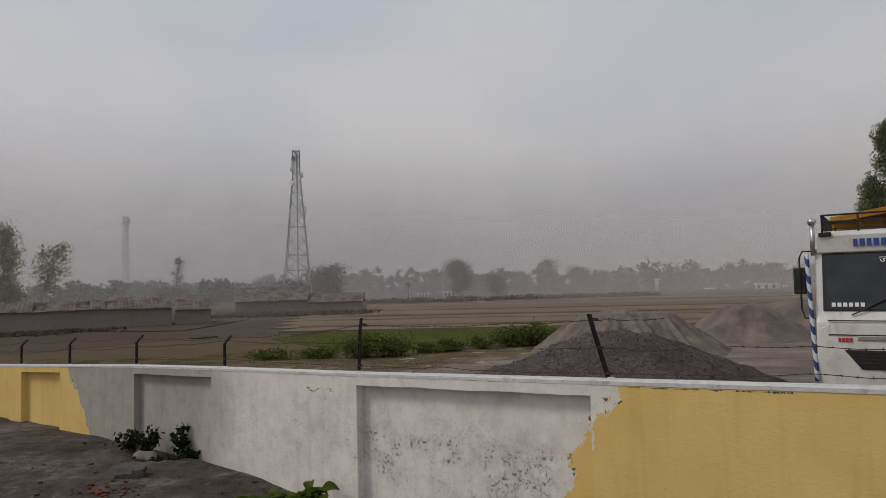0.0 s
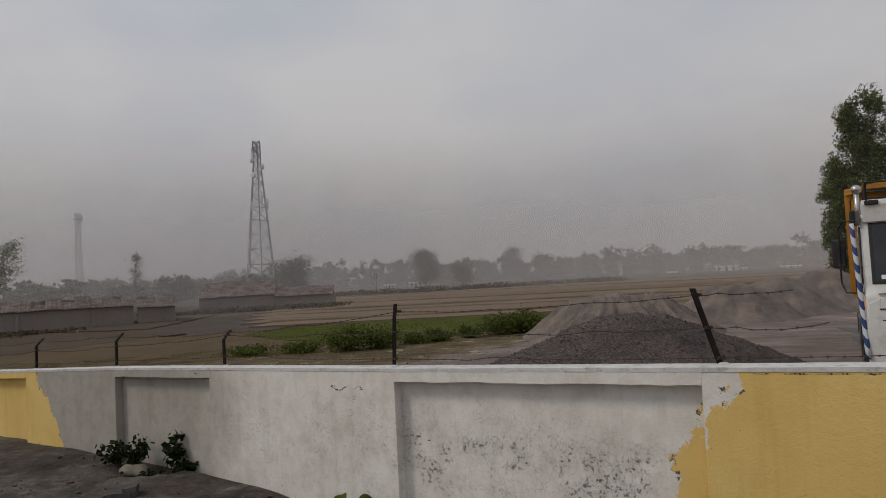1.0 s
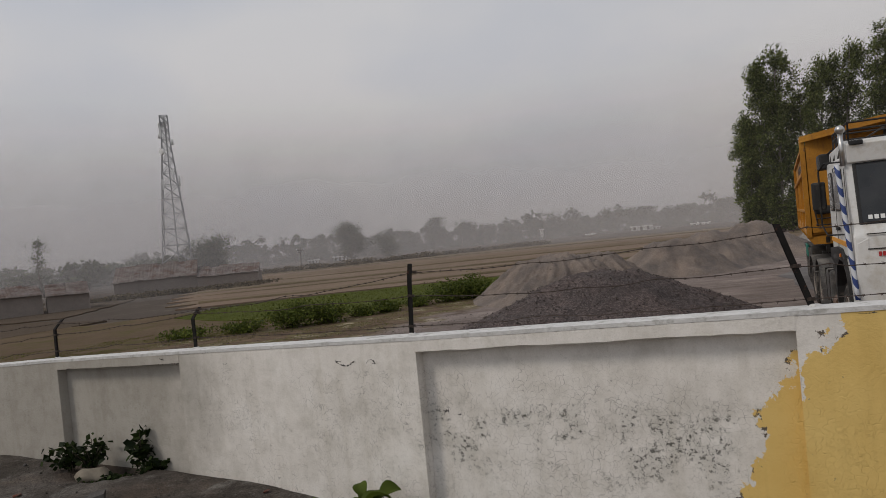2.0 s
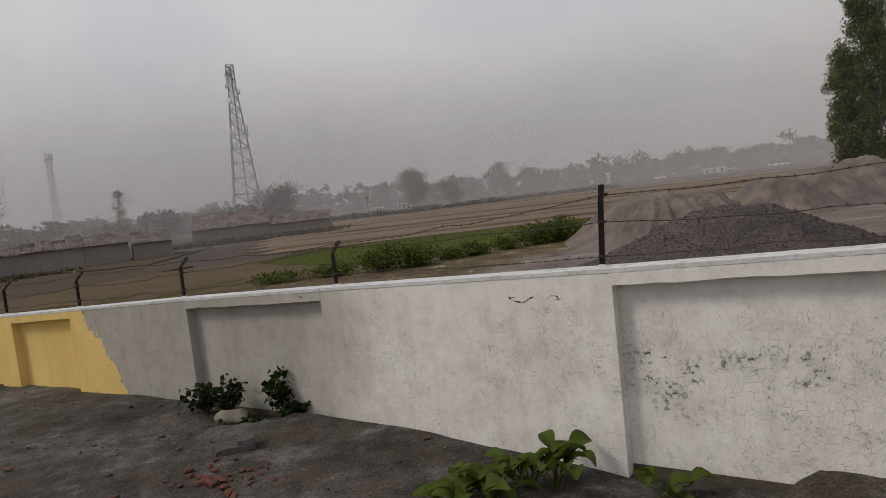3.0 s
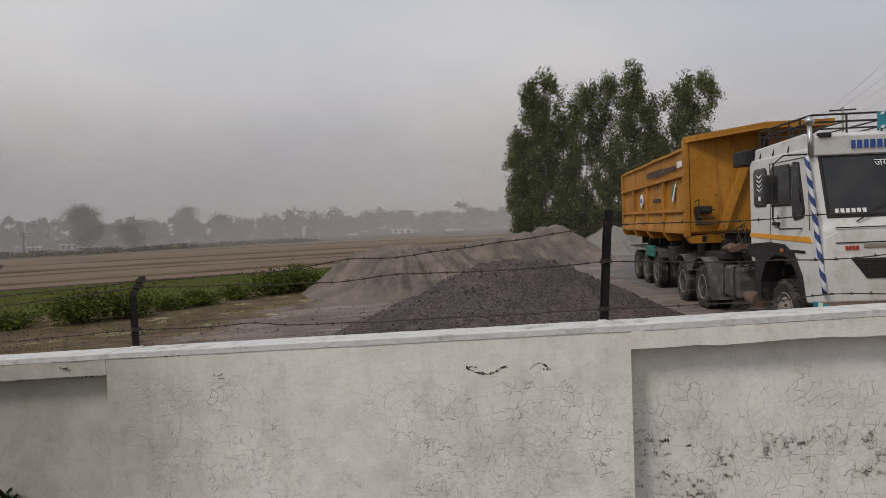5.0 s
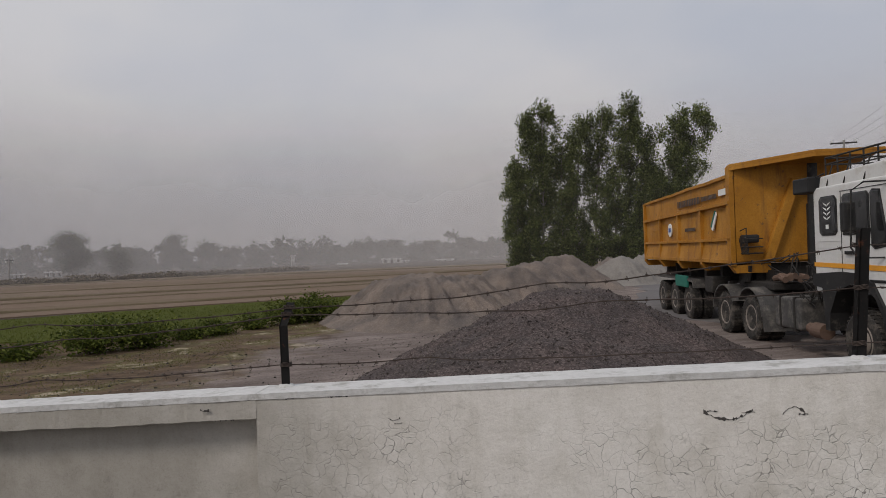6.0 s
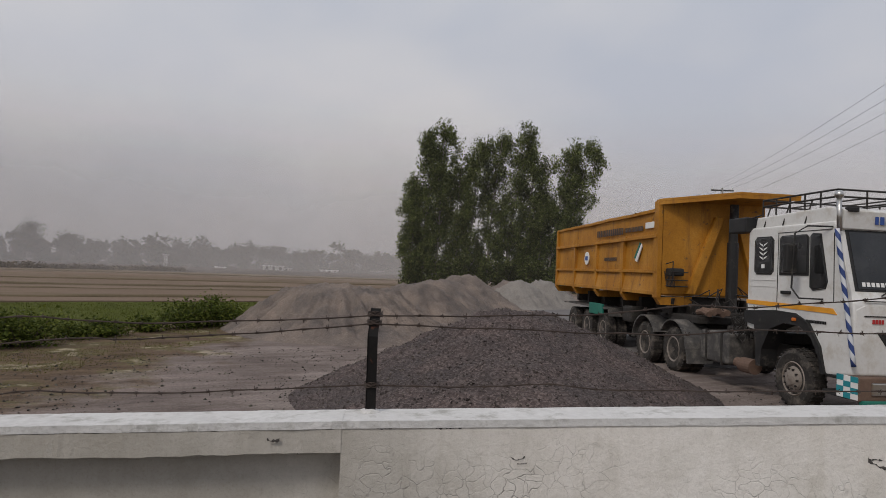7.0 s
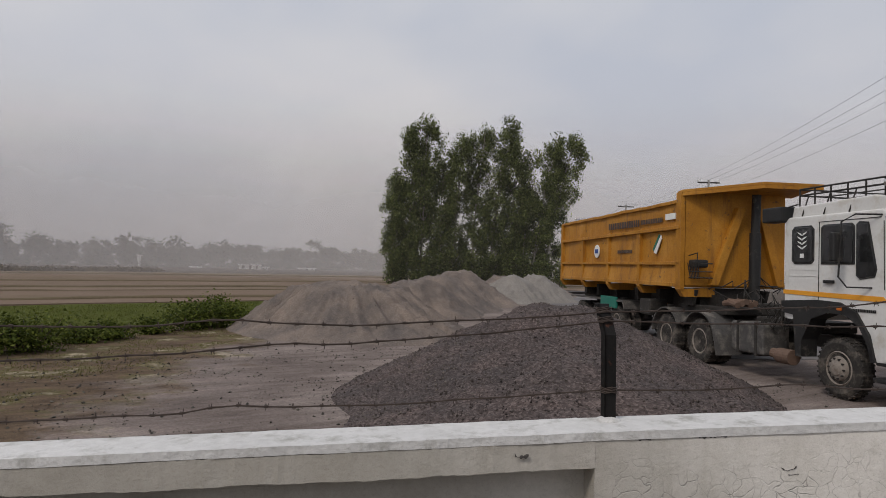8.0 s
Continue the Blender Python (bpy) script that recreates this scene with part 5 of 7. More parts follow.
side_window([(-0.40, 2.40), (-0.40, 3.04), (-0.34, 3.09), (0.26, 3.09), (0.32, 3.04), (0.32, 2.40)])
side_window([(0.40, 2.20), (0.40, 3.04), (0.46, 3.09), (0.64, 3.07), (0.80, 2.30), (0.76, 2.18), (0.48, 2.14)])
# door panel with its joint
bm = bmesh.new()
for a, b in (((-0.50, 1.60), (-0.485, 3.16)), ((0.96, 1.95), (0.945, 3.10))):
    slab_xz(bm, [(a[0], a[1]), (a[0] + 0.012, a[1]), (b[0] + 0.012, b[1]), (b[0], b[1])], 0.012, 0.022)
slab_xz(bm, [(-0.5, 3.155), (0.9, 3.155), (0.9, 3.167), (-0.5, 3.167)], 0.012, 0.022)
tpart("door_joint", bm, M_BLACK)
tpart("door_handle", rbox(-0.34, -0.10, -0.03, 0.02, 2.03, 2.09, 0.012), M_BLACK, label="black door handle")
bm = bmesh.new()
slab_xz(bm, [(-1.42, 1.80), (-1.42, 1.88), (0.95, 1.84), (1.05, 1.74), (0.9, 1.75)], 0.008, 0.03)
tpart("stripe", bm, M_STRIPE, label="orange stripe along the cab side")
for z in (2.15, 2.27):
    bm = bmesh.new()
    box(bm, -1.3, -0.55, 0.012, 0.024, z, z + 0.012)
    tpart("pressed_line", bm, M_CAB)
bars(1, 0.012, 0.32, 0.80, 1.56, 0.05, M_BLACK, cab, 9, along="X")
# black wheel arch and the step
arc = [(1.17 * math.cos(a), 0.60 + 1.12 * math.sin(a)) for a in [math.pi * (0.02 + 0.80 * k / 18) for k in range(19)]]
bm = bmesh.new()
outer = [(0.82, 0.74), (0.70, 1.18), (0.42, 1.55), (0.05, 1.70), (-0.50, 1.72), (-1.43, 1.66), (-1.43, 1.44), (-1.10, 1.40), (-1.02, 0.62), (-0.88, 0.62)]
slab_xz(bm, outer + [(-0.86, 0.95), (-0.62, 1.36), (-0.22, 1.50), (0.20, 1.48), (0.50, 1.30), (0.68, 1.0), (0.74, 0.74)], -0.03, 0.32)
tpart("wheel_arch", bm, M_BLACK, label="black dusty wheel arch")
tpart("indicator", rbox(0.02, 0.12, -0.055, -0.02, 1.56, 1.62, 0.012), M_LAMP, label="amber side lamp")
tpart("step", rbox(0.76, 1.30, 0.0, 0.40, 0.42, 0.50, 0.02), M_BLACK)
tpart("step", rbox(0.80, 1.36, 0.02, 0.34, 0.70, 0.76, 0.02), M_BLACK)
# front: grille, bumper, lamps
bm = bmesh.new()
slab_yz(bm, [(0.42, 1.50), (2.08, 1.50), (1.85, 1.18), (0.66, 1.18)], 1.405, 1.435)
bevel(bm, 0.01)
grille = tpart("grille", bm, M_BLACK, label="black mesh grille")
bm = bmesh.new()
for k in range(5):
    box(bm, 1.435, 1.445, 0.5 + 0.05 * k, 2.0 - 0.05 * k, 1.46 - 0.06 * k, 1.475 - 0.06 * k)
for k in range(18):
    box(bm, 1.435, 1.443, 0.68 + k * 0.067, 0.69 + k * 0.067, 1.2, 1.48)
part("mesh", bm, M_CHASSIS, grille)
bm = bmesh.new()
for z in (1.74, 1.98):
    box(bm, 1.405, 1.42, 0.2, 2.3, z, z + 0.018)
for k in range(4):
    box(bm, 1.40, 1.425, 1.45, 2.2, 1.80 + 0.04 * k, 1.815 + 0.04 * k)
tpart("bonnet_joint", bm, M_CHASSIS)
tpart("trim_strip", rbox(1.40, 1.432, 0.62, 2.28, 1.66, 1.74, 0.012), M_CHROME, label="dull silver strip across the front")
b_ = bmesh.new()
for k in range(4):
    box(b_, 1.418, 1.426, 0.34 + 0.055 * k, 0.38 + 0.055 * k, 1.63, 1.70)
part("lettering", b_, M_RED, cab, "small red writing as plain bars")
bm = bmesh.new()
slab_yz(bm, [(0.06, 1.30), (0.22, 1.36), (0.22, 1.92), (0.06, 1.84)], 1.385, 1.412)
bevel(bm, 0.008)
tpart("corner_panel", bm, M_CAB)
bm = bmesh.new()
bmesh.ops.create_cone(bm, cap_ends=True, segments=24, radius1=0.09, radius2=0.08, depth=0.03, matrix=pose(1.43, 1.25, 1.62, 0, 90, 0))
tpart("badge", bm, M_CHROME)
tpart("bumper", rbox(1.16, 1.56, 0.0, 2.5, 0.42, 0.80, 0.04, 3), M_RUSTPIPE, label="dark brown steel bumper with painted ends")
bm = bmesh.new()
for k in range(3):
    for j in range(4):
        if (k + j) % 2:
            box(bm, 1.1 + 0.15 * k, 1.25 + 0.15 * k, -0.012, 0.002, 0.44 + 0.09 * j, 0.53 + 0.09 * j)
tpart("chequer", bm, M_TEAL, label="teal chequered paint on the bumper end")
tpart("chequer_ground", rbox(1.1, 1.55, -0.008, 0.0, 0.44, 0.80, 0.002, 1), M_WHITE, label="white paint under the chequers")
tpart("bumper_bar", rbox(1.50, 1.62, 0.05, 2.45, 0.36, 0.44, 0.02), M_GREEN, label="green painted bumper bar")
for y in (0.22, 2.02):
    tpart("headlight", rbox(1.54, 1.585, y, y + 0.30, 0.52, 0.72, 0.02), M_CHROME, label="dull headlight")
# blue and white striped poles at the cab corners
for y in (-0.10, 2.60):
    e = new("marker_pole")
    e.parent = truck
    bm = bmesh.new()
    tube(bm, [(1.45 - 0.30 * k / 12, y + (0.0 if y > 1 else 0.10 - 0.10 * k / 12), 0.95 + 2.2 * k / 12) for k in range(13)], 0.038, 12)
    part("striped_sleeve", bm, M_SPIRAL, e, "blue and white spiral striped sleeve", True)
    bm = bmesh.new()
    bmesh.ops.create_uvsphere(bm, u_segments=14, v_segments=10, radius=0.075, matrix=pose(1.06, y + 0.1 * (y < 1), 3.72))
    tube(bm, [(1.08, y + 0.1 * (y < 1), 3.12), (1.06, y + 0.1 * (y < 1), 3.68)], 0.04, 10)
    part("pole_knob", bm, M_CHROME, e, "dull metal knob", True)
# mirrors and their arms
bm = bmesh.new()
tube(bm, [(0.92, 0.02, 3.20), (0.62, -0.22, 3.22), (0.40, -0.30, 3.10), (0.34, -0.30, 2.15), (0.46, -0.24, 1.98), (0.72, 0.02, 1.98)], 0.016, 6)
arm = tpart("mirror_arm", bm, M_BLACK)
part("mirror", rbox(0.24, 0.36, -0.42, -0.20, 2.42, 2.92, 0.04, 3), M_BLACK, arm, "black wing mirror")
bm = bmesh.new()
tube(bm, [(1.0, 2.48, 3.15), (0.9, 2.75, 3.12), (0.9, 2.75, 2.1), (1.0, 2.48, 2.0)], 0.016, 6)
arm = tpart("mirror_arm", bm, M_BLACK)
part("mirror", rbox(0.84, 0.96, 2.66, 2.88, 2.42, 2.92, 0.04, 3), M_BLACK, arm, "black wing mirror")
tpart("roof_lamp", rbox(1.06, 1.16, 0.10, 0.30, 3.44, 3.52, 0.02), M_BLACK)
# roof rack
bm = bmesh.new()
for z in (3.72, 3.84):
    for y in (0.14, 2.36):
        tube(bm, [(-1.15, y, z), (0.85, y, z)], 0.018, 6)
    for x in (-1.15, 0.85):
        tube(bm, [(x, 0.14, z), (x, 2.36, z)], 0.018, 6)
for y in (0.14, 2.36):
    for k in range(6):
        tube(bm, [(-1.15 + 0.4 * k, y, 3.48), (-1.15 + 0.4 * k, y, 3.84)], 0.016, 6)
for k in range(5):
    tube(bm, [(0.85, 0.14 + 0.555 * k, 3.50), (0.85, 0.14 + 0.555 * k, 3.84)], 0.016, 6)
    tube(bm, [(-1.15, 0.14 + 0.555 * k, 3.72), (0.85, 0.14 + 0.555 * k, 3.72)], 0.014, 5)
tube(bm, [(-1.15, 0.10, 3.55), (-1.4, 0.05, 3.50), (-1.45, 0.02, 3.30)], 0.016, 6)
for x in (-0.9, -0.35, 0.25):
    tube(bm, [(x, 0.14, 3.72), (x - 0.06, 0.04, 3.30)], 0.014, 5)
tpart("roof_rack", bm, M_CHASSIS, label="dark rusty steel roof rack")
board = tpart("sign_board", rbox(0.90, 0.97, 1.15, 2.15, 3.56, 3.84, 0.015), M_TEAL, label="teal sign board with blue and white edging")
for k in range(18):
    for z in (3.57, 3.785):
        y0 = 1.16 + k * 0.053
        bm = bmesh.new()
        slab_yz(bm, [(y0, z), (y0 + 0.053, z), (y0 + 0.08, z + 0.045), (y0 + 0.027, z + 0.045)], 0.972, 0.978)
        part("edge_stripe", bm, M_BLUE if k % 2 else M_WHITE, board)
bars(1, 0.972, 1.25, 2.05, 3.67, 0.06, M_RED, board, 5)
# air filter box behind the cab, chassis, tank, exhaust
tpart("air_intake", rbox(-1.95, -1.35, -0.10, 0.22, 3.22, 3.52, 0.03), M_BLACK, label="black air intake box behind the cab")
bm = bmesh.new()
for y in (0.80, 1.62):
    box(bm, -7.4, 1.2, y, y + 0.09, 0.75, 1.0)
for x in (-1.8, -3.2, -4.4, -5.8, -7.2):
    box(bm, x, x + 0.14, 0.80, 1.7, 0.78, 0.96)
tpart("chassis", bm, M_CHASSIS)
tpart("fuel_tank", rbox(-3.08, -1.98, -0.02, 0.62, 0.48, 1.14, 0.07, 3), M_TANK, label="dusty grey fuel tank")
bm = bmesh.new()
for x in (-2.85, -2.25):
    box(bm, x, x + 0.07, -0.032, 0.64, 0.45, 1.155)
tpart("tank_strap", bm, M_CHASSIS)
bm = bmesh.new()
tube(bm, [(-1.62, 0.10, 0.55), (-1.22, 0.10, 0.55)], 0.15, 18)
tube(bm, [(-1.62, 0.10, 0.56), (-1.80, 0.08, 0.58)], 0.10, 12)
tpart("silencer", bm, M_RUSTPIPE, smooth=False, label="rusty brown exhaust silencer")
bm = bmesh.new()
rt = random.Random(8)
for k in range(70):
    p0 = Vector((-1.85 + rt.uniform(-0.35, 0.3), rt.uniform(0.05, 0.9), rt.uniform(0.95, 1.45)))
    tube(bm, [p0, p0 + Vector((rt.uniform(-0.2, 0.2), rt.uniform(-0.1, 0.15), rt.uniform(0.05, 0.28))), p0 + Vector((rt.uniform(-0.3, 0.3), rt.uniform(-0.1, 0.2), rt.uniform(-0.25, 0.3)))], 0.012, 4)
tpart("hoses", bm, M_CHASSIS, label="tangle of hoses and cables")
tpart("tool_box", rbox(-3.2, -1.5, 0.7, 1.8, 1.0, 1.22, 0.03), M_CHASSIS)
wheel(truck, 0, 0.02, deep=False)
wheel(truck, 0, 2.48, deep=False, flip=True)
for x in (-4.35, -5.9):
    wheel(truck, x, 0.0)
    wheel(truck, x, 0.33)
    wheel(truck, x, 2.5, flip=True)
    bm = bmesh.new()
    n_ = 12
    ro, ri = 0.70, 0.665
    angs = [math.pi * (0.02 + 0.80 * k / n_) for k in range(n_ + 1)] if x > -5 else [math.pi * (0.14 + 0.84 * k / n_) for k in range(n_ + 1)]
    prof = [(x + ro * math.cos(a), 0.56 + ro * math.sin(a)) for a in angs] + [(x + ri * math.cos(a), 0.56 + ri * math.sin(a)) for a in reversed(angs)]
    slab_xz(bm, prof, -0.05, 0.64)
    if x > -5:
        slab_xz(bm, [(x + 0.66, 0.60), (x + 0.70, 0.60), (x + 0.76, 0.28), (x + 0.72, 0.28)], -0.03, 0.62)
    tpart("mudguard", bm, M_TANK, label="dusty grey mudguard")
bm = bmesh.new()
box(bm, -5.6, -4.3, 0.6, 1.95, 1.02, 1.16)
tpart("fifth_wheel", bm, M_CHASSIS)

# ---- tipper trailer ----
trailer = thing("tipper_trailer", TRAILER_AT, "worn orange steel tipper trailer with ribbed sides, coupled to the truck", "trailer")
XF, XR = -5.05, -14.5
YN, YFAR = -0.12, 2.80
ZB, ZT, ZPOST = 1.80, 3.97, 4.20


def tz(x):
    return ZT + (x - XF) * 0.0085


bm = bmesh.new()
grid = []
for i in range(61):
    x = XF + (XR - XF) * i / 60
    col_ = []
    for j in range(15):
        z = ZB + (tz(x) + 0.02 * noise.noise(Vector((x * 1.5, 7, 0))) - ZB) * j / 14
        col_.append([bm.verts.new((x, y_ + 0.035 * noise.noise(Vector((x * 0.9, z * 1.3, 2))) + 0.012 * noise.noise(Vector((x * 3, z * 3, 5))), z)) for y_ in (YN + 0.06, YN + 0.12)])
    grid.append(col_)
for i in range(60):
    for j in range(14):
        for k in (0, 1):
            bm.faces.new((grid[i][j][k], grid[i + 1][j][k], grid[i + 1][j + 1][k], grid[i][j + 1][k]))
    for j in (0, 14):
        bm.faces.new((grid[i][j][0], grid[i + 1][j][0], grid[i + 1][j][1], grid[i][j][1]))
side_n = part("side_panel", bm, M_BIN, trailer, "worn orange side with dents and scrapes")
bm = bmesh.new()
slab_xz(bm, [(XF, ZB), (XF, ZT), (XR, tz(XR)), (XR, ZB + 0.02)], YFAR - 0.12, YFAR - 0.06)
part("side_panel", bm, M_BIN, trailer)
bm = bmesh.new()
box(bm, XR, XF, YN + 0.1, YFAR - 0.1, ZB, ZB + 0.1)
part("bed", bm, M_BIN, trailer)
bm = bmesh.new()
box(bm, XR - 0.06, XR, YN, YFAR, ZB, tz(XR))
part("tailgate", bm, M_BIN, trailer)
# upright front wall with a slanting brace, and the canopy over it
bm = bmesh.new()
box(bm, XF, XF + 0.06, YN + 0.1, YFAR - 0.1, ZB + 0.05, ZPOST)
part("front_wall", bm, M_BIN, trailer, "worn orange front wall with dents")
# cab guard: a plate that rises forward from the front posts, its near corner cut away, with a folded lip
bm = bmesh.new()
plan = [(XF - 0.12, YN - 0.02, ZPOST), (XF + 0.10, YN - 0.02, ZPOST + 0.02), (XF + 1.08, 1.45, ZPOST + 0.17), (XF + 1.08, YFAR + 0.2, ZPOST + 0.17), (XF - 0.12, YFAR + 0.2, ZPOST)]
up_, dn_ = [bm.verts.new((x, y, z + 0.03)) for x, y, z in plan], [bm.verts.new((x, y, z - 0.03)) for x, y, z in plan]
bm.faces.new(up_)
bm.faces.new(dn_[::-1])
for i in range(5):
    j = (i + 1) % 5
    bm.faces.new((up_[i], dn_[i], dn_[j], up_[j]))
canopy = part("canopy", bm, M_BIN, trailer, "orange cab guard canopy")
bm = bmesh.new()
for i in (1, 2):
    p, q = Vector(plan[i]), Vector(plan[i + 1])
    inn_ = Vector((-0.03, 0.03, 0)) if i == 1 else Vector((-0.04, 0, 0))
    quad = [p + inn_ * 0.1 + Vector((0, 0, -0.032)), q + inn_ * 0.1 + Vector((0, 0, -0.032)), q + inn_ * 0.1 + Vector((0, 0, -0.12)), p + inn_ * 0.1 + Vector((0, 0, -0.12))]
    f_, g_ = [bm.verts.new(v) for v in quad], [bm.verts.new(v + inn_) for v in quad]
    bm.faces.new(f_)
    bm.faces.new(g_[::-1])
    for k in range(4):
        bm.faces.new((f_[k], g_[k], g_[(k + 1) % 4], f_[(k + 1) % 4]))
part("lip", bm, M_BIN, canopy)
for y0_, y1_ in ((0.68, 1.42), (2.5, 1.95)):
    bm = bmesh.new()
    slab_yz(bm, [(y0_ - 0.1, ZB + 0.06), (y0_ + 0.12, ZB + 0.06), (y1_ + 0.11, ZPOST - 0.35), (y1_ - 0.11, ZPOST - 0.35)], XF + 0.06, XF + 0.22)
    bevel(bm, 0.015)
    part("brace", bm, M_BIN, trailer)
tube_b = bmesh.new()
tube(tube_b, [(XF + 0.35, 1.68, 1.3), (XF + 0.37, 1.68, 3.2)], 0.14, 14)
tube(tube_b, [(XF + 0.37, 1.68, 3.2), (XF + 0.40, 1.68, 4.16)], 0.11, 14)
part("hoist_ram", tube_b, M_BLACK, trailer, "black hydraulic hoist ram")
# ribs, rails and corner posts on the near side
for k in range(5):
    x = XF - 0.06 - (XF - XR - 0.12) * k / 4
    bm = bmesh.new()
    w_ = 0.13 if k == 0 else 0.08
    slab_yz(bm, [(YN - 0.03, ZB - 0.06), (YN - 0.03, (ZPOST if k == 0 else tz(x)) - (0.0 if k in (0, 4) else 0.62)), (YN + 0.08, (ZPOST if k == 0 else tz(x)) - (0.0 if k in (0, 4) else 0.55)), (YN + 0.08, ZB - 0.06)], x - w_, x + w_)
    part("rib", bm, M_BIN, trailer)
    bm = bmesh.new()
    slab_yz(bm, [(YN - 0.03, ZB - 0.06), (YN + 0.10, ZB - 0.24), (0.8, ZB - 0.24), (0.8, ZB)], x - 0.10, x + 0.10)
    part("cross_bearer", bm, M_BIN, trailer)
for zf, dz, pr in ((0.0, 0.10, 0.03), (0.56, 0.08, 0.03), (1.47, 0.09, 0.05)):
    bm = bmesh.new()
    top_ = [(XF, ZB + zf + dz), (XR, ZB + zf + dz + (XR - XF) * 0.0085 * (zf > 1))]
    slab_xz(bm, [(XF, ZB + zf), top_[0], top_[1], (XR, ZB + zf + (XR - XF) * 0.0085 * (zf > 1))], YN - pr, YN + 0.07)
    bevel(bm, 0.012)
    part("rail", bm, M_BIN, trailer)
bm = bmesh.new()
for k in range(24):
    xa, xb = XF + (XR - XF) * k / 24, XF + (XR - XF) * (k + 1) / 24
    da, db = 0.035 * noise.noise(Vector((xa * 1.1, 3, 0))), 0.035 * noise.noise(Vector((xb * 1.1, 3, 0)))
    slab_xz(bm, [(xa, tz(xa) - 0.03 + da), (xa, tz(xa) + 0.05 + da), (xb, tz(xb) + 0.05 + db), (xb, tz(xb) - 0.03 + db)], YN - 0.01, YN + 0.13)
bmesh.ops.remove_doubles(bm, verts=bm.verts, dist=0.0005)
part("top_rail", bm, M_BIN, trailer)
# skirt along the foot, folded outward, lighter with wear
for k in range(4):
    xa = XF - 0.2 - (XF - XR - 0.12) * k / 4
    xb = XF - (XF - XR - 0.12) * (k + 1) / 4
    bm = bmesh.new()
    slab_yz(bm, [(YN - 0.02, ZB + 0.1), (YN + 0.06, ZB + 0.56), (YN + 0.08, ZB + 0.56), (YN + 0.08, ZB + 0.1)], xb + 0.02, xa)
    part("skirt_panel", bm, M_BIN, trailer)
bars(1, YN + 0.018, XF - 4.75, XF - 2.45, ZB + 1.66, 0.20, M_LETTER, side_n, 12, along="X")
bars(1, YN + 0.018, XF - 2.35, XF - 1.05, ZB + 1.70, 0.13, M_LETTER, side_n, 14, along="X")
bars(1, YN + 0.018, XF - 4.0, XF - 3.0, ZB + 0.9, 0.10, M_LETTER, side_n, 15, along="X")
bm = bmesh.new()
box(bm, XF - 0.85, XF - 0.30, YN + 0.005, YN + 0.03, ZB + 1.74, ZB + 1.9)
part("sticker", bm, M_WHITE, side_n, "white sticker on the side")
bm = bmesh.new()
bmesh.ops.create_cone(bm, cap_ends=True, segments=20, radius1=0.22, radius2=0.22, depth=0.03, matrix=pose(XF - 5.75, YN + 0.02, ZB + 1.0, 90, 0, 0))
part("emblem", bm, M_WHITE, side_n, "round white emblem with a blue centre")
bm = bmesh.new()
box(bm, XF - 5.88, XF - 5.62, YN - 0.002, YN + 0.02, ZB + 0.93, ZB + 1.07)
part("emblem", bm, M_BLUE, side_n, "round white emblem with a blue centre")
bm = bmesh.new()
slab_xz(bm, [(XF - 1.50, ZB + 0.90), (XF - 1.10, ZB + 1.35), (XF - 1.05, ZB + 1.25), (XF - 1.35, ZB + 0.85)], YN + 0.005, YN + 0.03)
part("emblem", bm, M_WHITE, side_n, "painted flag in white, green and orange")
bm = bmesh.new()
slab_xz(bm, [(XF - 1.55, ZB + 0.98), (XF - 1.20, ZB + 1.38), (XF - 1.13, ZB + 1.37), (XF - 1.48, ZB + 0.92)], YN + 0.001, YN + 0.026)
part("emblem", bm, M_GREEN, side_n, "painted flag in white, green and orange")
# basket at the front corner
bm = bmesh.new()
for k in range(7):
    tube(bm, [(XF + 0.12 + 0.07 * k, 0.10, 2.02), (XF + 0.06 + 0.085 * k, 0.05, 2.42)], 0.012, 4)
for z in (2.05, 2.2, 2.4):
    tube(bm, [(XF + 0.08, 0.08, z), (XF + 0.62, 0.06, z)], 0.014, 4)
    tube(bm, [(XF + 0.08, 0.40, z), (XF + 0.62, 0.40, z)], 0.014, 4)
    tube(bm, [(XF + 0.62, 0.06, z), (XF + 0.62, 0.40, z)], 0.014, 4)
tube(bm, [(XF + 0.5, 0.06, 2.4), (XF + 0.52, 0.06, 2.66), (XF + 0.1, 0.06, 2.6)], 0.014, 4)
part("basket", bm, M_CHASSIS, trailer, "black wire basket")
part("basket_cover", rbox(XF + 0.08, XF + 0.45, 0.05, 0.4, 2.3, 2.5, 0.06, 3), M_BLACK, trailer)
part("hydraulic_tank", rbox(XF + 0.15, XF + 0.70, 0.9, 2.3, 1.05, 1.45, 0.05), M_CHASSIS, trailer)
part("turntable_plate", rbox(XF - 0.9, XF + 1.3, 0.35, 2.15, 1.20, 1.36, 0.03), M_CHASSIS, trailer)
bm = bmesh.new()
rt = random.Random(18)
for k in range(30):
    p0 = Vector((XF + rt.uniform(0.2, 1.6), rt.uniform(0.1, 2.2), rt.uniform(1.2, 1.9)))
    tube(bm, [p0, p0 + Vector((rt.uniform(-0.2, 0.3), rt.uniform(-0.2, 0.2), rt.uniform(0.0, 0.22))), p0 + Vector((rt.uniform(-0.3, 0.5), rt.uniform(-0.3, 0.3), rt.uniform(-0.25, 0.1)))], 0.014, 4)
part("hoses", bm, M_CHASSIS, trailer, "slack black air hoses")
bm = bmesh.new()
for k in range(5):
    tube(bm, [(XF + 1.0, 0.5 + 0.11 * k, 1.46 + 0.05 * (k % 2)), (XF + 1.25, 0.52 + 0.11 * k, 1.50), (XF + 1.55, 0.5 + 0.11 * k, 1.45 + 0.04 * (k % 3))], 0.075, 8)
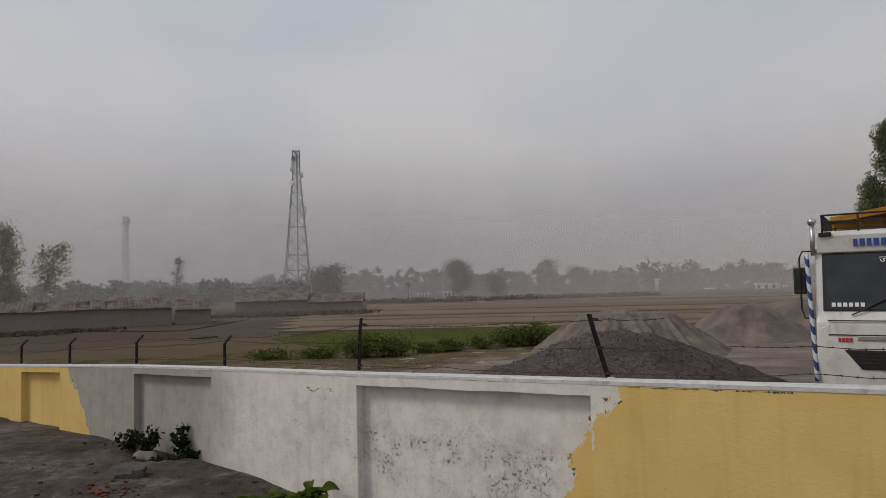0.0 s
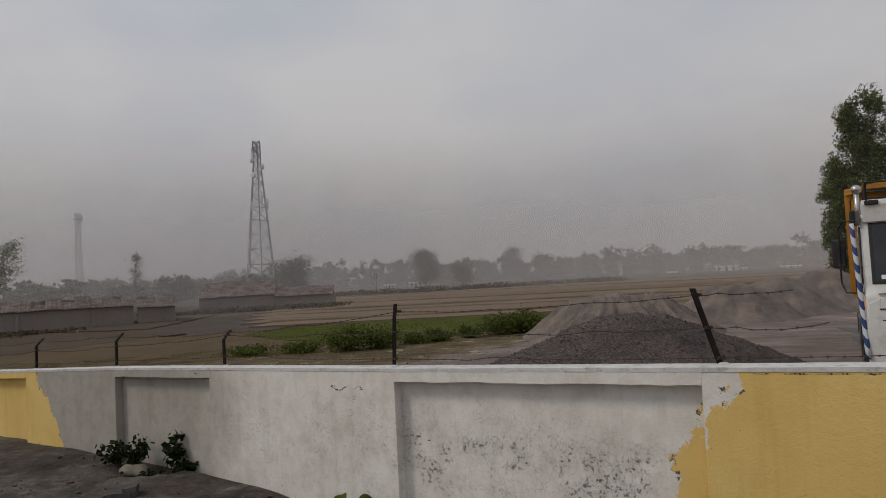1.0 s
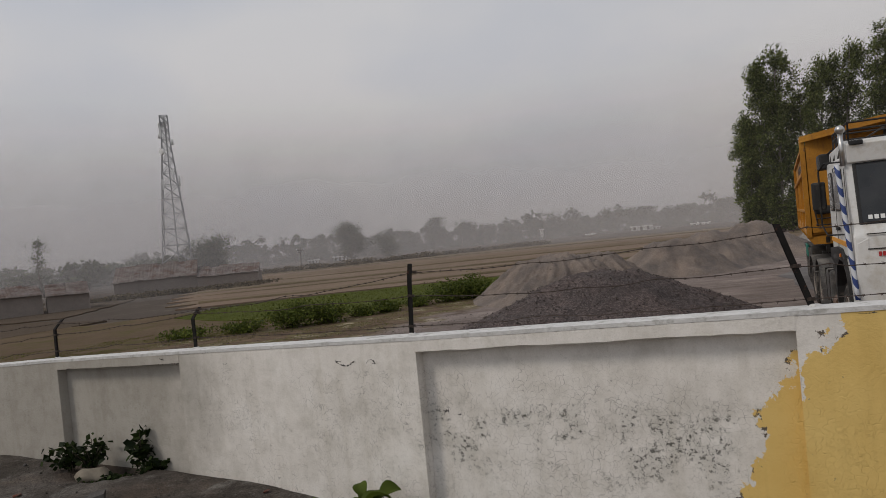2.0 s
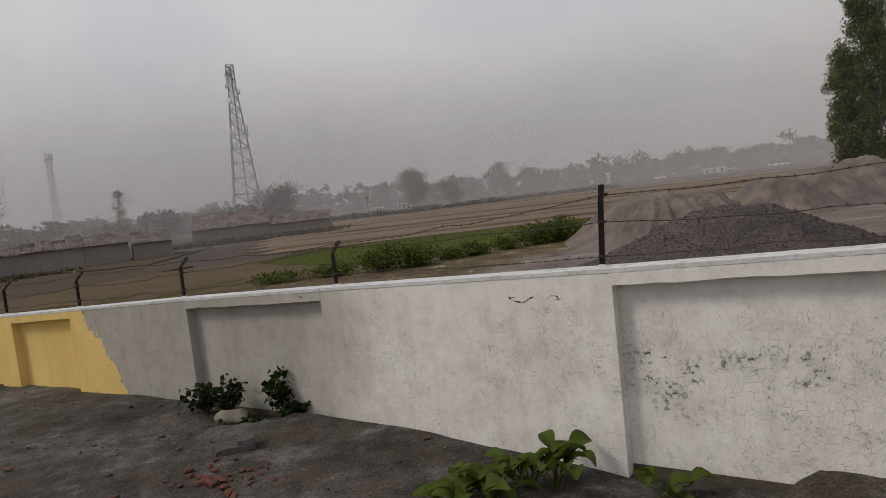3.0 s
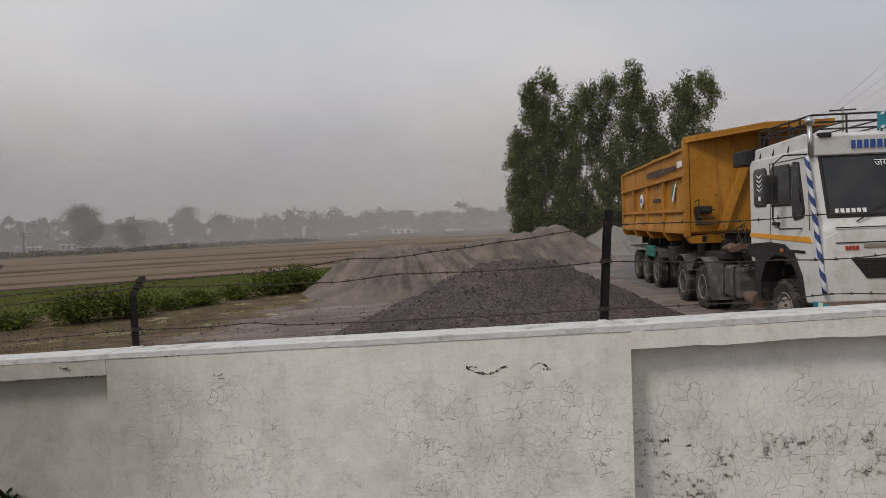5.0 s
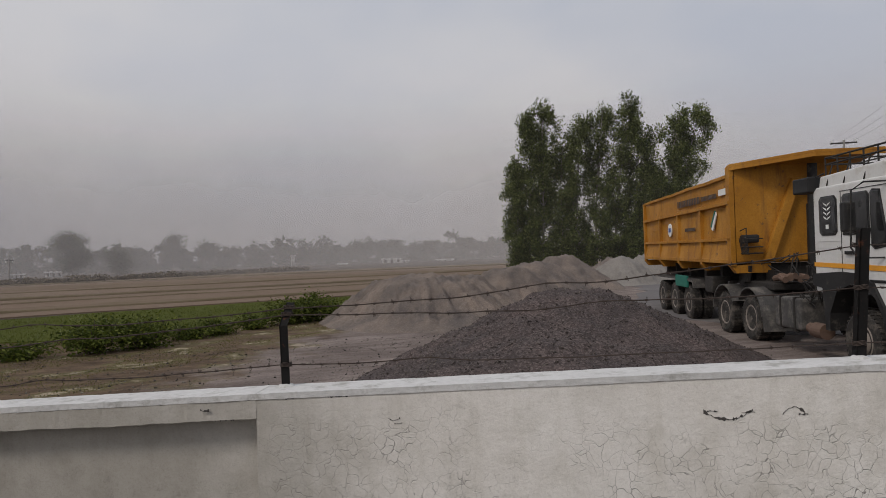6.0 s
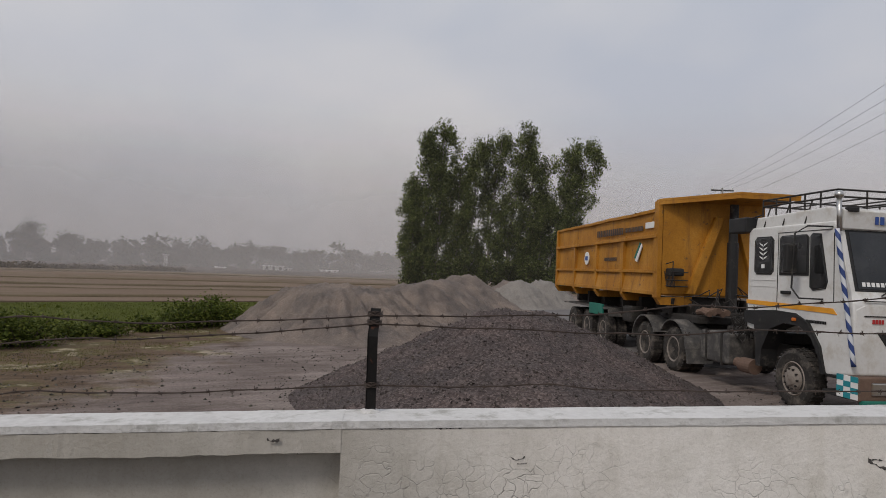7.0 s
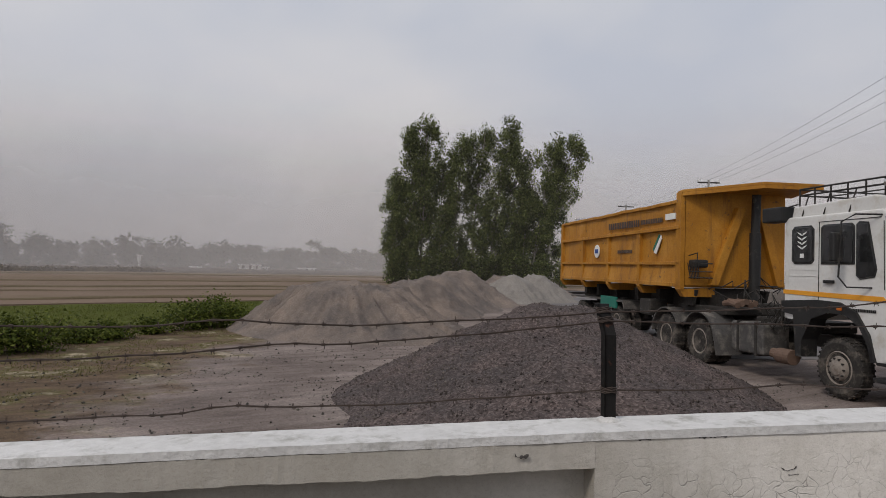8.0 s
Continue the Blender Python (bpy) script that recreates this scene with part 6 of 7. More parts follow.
part("rope_bundle", bm, M_RUSTPIPE, trailer, "brown bundle of rope and sacking")
# running gear
bm = bmesh.new()
for y in (0.72, 1.68):
    box(bm, XR + 0.4, XF + 0.4, y, y + 0.12, 1.20, 1.62)
for x in (-5.6, -7.2, -8.6, -10.2, -11.8, -13.0):
    box(bm, x, x + 0.2, 0.3, 2.2, 1.3, 1.68)
box(bm, XF - 0.45, XF - 0.1, 0.5, 2.1, 1.36, 1.78)
for y in (0.25, 2.2):
    slab_xz(bm, [(XF - 0.5, 1.74), (XF + 0.1, 1.74), (XF - 0.05, 1.34), (XF - 0.35, 1.34)], y, y + 0.08)
part("frame", bm, M_CHASSIS, trailer)
bm = bmesh.new()
for x in (-9.3, -10.9, -12.5):
    for y in (0.75, 1.75):
        box(bm, x - 0.55, x + 0.55, y - 0.05, y + 0.05, 0.72, 0.9)
        box(bm, x - 0.15, x + 0.15, y - 0.1, y + 0.1, 0.6, 1.3)
    tube(bm, [(x, 0.1, 0.53), (x, 2.4, 0.53)], 0.09, 8)
part("suspension", bm, M_CHASSIS, trailer)
part("side_tank", rbox(-7.6, -6.9, -0.02, 0.5, 0.95, 1.4, 0.06, 2), M_CHASSIS, trailer)
for x in (-9.3, -10.9, -12.5):
    wheel(trailer, x, 0.0)
    wheel(trailer, x, 0.33)
    wheel(trailer, x, 2.5, flip=True)
bm = bmesh.new()
slab_xz(bm, [(-13.5, 1.18), (-13.5, 1.22), (-8.7, 1.26), (-8.6, 1.0), (-8.64, 0.99), (-8.75, 1.2)], -0.05, 0.66)
part("mudguard", bm, M_TANK, trailer)
part("tarpaulin_roll", rbox(-10.5, -9.2, -0.07, 0.0, 0.98, 1.34, 0.03), M_GREEN, trailer, "faded green cloth over the mudguard")
part("landing_leg", rbox(-6.35, -6.2, 0.2, 0.35, 0.3, 1.3, 0.02), M_CHASSIS, trailer)


# ---- trees ----
def tree(name, x, y, h, seed, label, spread=1.8, low=0.2, count=7000, leaf=0.32, bark=None, leafm=None, group="", lean=(0, 0), base_z=0.0, limbs=26, droop=0.7, clump=0.55):
    """A tapered trunk with limbs that carry clumps of small leaves."""
    rg = np.random.default_rng(seed)
    t_ = thing(name, pose(x, y, base_z), label, "tree", group)
    bm = bmesh.new()
    n = 9
    axis = []
    for i in range(n + 1):
        f = i / n
        axis.append(Vector((lean[0] * f * f + 0.25 * math.sin(f * 5 + seed), lean[1] * f * f + 0.2 * math.cos(f * 4 + seed), h * 0.97 * f)))
    axis = [v - Vector((axis[0].x, axis[0].y, 0)) for v in axis]
    axis[0].z = -0.2
    tube(bm, axis, 0.009 * h + 0.04, 9, 0.03)
    centres, weights = [], []
    for k in range(limbs):
        f = low + (0.97 - low) * (k + rg.uniform(0, 0.8)) / limbs
        i = min(n - 1, int(f * n))
        p = axis[i].lerp(axis[i + 1], f * n - i)
        a = rg.uniform(0, 6.283)
        shape = math.sin(math.pi * min(1, 0.18 + 0.80 * (f - low) / (1 - low))) ** 0.6
        ln = spread * shape * rg.uniform(0.45, 1.15)
        rise = rg.uniform(0.3, 0.9) * ln
        q = p + Vector((math.cos(a) * ln, math.sin(a) * ln, rise))
        m_ = p.lerp(q, 0.5) + Vector((0, 0, -0.1 * ln))
        tube(bm, [p, m_, q], 0.0035 * h * (1.1 - f) + 0.018, 5, 0.008)
        for s in range(4):
            u = 0.35 + 0.65 * s / 3
            c = p.lerp(q, u)
            centres.append((c.x, c.y, c.z))
            weights.append(rg.uniform(0.4, 1.3))
    centres.append((axis[-1].x, axis[-1].y, h * 0.96))
    weights.append(1.0)
    part("trunk", bm, bark or M_BARK, t_, smooth=True)
    c = np.array(centres)
    w = np.array(weights)
    idx = rg.choice(len(c), size=count, p=w / w.sum())
    off = rg.normal(size=(count, 3)) * (clump, clump, clump * 0.8) * (0.6 + 0.7 * rg.uniform(size=(count, 1)))
    v = leaves(rg, c[idx] + off, leaf, droop)
    v[:, 2] = np.maximum(v[:, 2], 0.05)
    cr_ = new("crown", leaf_mesh("crown", v, leafm or M_EUC))
    cr_.parent = t_
    return t_


def plume_tree(x, y, h, seed, spread, lean, label, low=0.1, sprays=54, count=12000, leaf=0.32):
    """A tall eucalyptus: a pale stem, steep limbs and hanging sprays of narrow leaves with gaps between them."""
    rg = np.random.default_rng(seed)
    t_ = thing("eucalyptus_tree", pose(x, y, 0), label, "tree", "eucalyptus row")
    n = 12
    ph = rg.uniform(0, 6)
    axis = []
    for i in range(n + 1):
        f = i / n
        axis.append(Vector((0.89 * lean * f ** 1.5 + 0.22 * math.sin(f * 5 + ph) * f, -0.45 * lean * f ** 1.5 + 0.2 * math.cos(f * 4 + ph) * f, h * 0.95 * f)))
    axis[0].z = -0.2
    bm = bmesh.new()
    tube(bm, axis, 0.007 * h + 0.03, 9, 0.025)
    cs, sg = [], []
    for k in range(sprays):
        f = low + (0.99 - low) * (k + rg.uniform(0, 0.9)) / sprays
        i = min(n - 1, int(f * n))
        p = axis[i].lerp(axis[i + 1], f * n - i)
        g = (f - low) / (1 - low)
        wide = 0.93 * spread * (0.62 + 0.38 * math.sin(min(1, g / 0.7) * 1.57)) * (1 if g < 0.8 else math.sqrt(max(0.05, 1 - ((g - 0.8) / 0.21) ** 2)))
        a = rg.uniform(0, 6.283)
        ln = wide * (0.25 + 0.8 * math.sqrt(rg.uniform()))
        q = p + Vector((math.cos(a) * ln + 0.25 * lean * g * 0.5, math.sin(a) * ln, rg.uniform(0.1, 0.6) * ln))
        root = axis[max(0, i - 1)].lerp(axis[i], 0.5)
        tube(bm, [root, root.lerp(q, 0.55) + Vector((0, 0, 0.15 * ln)), q], 0.022 + 0.03 * (1 - f), 5, 0.008)
        big = rg.uniform(0.75, 1.3)
        for j in range(3):
            cs.append((q.x + rg.normal() * 0.3, q.y + rg.normal() * 0.3, q.z - j * 0.42 * big))
            sg.append((0.28 * big, 0.28 * big, 0.36 * big))
    cs.append((axis[-1].x, axis[-1].y, h * 0.955))
    sg.append((0.4, 0.4, 0.45))
    part("trunk", bm, M_BARK, t_, smooth=True)
    cs, sg = np.array(cs), np.array(sg)
    idx = rg.integers(0, len(cs), count)
    v = leaves(rg, cs[idx] + np.clip(rg.normal(size=(count, 3)), -1.5, 1.5) * sg[idx] * 1.1, leaf, 0.9, 0.36)
    v[:, 2] = np.maximum(v[:, 2], 0.05)
    crown = new("crown", leaf_mesh("crown", v, M_EUC))
    crown.parent = t_


EUC = [(29.2, 73.2, 12.8, 1.2, 0.2), (30.4, 72.6, 18.2, 1.6, 0.4), (31.7, 71.9, 19.4, 1.8, 0.6), (33.6, 71.0, 14.6, 1.7, 0.4), (35.0, 70.3, 17.6, 1.8, 0.8), (36.9, 69.3, 18.4, 1.8, 1.1),
       (38.7, 68.3, 19.5, 1.8, 1.7), (40.7, 67.3, 17.0, 1.5, 0.7), (42.0, 66.7, 12.0, 1.3, 0.6), (43.0, 66.1, 17.8, 2.0, 2.6), (44.3, 65.5, 18.0, 2.1, 3.2)]
for i, (x, y, h, sp, ln) in enumerate(EUC):
    plume_tree(x, y, h, 100 + i, sp, ln, "tall leaning dark green eucalyptus with hanging leaves" if ln > 2 else "tall slender dark green eucalyptus with a pale trunk")


def shrub(x, y, h, w, seed, label="leafy green shrub on the field edge", n=900, leaf=0.13, m=None, bz=0.0, group="field shrubs", name="shrub", cat="shrub"):
    rg = np.random.default_rng(seed)
    t_ = thing(name, pose(x, y, bz), label, cat, group)
    bm = bmesh.new()
    cs = []
    for k in range(11):
        a, r = rg.uniform(0, 6.283), rg.uniform(0.2, 1.0)
        q = Vector((math.cos(a) * w * 0.5 * r, math.sin(a) * w * 0.5 * r, h * rg.uniform(0.45, 0.95) * (1.1 - 0.4 * r)))
        tube(bm, [(q.x * 0.15, q.y * 0.15, -0.05), q * 0.6, q], 0.018, 4, 0.006)
        for s in range(4):
            cs.append(tuple(q * (0.35 + 0.2 * s)))
    part("stem", bm, M_TWIG, t_)
    c = np.array(cs)[rg.integers(0, len(cs), n)] + rg.normal(size=(n, 3)) * (w * 0.12, w * 0.12, h * 0.11)
    c[:, 2] = np.maximum(c[:, 2], 0.04)
    f_ = new("foliage", leaf_mesh("foliage", leaves(rg, c, leaf, 0.0, 0.55), m or M_SHRUB))
    f_.parent = t_
    return t_


rs = random.Random(21)
SHR = [(-10.3, 24.4, 0.7, 1.3), (-8.4, 24.6, 0.75, 1.2), (-6.7, 24.9, 1.3, 1.6), (-5.5, 25.2, 1.45, 1.6), (-4.4, 26.6, 0.7, 1.0), (-3.7, 27.2, 0.8, 1.0), (-2.6, 28.2, 0.75, 0.9), (-1.3, 29.2, 1.3, 1.5), (-0.3, 29.9, 1.45, 1.5), (0.7, 30.6, 0.7, 0.9), (2.2, 31.8, 0.6, 0.9)]
for i, (x, y, h, w) in enumerate(SHR):
    shrub(x, y, h * 0.74, w * 1.35, 300 + i, n=2200 if h > 1 else 1200, leaf=0.10)
for i in range(22):
    f = i / 21
    shrub(29.4 + 16 * f + rs.uniform(-0.6, 0.6), 72.6 - 8.4 * f + rs.uniform(-0.8, 0.8), rs.uniform(2.0, 5.0), rs.uniform(1.6, 2.6), 330 + i, "dense undergrowth beneath the eucalyptus trees", 900, 0.28, M_EUC, group="tree undergrowth")


def grass(name, n, region, h, m, seed, label, wdt=0.012):
    rg = np.random.default_rng(seed)
    pts = []
    while len(pts) < n:
        x, y = rg.uniform(region[0], region[1]), rg.uniform(region[2], region[3])
        if region[4](x, y):
            pts.append((x, y))
    p = np.array(pts)
    a = rg.uniform(0, 6.283, n)
    hh = h * rg.uniform(0.5, 1.4, n)
    dx, dy = np.cos(a) * wdt, np.sin(a) * wdt
    lx, ly = rg.normal(size=n) * hh * 0.4, rg.normal(size=n) * hh * 0.4
    z0 = np.full(n, 0.0)
    v = np.stack([np.stack([p[:, 0] - dx, p[:, 1] - dy, z0], 1), np.stack([p[:, 0] + dx, p[:, 1] + dy, z0], 1), np.stack([p[:, 0] + lx, p[:, 1] + ly, z0 + hh], 1)], 1).reshape(-1, 3)
    f = np.arange(n * 3).reshape(-1, 3)
    tagged(new(name, raw_mesh(name, v.tolist(), f.tolist(), m)), label, "grass", kind="stuff")


def in_crop(x, y):
    return y - 0.55 * x > 32.2 and y - 0.2 * x < 41.6 and y + 0.95 * x > 19.2 and -15 < x < 5 + 0.1 * y - 4


def in_verge(x, y):
    return y - 0.55 * x < 33.5 and y - 1.15 * x > 26.5 + 2.0 * noise.noise(Vector((x * 0.4, y * 0.4, 0))) and noise.noise(Vector((x * 0.7, y * 0.7, 4))) > -0.1


grass("crop_blades", 26000, (-20, 6, 20, 44, in_crop), 0.09, M_BLADE, 51, "young green crop blades", 0.014)
M_DRY = leaf_mat("verge_grass_blades", (0.09, 0.10, 0.024), (0.14, 0.13, 0.04), (0.20, 0.165, 0.075))
grass("verge_grass", 42000, (-20, 6, 19, 38, in_verge), 0.04, M_DRY, 52, "dry tufted verge grass", 0.014)


# ---- sheds, masts and far things ----
def shed(name, a, b, depth, eave, ridge, label, base=-0.2, rows=1, seed=0, light=0.0):
    """A long low shed: block wall and a roof of corrugated sheets."""
    a, b = Vector((*a, 0)), Vector((*b, 0))
    d = (b - a).normalized()
    back = Vector((-d.y, d.x, 0))
    if back.dot(Vector((0, 16, 0)) - a) > 0:
        back = -back
    L = (b - a).length
    m_ = Matrix(((d.x, back.x, 0, a.x), (d.y, back.y, 0, a.y), (0, 0, 1, 0), (0, 0, 0, 1)))
    t_ = thing(name, m_, label, "shed")
    bm = bmesh.new()
    box(bm, 0, L, 0, depth, base, eave)
    part("wall", bm, M_SHED, t_)
    bm = bmesh.new()
    for x in range(2, int(L) - 1, 5):
        box(bm, x, x + 0.25, -0.12, 0.0, base, eave - 0.05)
    part("pilasters", bm, M_SHED, t_)
    rg = random.Random(seed)
    n = int(L / 0.95)
    for k in range(n):
        x0, x1 = L * k / n - 0.05, L * (k + 1) / n + 0.05
        bm = bmesh.new()
        cor = 8
        dz = rg.uniform(-0.03, 0.05)
        za, zb = eave + 0.04 + dz, ridge + rg.uniform(-0.08, 0.10)
        if rg.random() < light:
            zb -= rg.uniform(0.1, 0.35)
        rows_ = []
        for i in range(cor + 1):
            u = i / cor
            w = 0.035 * (i % 2)
            rows_.append([bm.verts.new((x0 + (x1 - x0) * u, -0.35 + (depth / 2 + 0.35) * s, za + (zb - za) * s + w)) for s in (0, 1)])
        for q, s in zip(rows_, rows_[1:]):
            bm.faces.new((q[0], s[0], s[1], q[1]))
        bmesh.ops.solidify(bm, geom=bm.faces[:], thickness=0.02)
        ob = part("roof_sheet", bm, M_TIN, t_)
    bm = bmesh.new()
    slab_xz(bm, [(0, ridge - 0.1), (L, ridge - 0.1), (L, eave), (0, eave)], depth / 2, depth / 2 + 0.1)
    box(bm, 0, L, depth / 2, depth, eave, eave + 0.1)
    part("roof_back", bm, M_TIN, t_)
    return t_


shed("shed", (-36.3, 66.0), (-28.9, 68.6), 5, 1.4, 3.0, "block shed with patchy rusty corrugated roof sheets", seed=4, base=-0.4, light=0.2)
shed("shed", (-28.8, 68.4), (-22.9, 69.9), 5, 1.15, 2.15, "lower block shed with a dull rusty sheet roof", seed=6, base=-0.4)
shed("shed", (-43.5, 39.2), (-32.1, 48.9), 5, 1.42, 2.25, "low long shed with patchy pale sheet roof", seed=5, light=0.5, base=-0.3)
shed("shed", (-31.9, 49.1), (-29.6, 50.7), 5, 1.2, 2.2, "broken end of a shed with bent roof sheets", seed=9, light=1.0, base=-0.3)


def lattice_mast(name, x, y, base_z, h, wb, wt, bays, label, ants, seed, r=0.07):
    t_ = thing(name, pose(x, y, base_z, 0, 0, 20), label, "mast")
    legs = [(-1, -1), (1, -1), (1, 1), (-1, 1)]

    def corner(k, f):
        w = wb + (wt - wb) * min(1, f / 0.86)
        return Vector((legs[k][0] * w / 2, legs[k][1] * w / 2, h * f))
    for k in range(4):
        bm = bmesh.new()
        tube(bm, [corner(k, 0), corner(k, 0.86), corner(k, 1)], r * 1.0, 6, r * 0.9)
        part("leg", bm, M_GALV, t_)
    bm = bmesh.new()
    f0, fs = 0, [0]
    for b in range(bays):
        f0 += (1.5 - b / bays)
        fs.append(f0)
    fs = [f / fs[-1] for f in fs]
    for f, g in zip(fs, fs[1:]):
        for k in range(4):
            j = (k + 1) % 4
            tube(bm, [corner(k, f), corner(j, g)], r * 0.85, 4)
            tube(bm, [corner(j, f), corner(k, g)], r * 0.85, 4)
            tube(bm, [corner(k, g), corner(j, g)], r * 0.85, 4)
    part("bracing", bm, M_GALV, t_)
    rg = random.Random(seed)
    bm = bmesh.new()
    tube(bm, [(0.1, 0.1, 0), (0.1, 0.1, h * 0.98)], r * 1.6, 6)
    part("cable_run", bm, M_GALV, t_)
    for f in ants:
        a = rg.uniform(0, 6.28)
        w = (wb + (wt - wb) * min(1, f / 0.86)) / 2 + 0.35
        c = Vector((math.cos(a) * w, math.sin(a) * w, h * f))
        if rg.random() < 0.6:
            part("panel_antenna", rbox(c.x - 0.16, c.x + 0.16, c.y - 0.1, c.y + 0.1, c.z - 0.9, c.z + 0.9, 0.03), M_WHITE, t_)
        else:
            bm = bmesh.new()
            bmesh.ops.create_cone(bm, cap_ends=True, segments=18, radius1=0.55, radius2=0.45, depth=0.35, matrix=Matrix.Translation(c) @ Matrix.Rotation(a, 4, "Z") @ Matrix.Rotation(1.57, 4, "Y"))
            part("dish_antenna", bm, M_WHITE, t_)
    return t_


lattice_mast("telecom_mast", -51.0, 112.8, 0.0, 28.2, 5.1, 1.25, 13, "grey steel lattice telecom mast with antennas", (0.93, 0.95, 0.90, 0.84, 0.97, 0.60, 0.64, 0.58, 0.78, 0.88), 3, 0.07)
lattice_mast("telecom_mast", -115.8, 148.6, 0.0, 22.5, 1.5, 1.1, 16, "slim distant lattice telecom mast", (0.93, 0.95, 0.97, 0.94), 5, 0.035)


def pole(name, x, y, h, arms, label, base=0.0, r=0.11, turn=0.0, m=None):
    t_ = thing(name, pose(x, y, base, 0, 0, turn), label, "pole", "utility poles")
    bm = bmesh.new()
    tube(bm, [(0, 0, -0.3), (0, 0, h)], r, 8, r * 0.7)
    part("pole", bm, m or M_CEMPOLE, t_)
    for z, w in arms:
        bm = bmesh.new()
        box(bm, -w / 2, w / 2, -0.05, 0.05, z - 0.05, z + 0.05)
        part("cross_arm", bm, M_CHASSIS, t_)
        for k in (-0.45, 0, 0.45):
            bm = bmesh.new()
            tube(bm, [(k * w, 0, z + 0.05), (k * w, 0, z + 0.22)], 0.05, 8)
            part("insulator", bm, M_WHITE, t_)
    return t_


pole("lamp_pole", -27.1, 102.6, 4.0, ((3.7, 1.1), (3.4, 0.8)), "thin grey pole with a cross head in the field", base=-0.6, r=0.13)
PL = [(8.7, 6.6), (38.7, 40.1), (49.6, 58.4), (60.5, 76.7), (71.4, 95)]
for i, (x, y) in enumerate(PL):
    pole("utility_pole", x, y, 9.3, ((9.1, 1.7),) if i else ((9.1, 1.7),), "cement utility pole with a steel cross arm by the road", turn=-31)
for k, (o, z) in enumerate(((-0.76, 9.3), (0.0, 9.3), (0.76, 9.3), (0.0, 8.2))):
    bm = bmesh.new()
    for (x0, y0), (x1, y1) in zip(PL, PL[1:]):
        p, q = Vector((x0 + o * 0.857, y0 - o * 0.515, z)), Vector((x1 + o * 0.857, y1 - o * 0.515, z))
        tube(bm, [p.lerp(q, s / 10) - Vector((0, 0, 0.5 * 4 * (s / 10) * (1 - s / 10))) for s in range(11)], 0.006, 4)
    tagged(part("overhead_wire", bm, M_CHASSIS), "black overhead power wire between poles", "wire", "overhead wires")

# trees and houses far off
tree("broadleaf_tree", -26.0, 137.0, 7.6, 401, "dense rounded dark tree in the haze", 3.0, 0.22, 5000, 0.5, M_TWIG, M_FARLEAF, "field trees", base_z=-0.6, limbs=30, droop=0.1, clump=0.7)
tree("broadleaf_tree", -19.8, 148.2, 4.8, 402, "low rounded tree in the haze", 2.4, 0.2, 3000, 0.5, M_TWIG, M_FARLEAF, "field trees", base_z=-0.6, limbs=22, droop=0.1, clump=0.7)
tree("broadleaf_tree", -48.0, 120.5, 5.4, 403, "broad tree beside the mast", 4.2, 0.3, 4000, 0.5, M_TWIG, M_FARLEAF, "field trees", limbs=26, droop=0.1, clump=0.8)
tree("bare_tree", -60.0, 90.4, 8.2, 404, "thin half-bare tree with a few leafy tips", 1.0, 0.45, 420, 0.35, M_TWIG, M_FARLEAF, "field trees", limbs=12, clump=0.35)
tree("eucalyptus_tree", -48.6, 52.6, 7.5, 405, "lone leaning tree with open crown", 1.5, 0.42, 1900, 0.24, M_BARK, M_EUC, "left grove", lean=(1.2, 0.4), limbs=18, clump=0.45)
rl = random.Random(77)
for i in range(9):
    f = i / 8
    tree("eucalyptus_tree", -63 + 10.8 * f + rl.uniform(-0.6, 0.6), 43.2 + 8.2 * f + rl.uniform(-1.5, 1.5), (10.0, 12.5, 9.5, 11.0, 11.8, 9.2, 12.0, 8.4, 9.6)[i], 420 + i, "slender grey-green eucalyptus in a dense grove", 1.15, 0.12, 6500, 0.24, M_BARK, M_EUC, "eucalyptus grove", limbs=24, clump=0.55)
for i in range(12):
    f = i / 11
    shrub(-66 + 14 * f, 42 + 9.5 * f + rl.uniform(-1, 1), rl.uniform(1.5, 3.0), rl.uniform(2.5, 4), 450 + i, "dusty scrub below the grove", 700, 0.35, M_EUC, group="grove scrub")


def far_wood(name, label, spots, seed, leaf=0.9, per=420, m=None):
    """A belt of many distant trees, too far to count: stems and crowns of small clumps."""
    rg = np.random.default_rng(seed)
    bm = bmesh.new()
    allv = []
    for (x, y, h, w) in spots:
        tube(bm, [(x, y, -2.5), (x + rg.normal() * 0.2, y, h * 0.8)], 0.02 * h + 0.05, 5, 0.03)
        nc = 9
        cs = np.stack([rg.normal(size=nc) * w * 0.33 + x, rg.normal(size=nc) * w * 0.33 + y, h * rg.uniform(0.02, 0.92, nc)], 1)
        cs[0] = (x, y, h * 0.9)
        c = cs[rg.integers(0, nc, per)] + rg.normal(size=(per, 3)) * (w * 0.17, w * 0.17, h * 0.075)
        allv.append(leaves(rg, c, leaf, 0.2, 0.6))
    ob = tagged(new(name, leaf_mesh(name, np.concatenate(allv), m or M_FARLEAF)), label, "trees", kind="stuff")
    st = part("stems", bm, M_TWIG, ob)
    return ob


spots = []
for i in range(150):
    ang = -28 + 70 * i / 149 + rl.uniform(-0.3, 0.3)
    R = rl.uniform(185, 215)
    x, y = R * math.sin(radians(ang)), 4 + R * math.cos(radians(ang))
    h = rl.choice((4.6, 5.0, 5.6, 6.0, 6.6, 7.2)) * rl.uniform(0.75, 1.1) + 0.4
    spots.append((x, y, h, rl.uniform(2.2, 4.8)))
far_wood("far_wood", "hazy belt of distant mixed trees along the horizon", spots, 9)
tree("tall_tree", -11.5, 194.4, 10.2, 430, "tall pale tree above the distant belt", 2.6, 0.45, 1500, 0.7, M_BARK, M_FARLEAF, "distant tall trees", limbs=16, clump=0.8, base_z=-1.5)
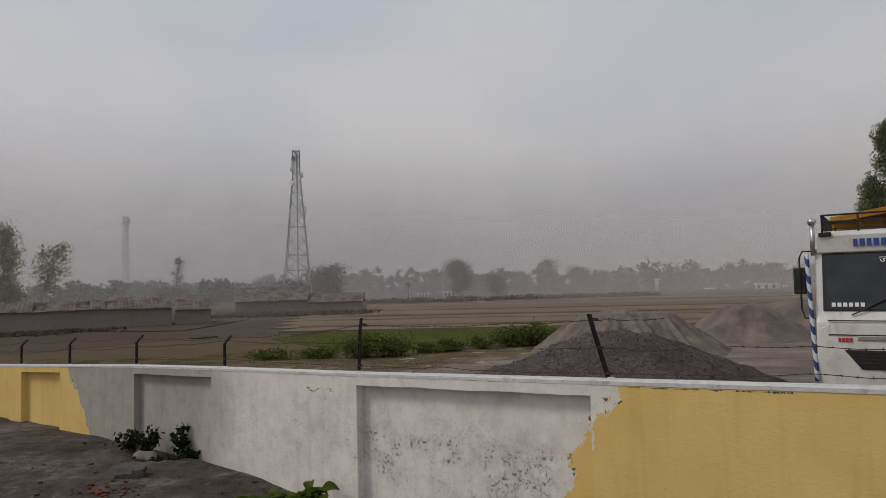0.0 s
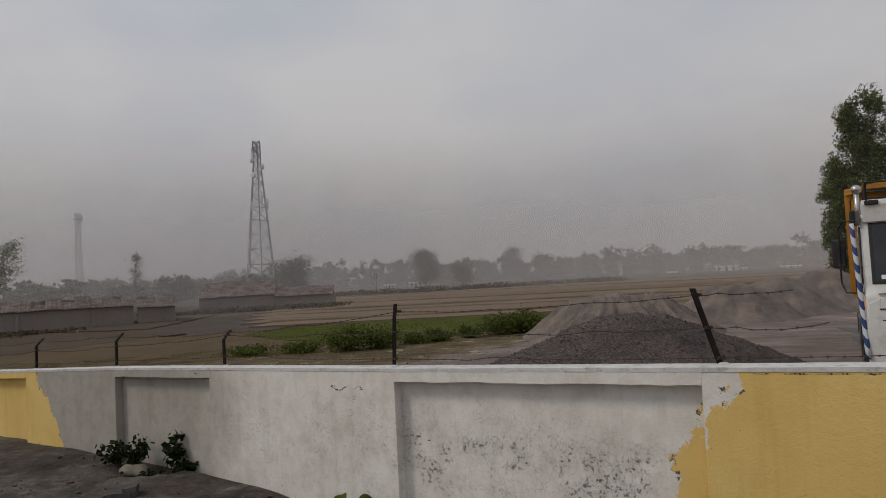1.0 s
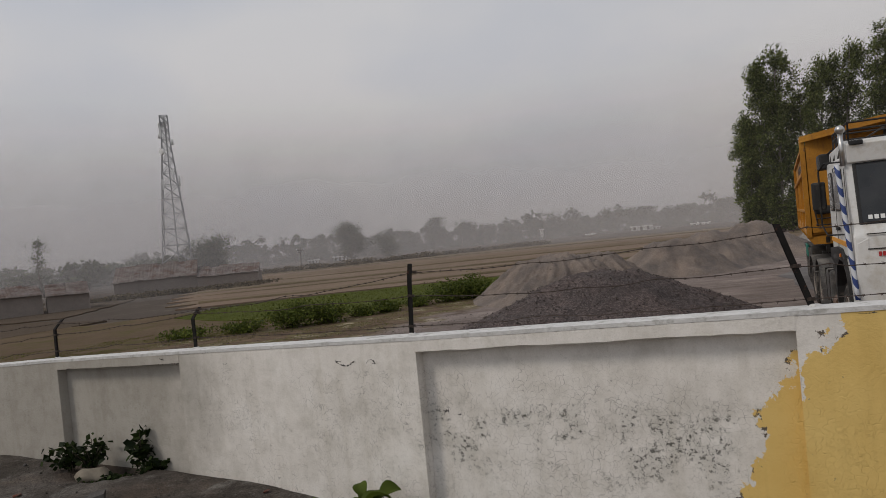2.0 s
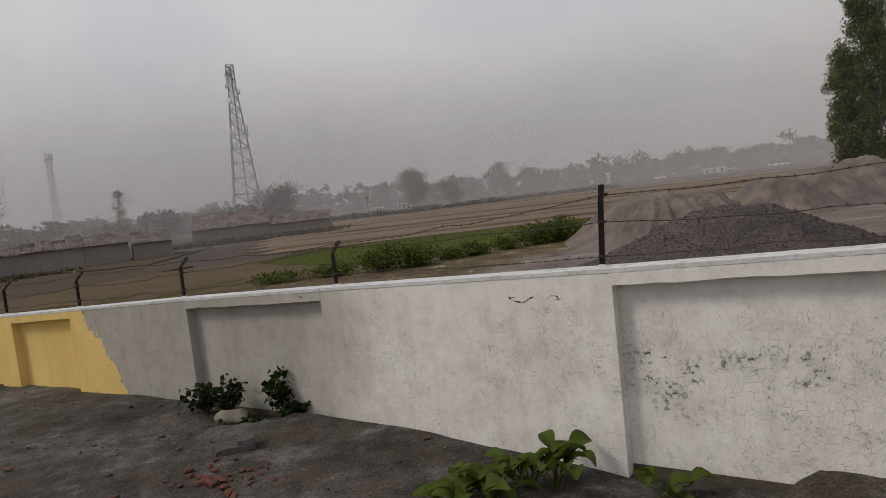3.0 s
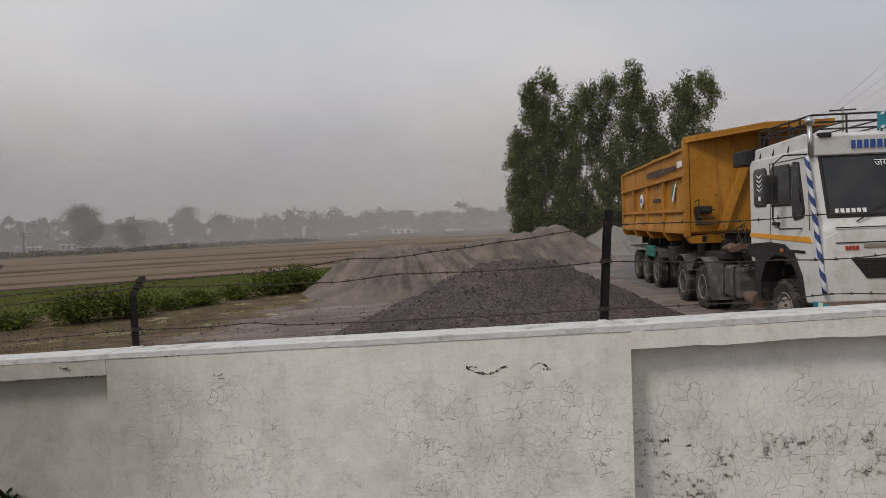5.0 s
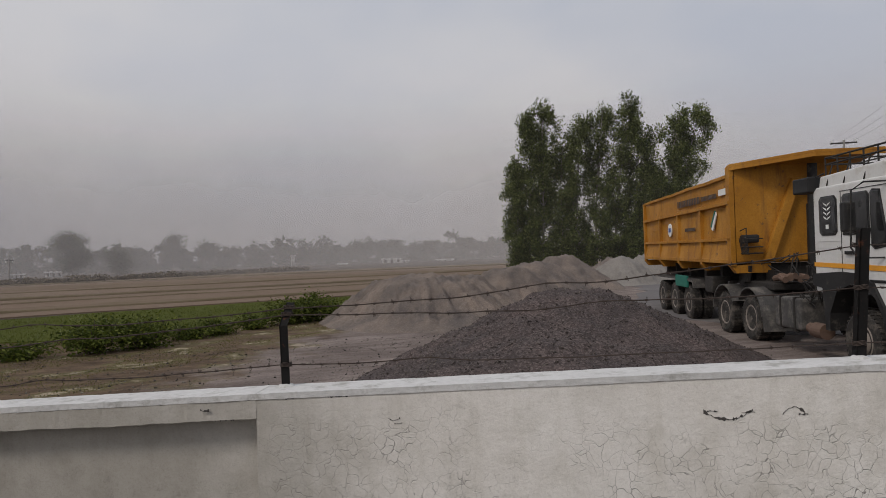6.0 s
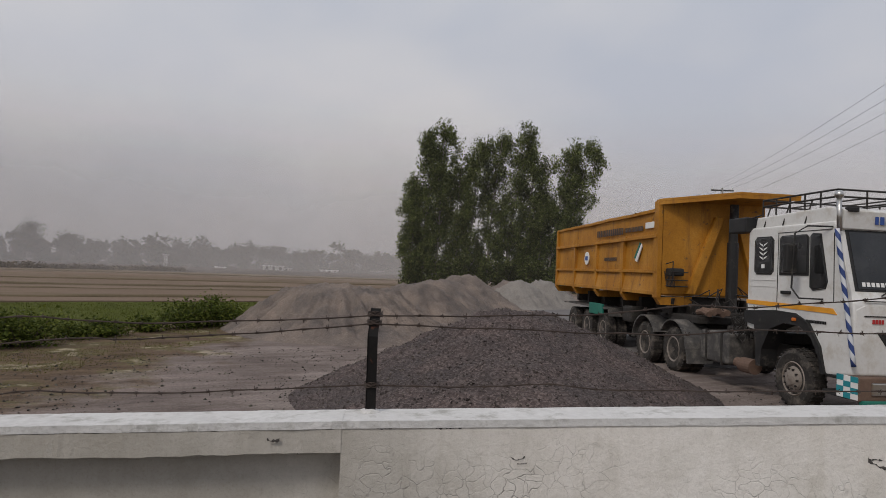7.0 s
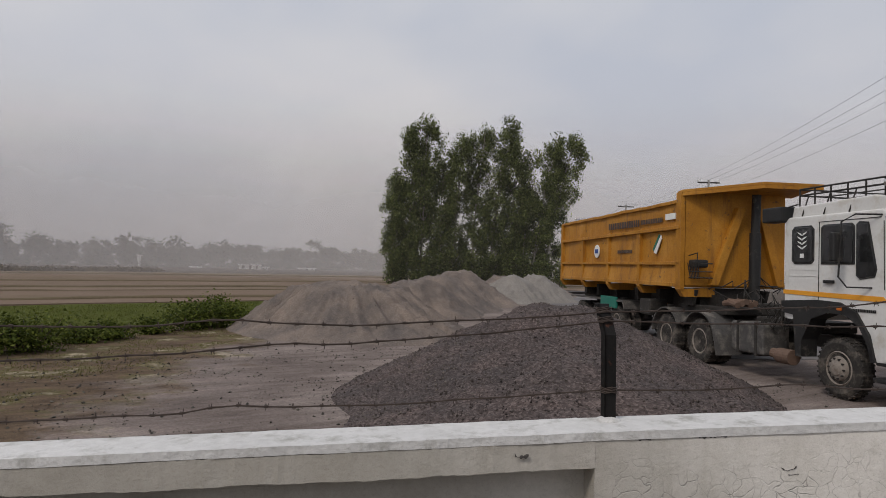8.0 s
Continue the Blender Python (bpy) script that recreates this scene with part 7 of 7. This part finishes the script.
tree("tall_tree", -4.2, 194.8, 8.4, 431, "tall pale tree above the distant belt", 1.2, 0.5, 700, 0.7, M_BARK, M_FARLEAF, "distant tall trees", limbs=10, clump=0.7, base_z=-1.5)
spots = []
for i in range(80):
    ang = -62 + 40 * i / 79 + rl.uniform(-0.3, 0.3)
    R = rl.uniform(120, 165)
    spots.append((R * math.sin(radians(ang)), 4 + R * math.cos(radians(ang)), rl.uniform(2.2, 4.9), rl.uniform(3, 5)))
far_wood("far_wood", "dusty belt of trees behind the sheds", spots, 10)
# dark hedge and bank in the middle distance
spots = []
for i in range(110):
    f = i / 109
    spots.append((-34 + 46 * f + rl.uniform(-0.5, 0.5), 98 + 24 * f + rl.uniform(-1.2, 1.2), rl.uniform(0.3, 0.9), rl.uniform(1.5, 2.8)))
for i in range(60):
    f = i / 59
    spots.append((-37 + 16 * f, 62 + 4.5 * f + rl.uniform(-2, 1.5), rl.uniform(0.08, 0.4), rl.uniform(1.4, 2.6)))
for i in range(26):
    f = i / 49
    spots.append((-40 + 13 * f, 36.5 + 11 * f + rl.uniform(-2.5, 1.5), rl.uniform(0.05, 0.25), rl.uniform(1.4, 2.6)))
far_wood("hedge", "dull brown scrub on a bank between fields", spots, 11, 0.3, 90, leaf_mat("dry_scrub", (0.08, 0.065, 0.042), (0.125, 0.10, 0.068), (0.175, 0.14, 0.095)))


def house(x, y, w, d, h, turn, label, base=-0.8):
    t_ = thing("house", pose(x, y, base, 0, 0, turn), label, "house", "far houses")
    bm = bmesh.new()
    box(bm, -w / 2, w / 2, -d / 2, d / 2, 0, h)
    part("wall", bm, M_HOUSE, t_)
    bm = bmesh.new()
    box(bm, -w / 2 - 0.3, w / 2 + 0.3, -d / 2 - 0.3, d / 2 + 0.3, h, h + 0.25)
    part("roof", bm, M_HOUSE, t_)
    for k in range(3):
        bm = bmesh.new()
        box(bm, -w / 2 + w * (k + 0.3) / 3, -w / 2 + w * (k + 0.65) / 3, -d / 2 - 0.04, -d / 2 + 0.05, 0.9 if k != 1 else 0.0, 2.1)
        part("window" if k != 1 else "door", bm, M_CLAY, t_)


house(42.8, 177, 5.0, 4, 1.7, -12, "small white flat-roofed house before the trees")
house(46.4, 178, 2.4, 4, 1.2, -12, "low white outbuilding beside the house")
house(57.5, 176, 4.2, 4, 1.1, -15, "low pale house in the haze")
house(30.0, 179, 2.0, 3, 0.9, -5, "tiny pale hut in the haze")
house(17.6, 182, 0.9, 1.2, 3.4, -5, "small white shrine tower in the haze")
house(-33, 160, 3.0, 4, 1.6, 10, "low pale house beside a tree")
house(-39, 158, 2.2, 4, 1.4, 10, "low pale house in the haze")


# ---- dust haze, added as see-through sheets ----
def haze_sheet(radius, a0, a1, height, amount, low, west=None):
    """An added thin sheet that stands in for dust haze, on an arc round the lot."""
    n = 48
    vs, fs = [], []
    for i in range(n + 1):
        a = radians(a0 + (a1 - a0) * i / n)
        x, y = -1 + radius * math.sin(a), 4 + radius * math.cos(a)
        vs += [(x, y, -0.02), (x, y, height)]
    for i in range(n):
        fs.append((2 * i, 2 * i + 2, 2 * i + 3, 2 * i + 1))
    ob = new("haze_veil", raw_mesh("haze_veil", vs, fs, haze_mat("dust_haze_veil", amount, low, height, west), True))
    ob.visible_shadow = False
    tagged(ob, "added see-through sheet standing in for dust haze", "dust", kind="stuff")


# haze by distance: each sheet pales whatever stands behind it
haze_sheet(50, -78, 105, 28, 0.03, 1.0)
haze_sheet(57, -78, 12, 26, 0.19, 1.0, (-46, -2))
haze_sheet(90, -80, 105, 30, 0.16, 2.0)
haze_sheet(108, -80, 105, 36, 0.19, 3.0)
haze_sheet(128, -80, 105, 42, 0.20, 3.0)
haze_sheet(170, -80, 105, 48, 0.25, 4.0)
haze_sheet(180, -80, 105, 9, 0.24, 0.0)
haze_sheet(240, -85, 105, 60, 0.5, 4.0)
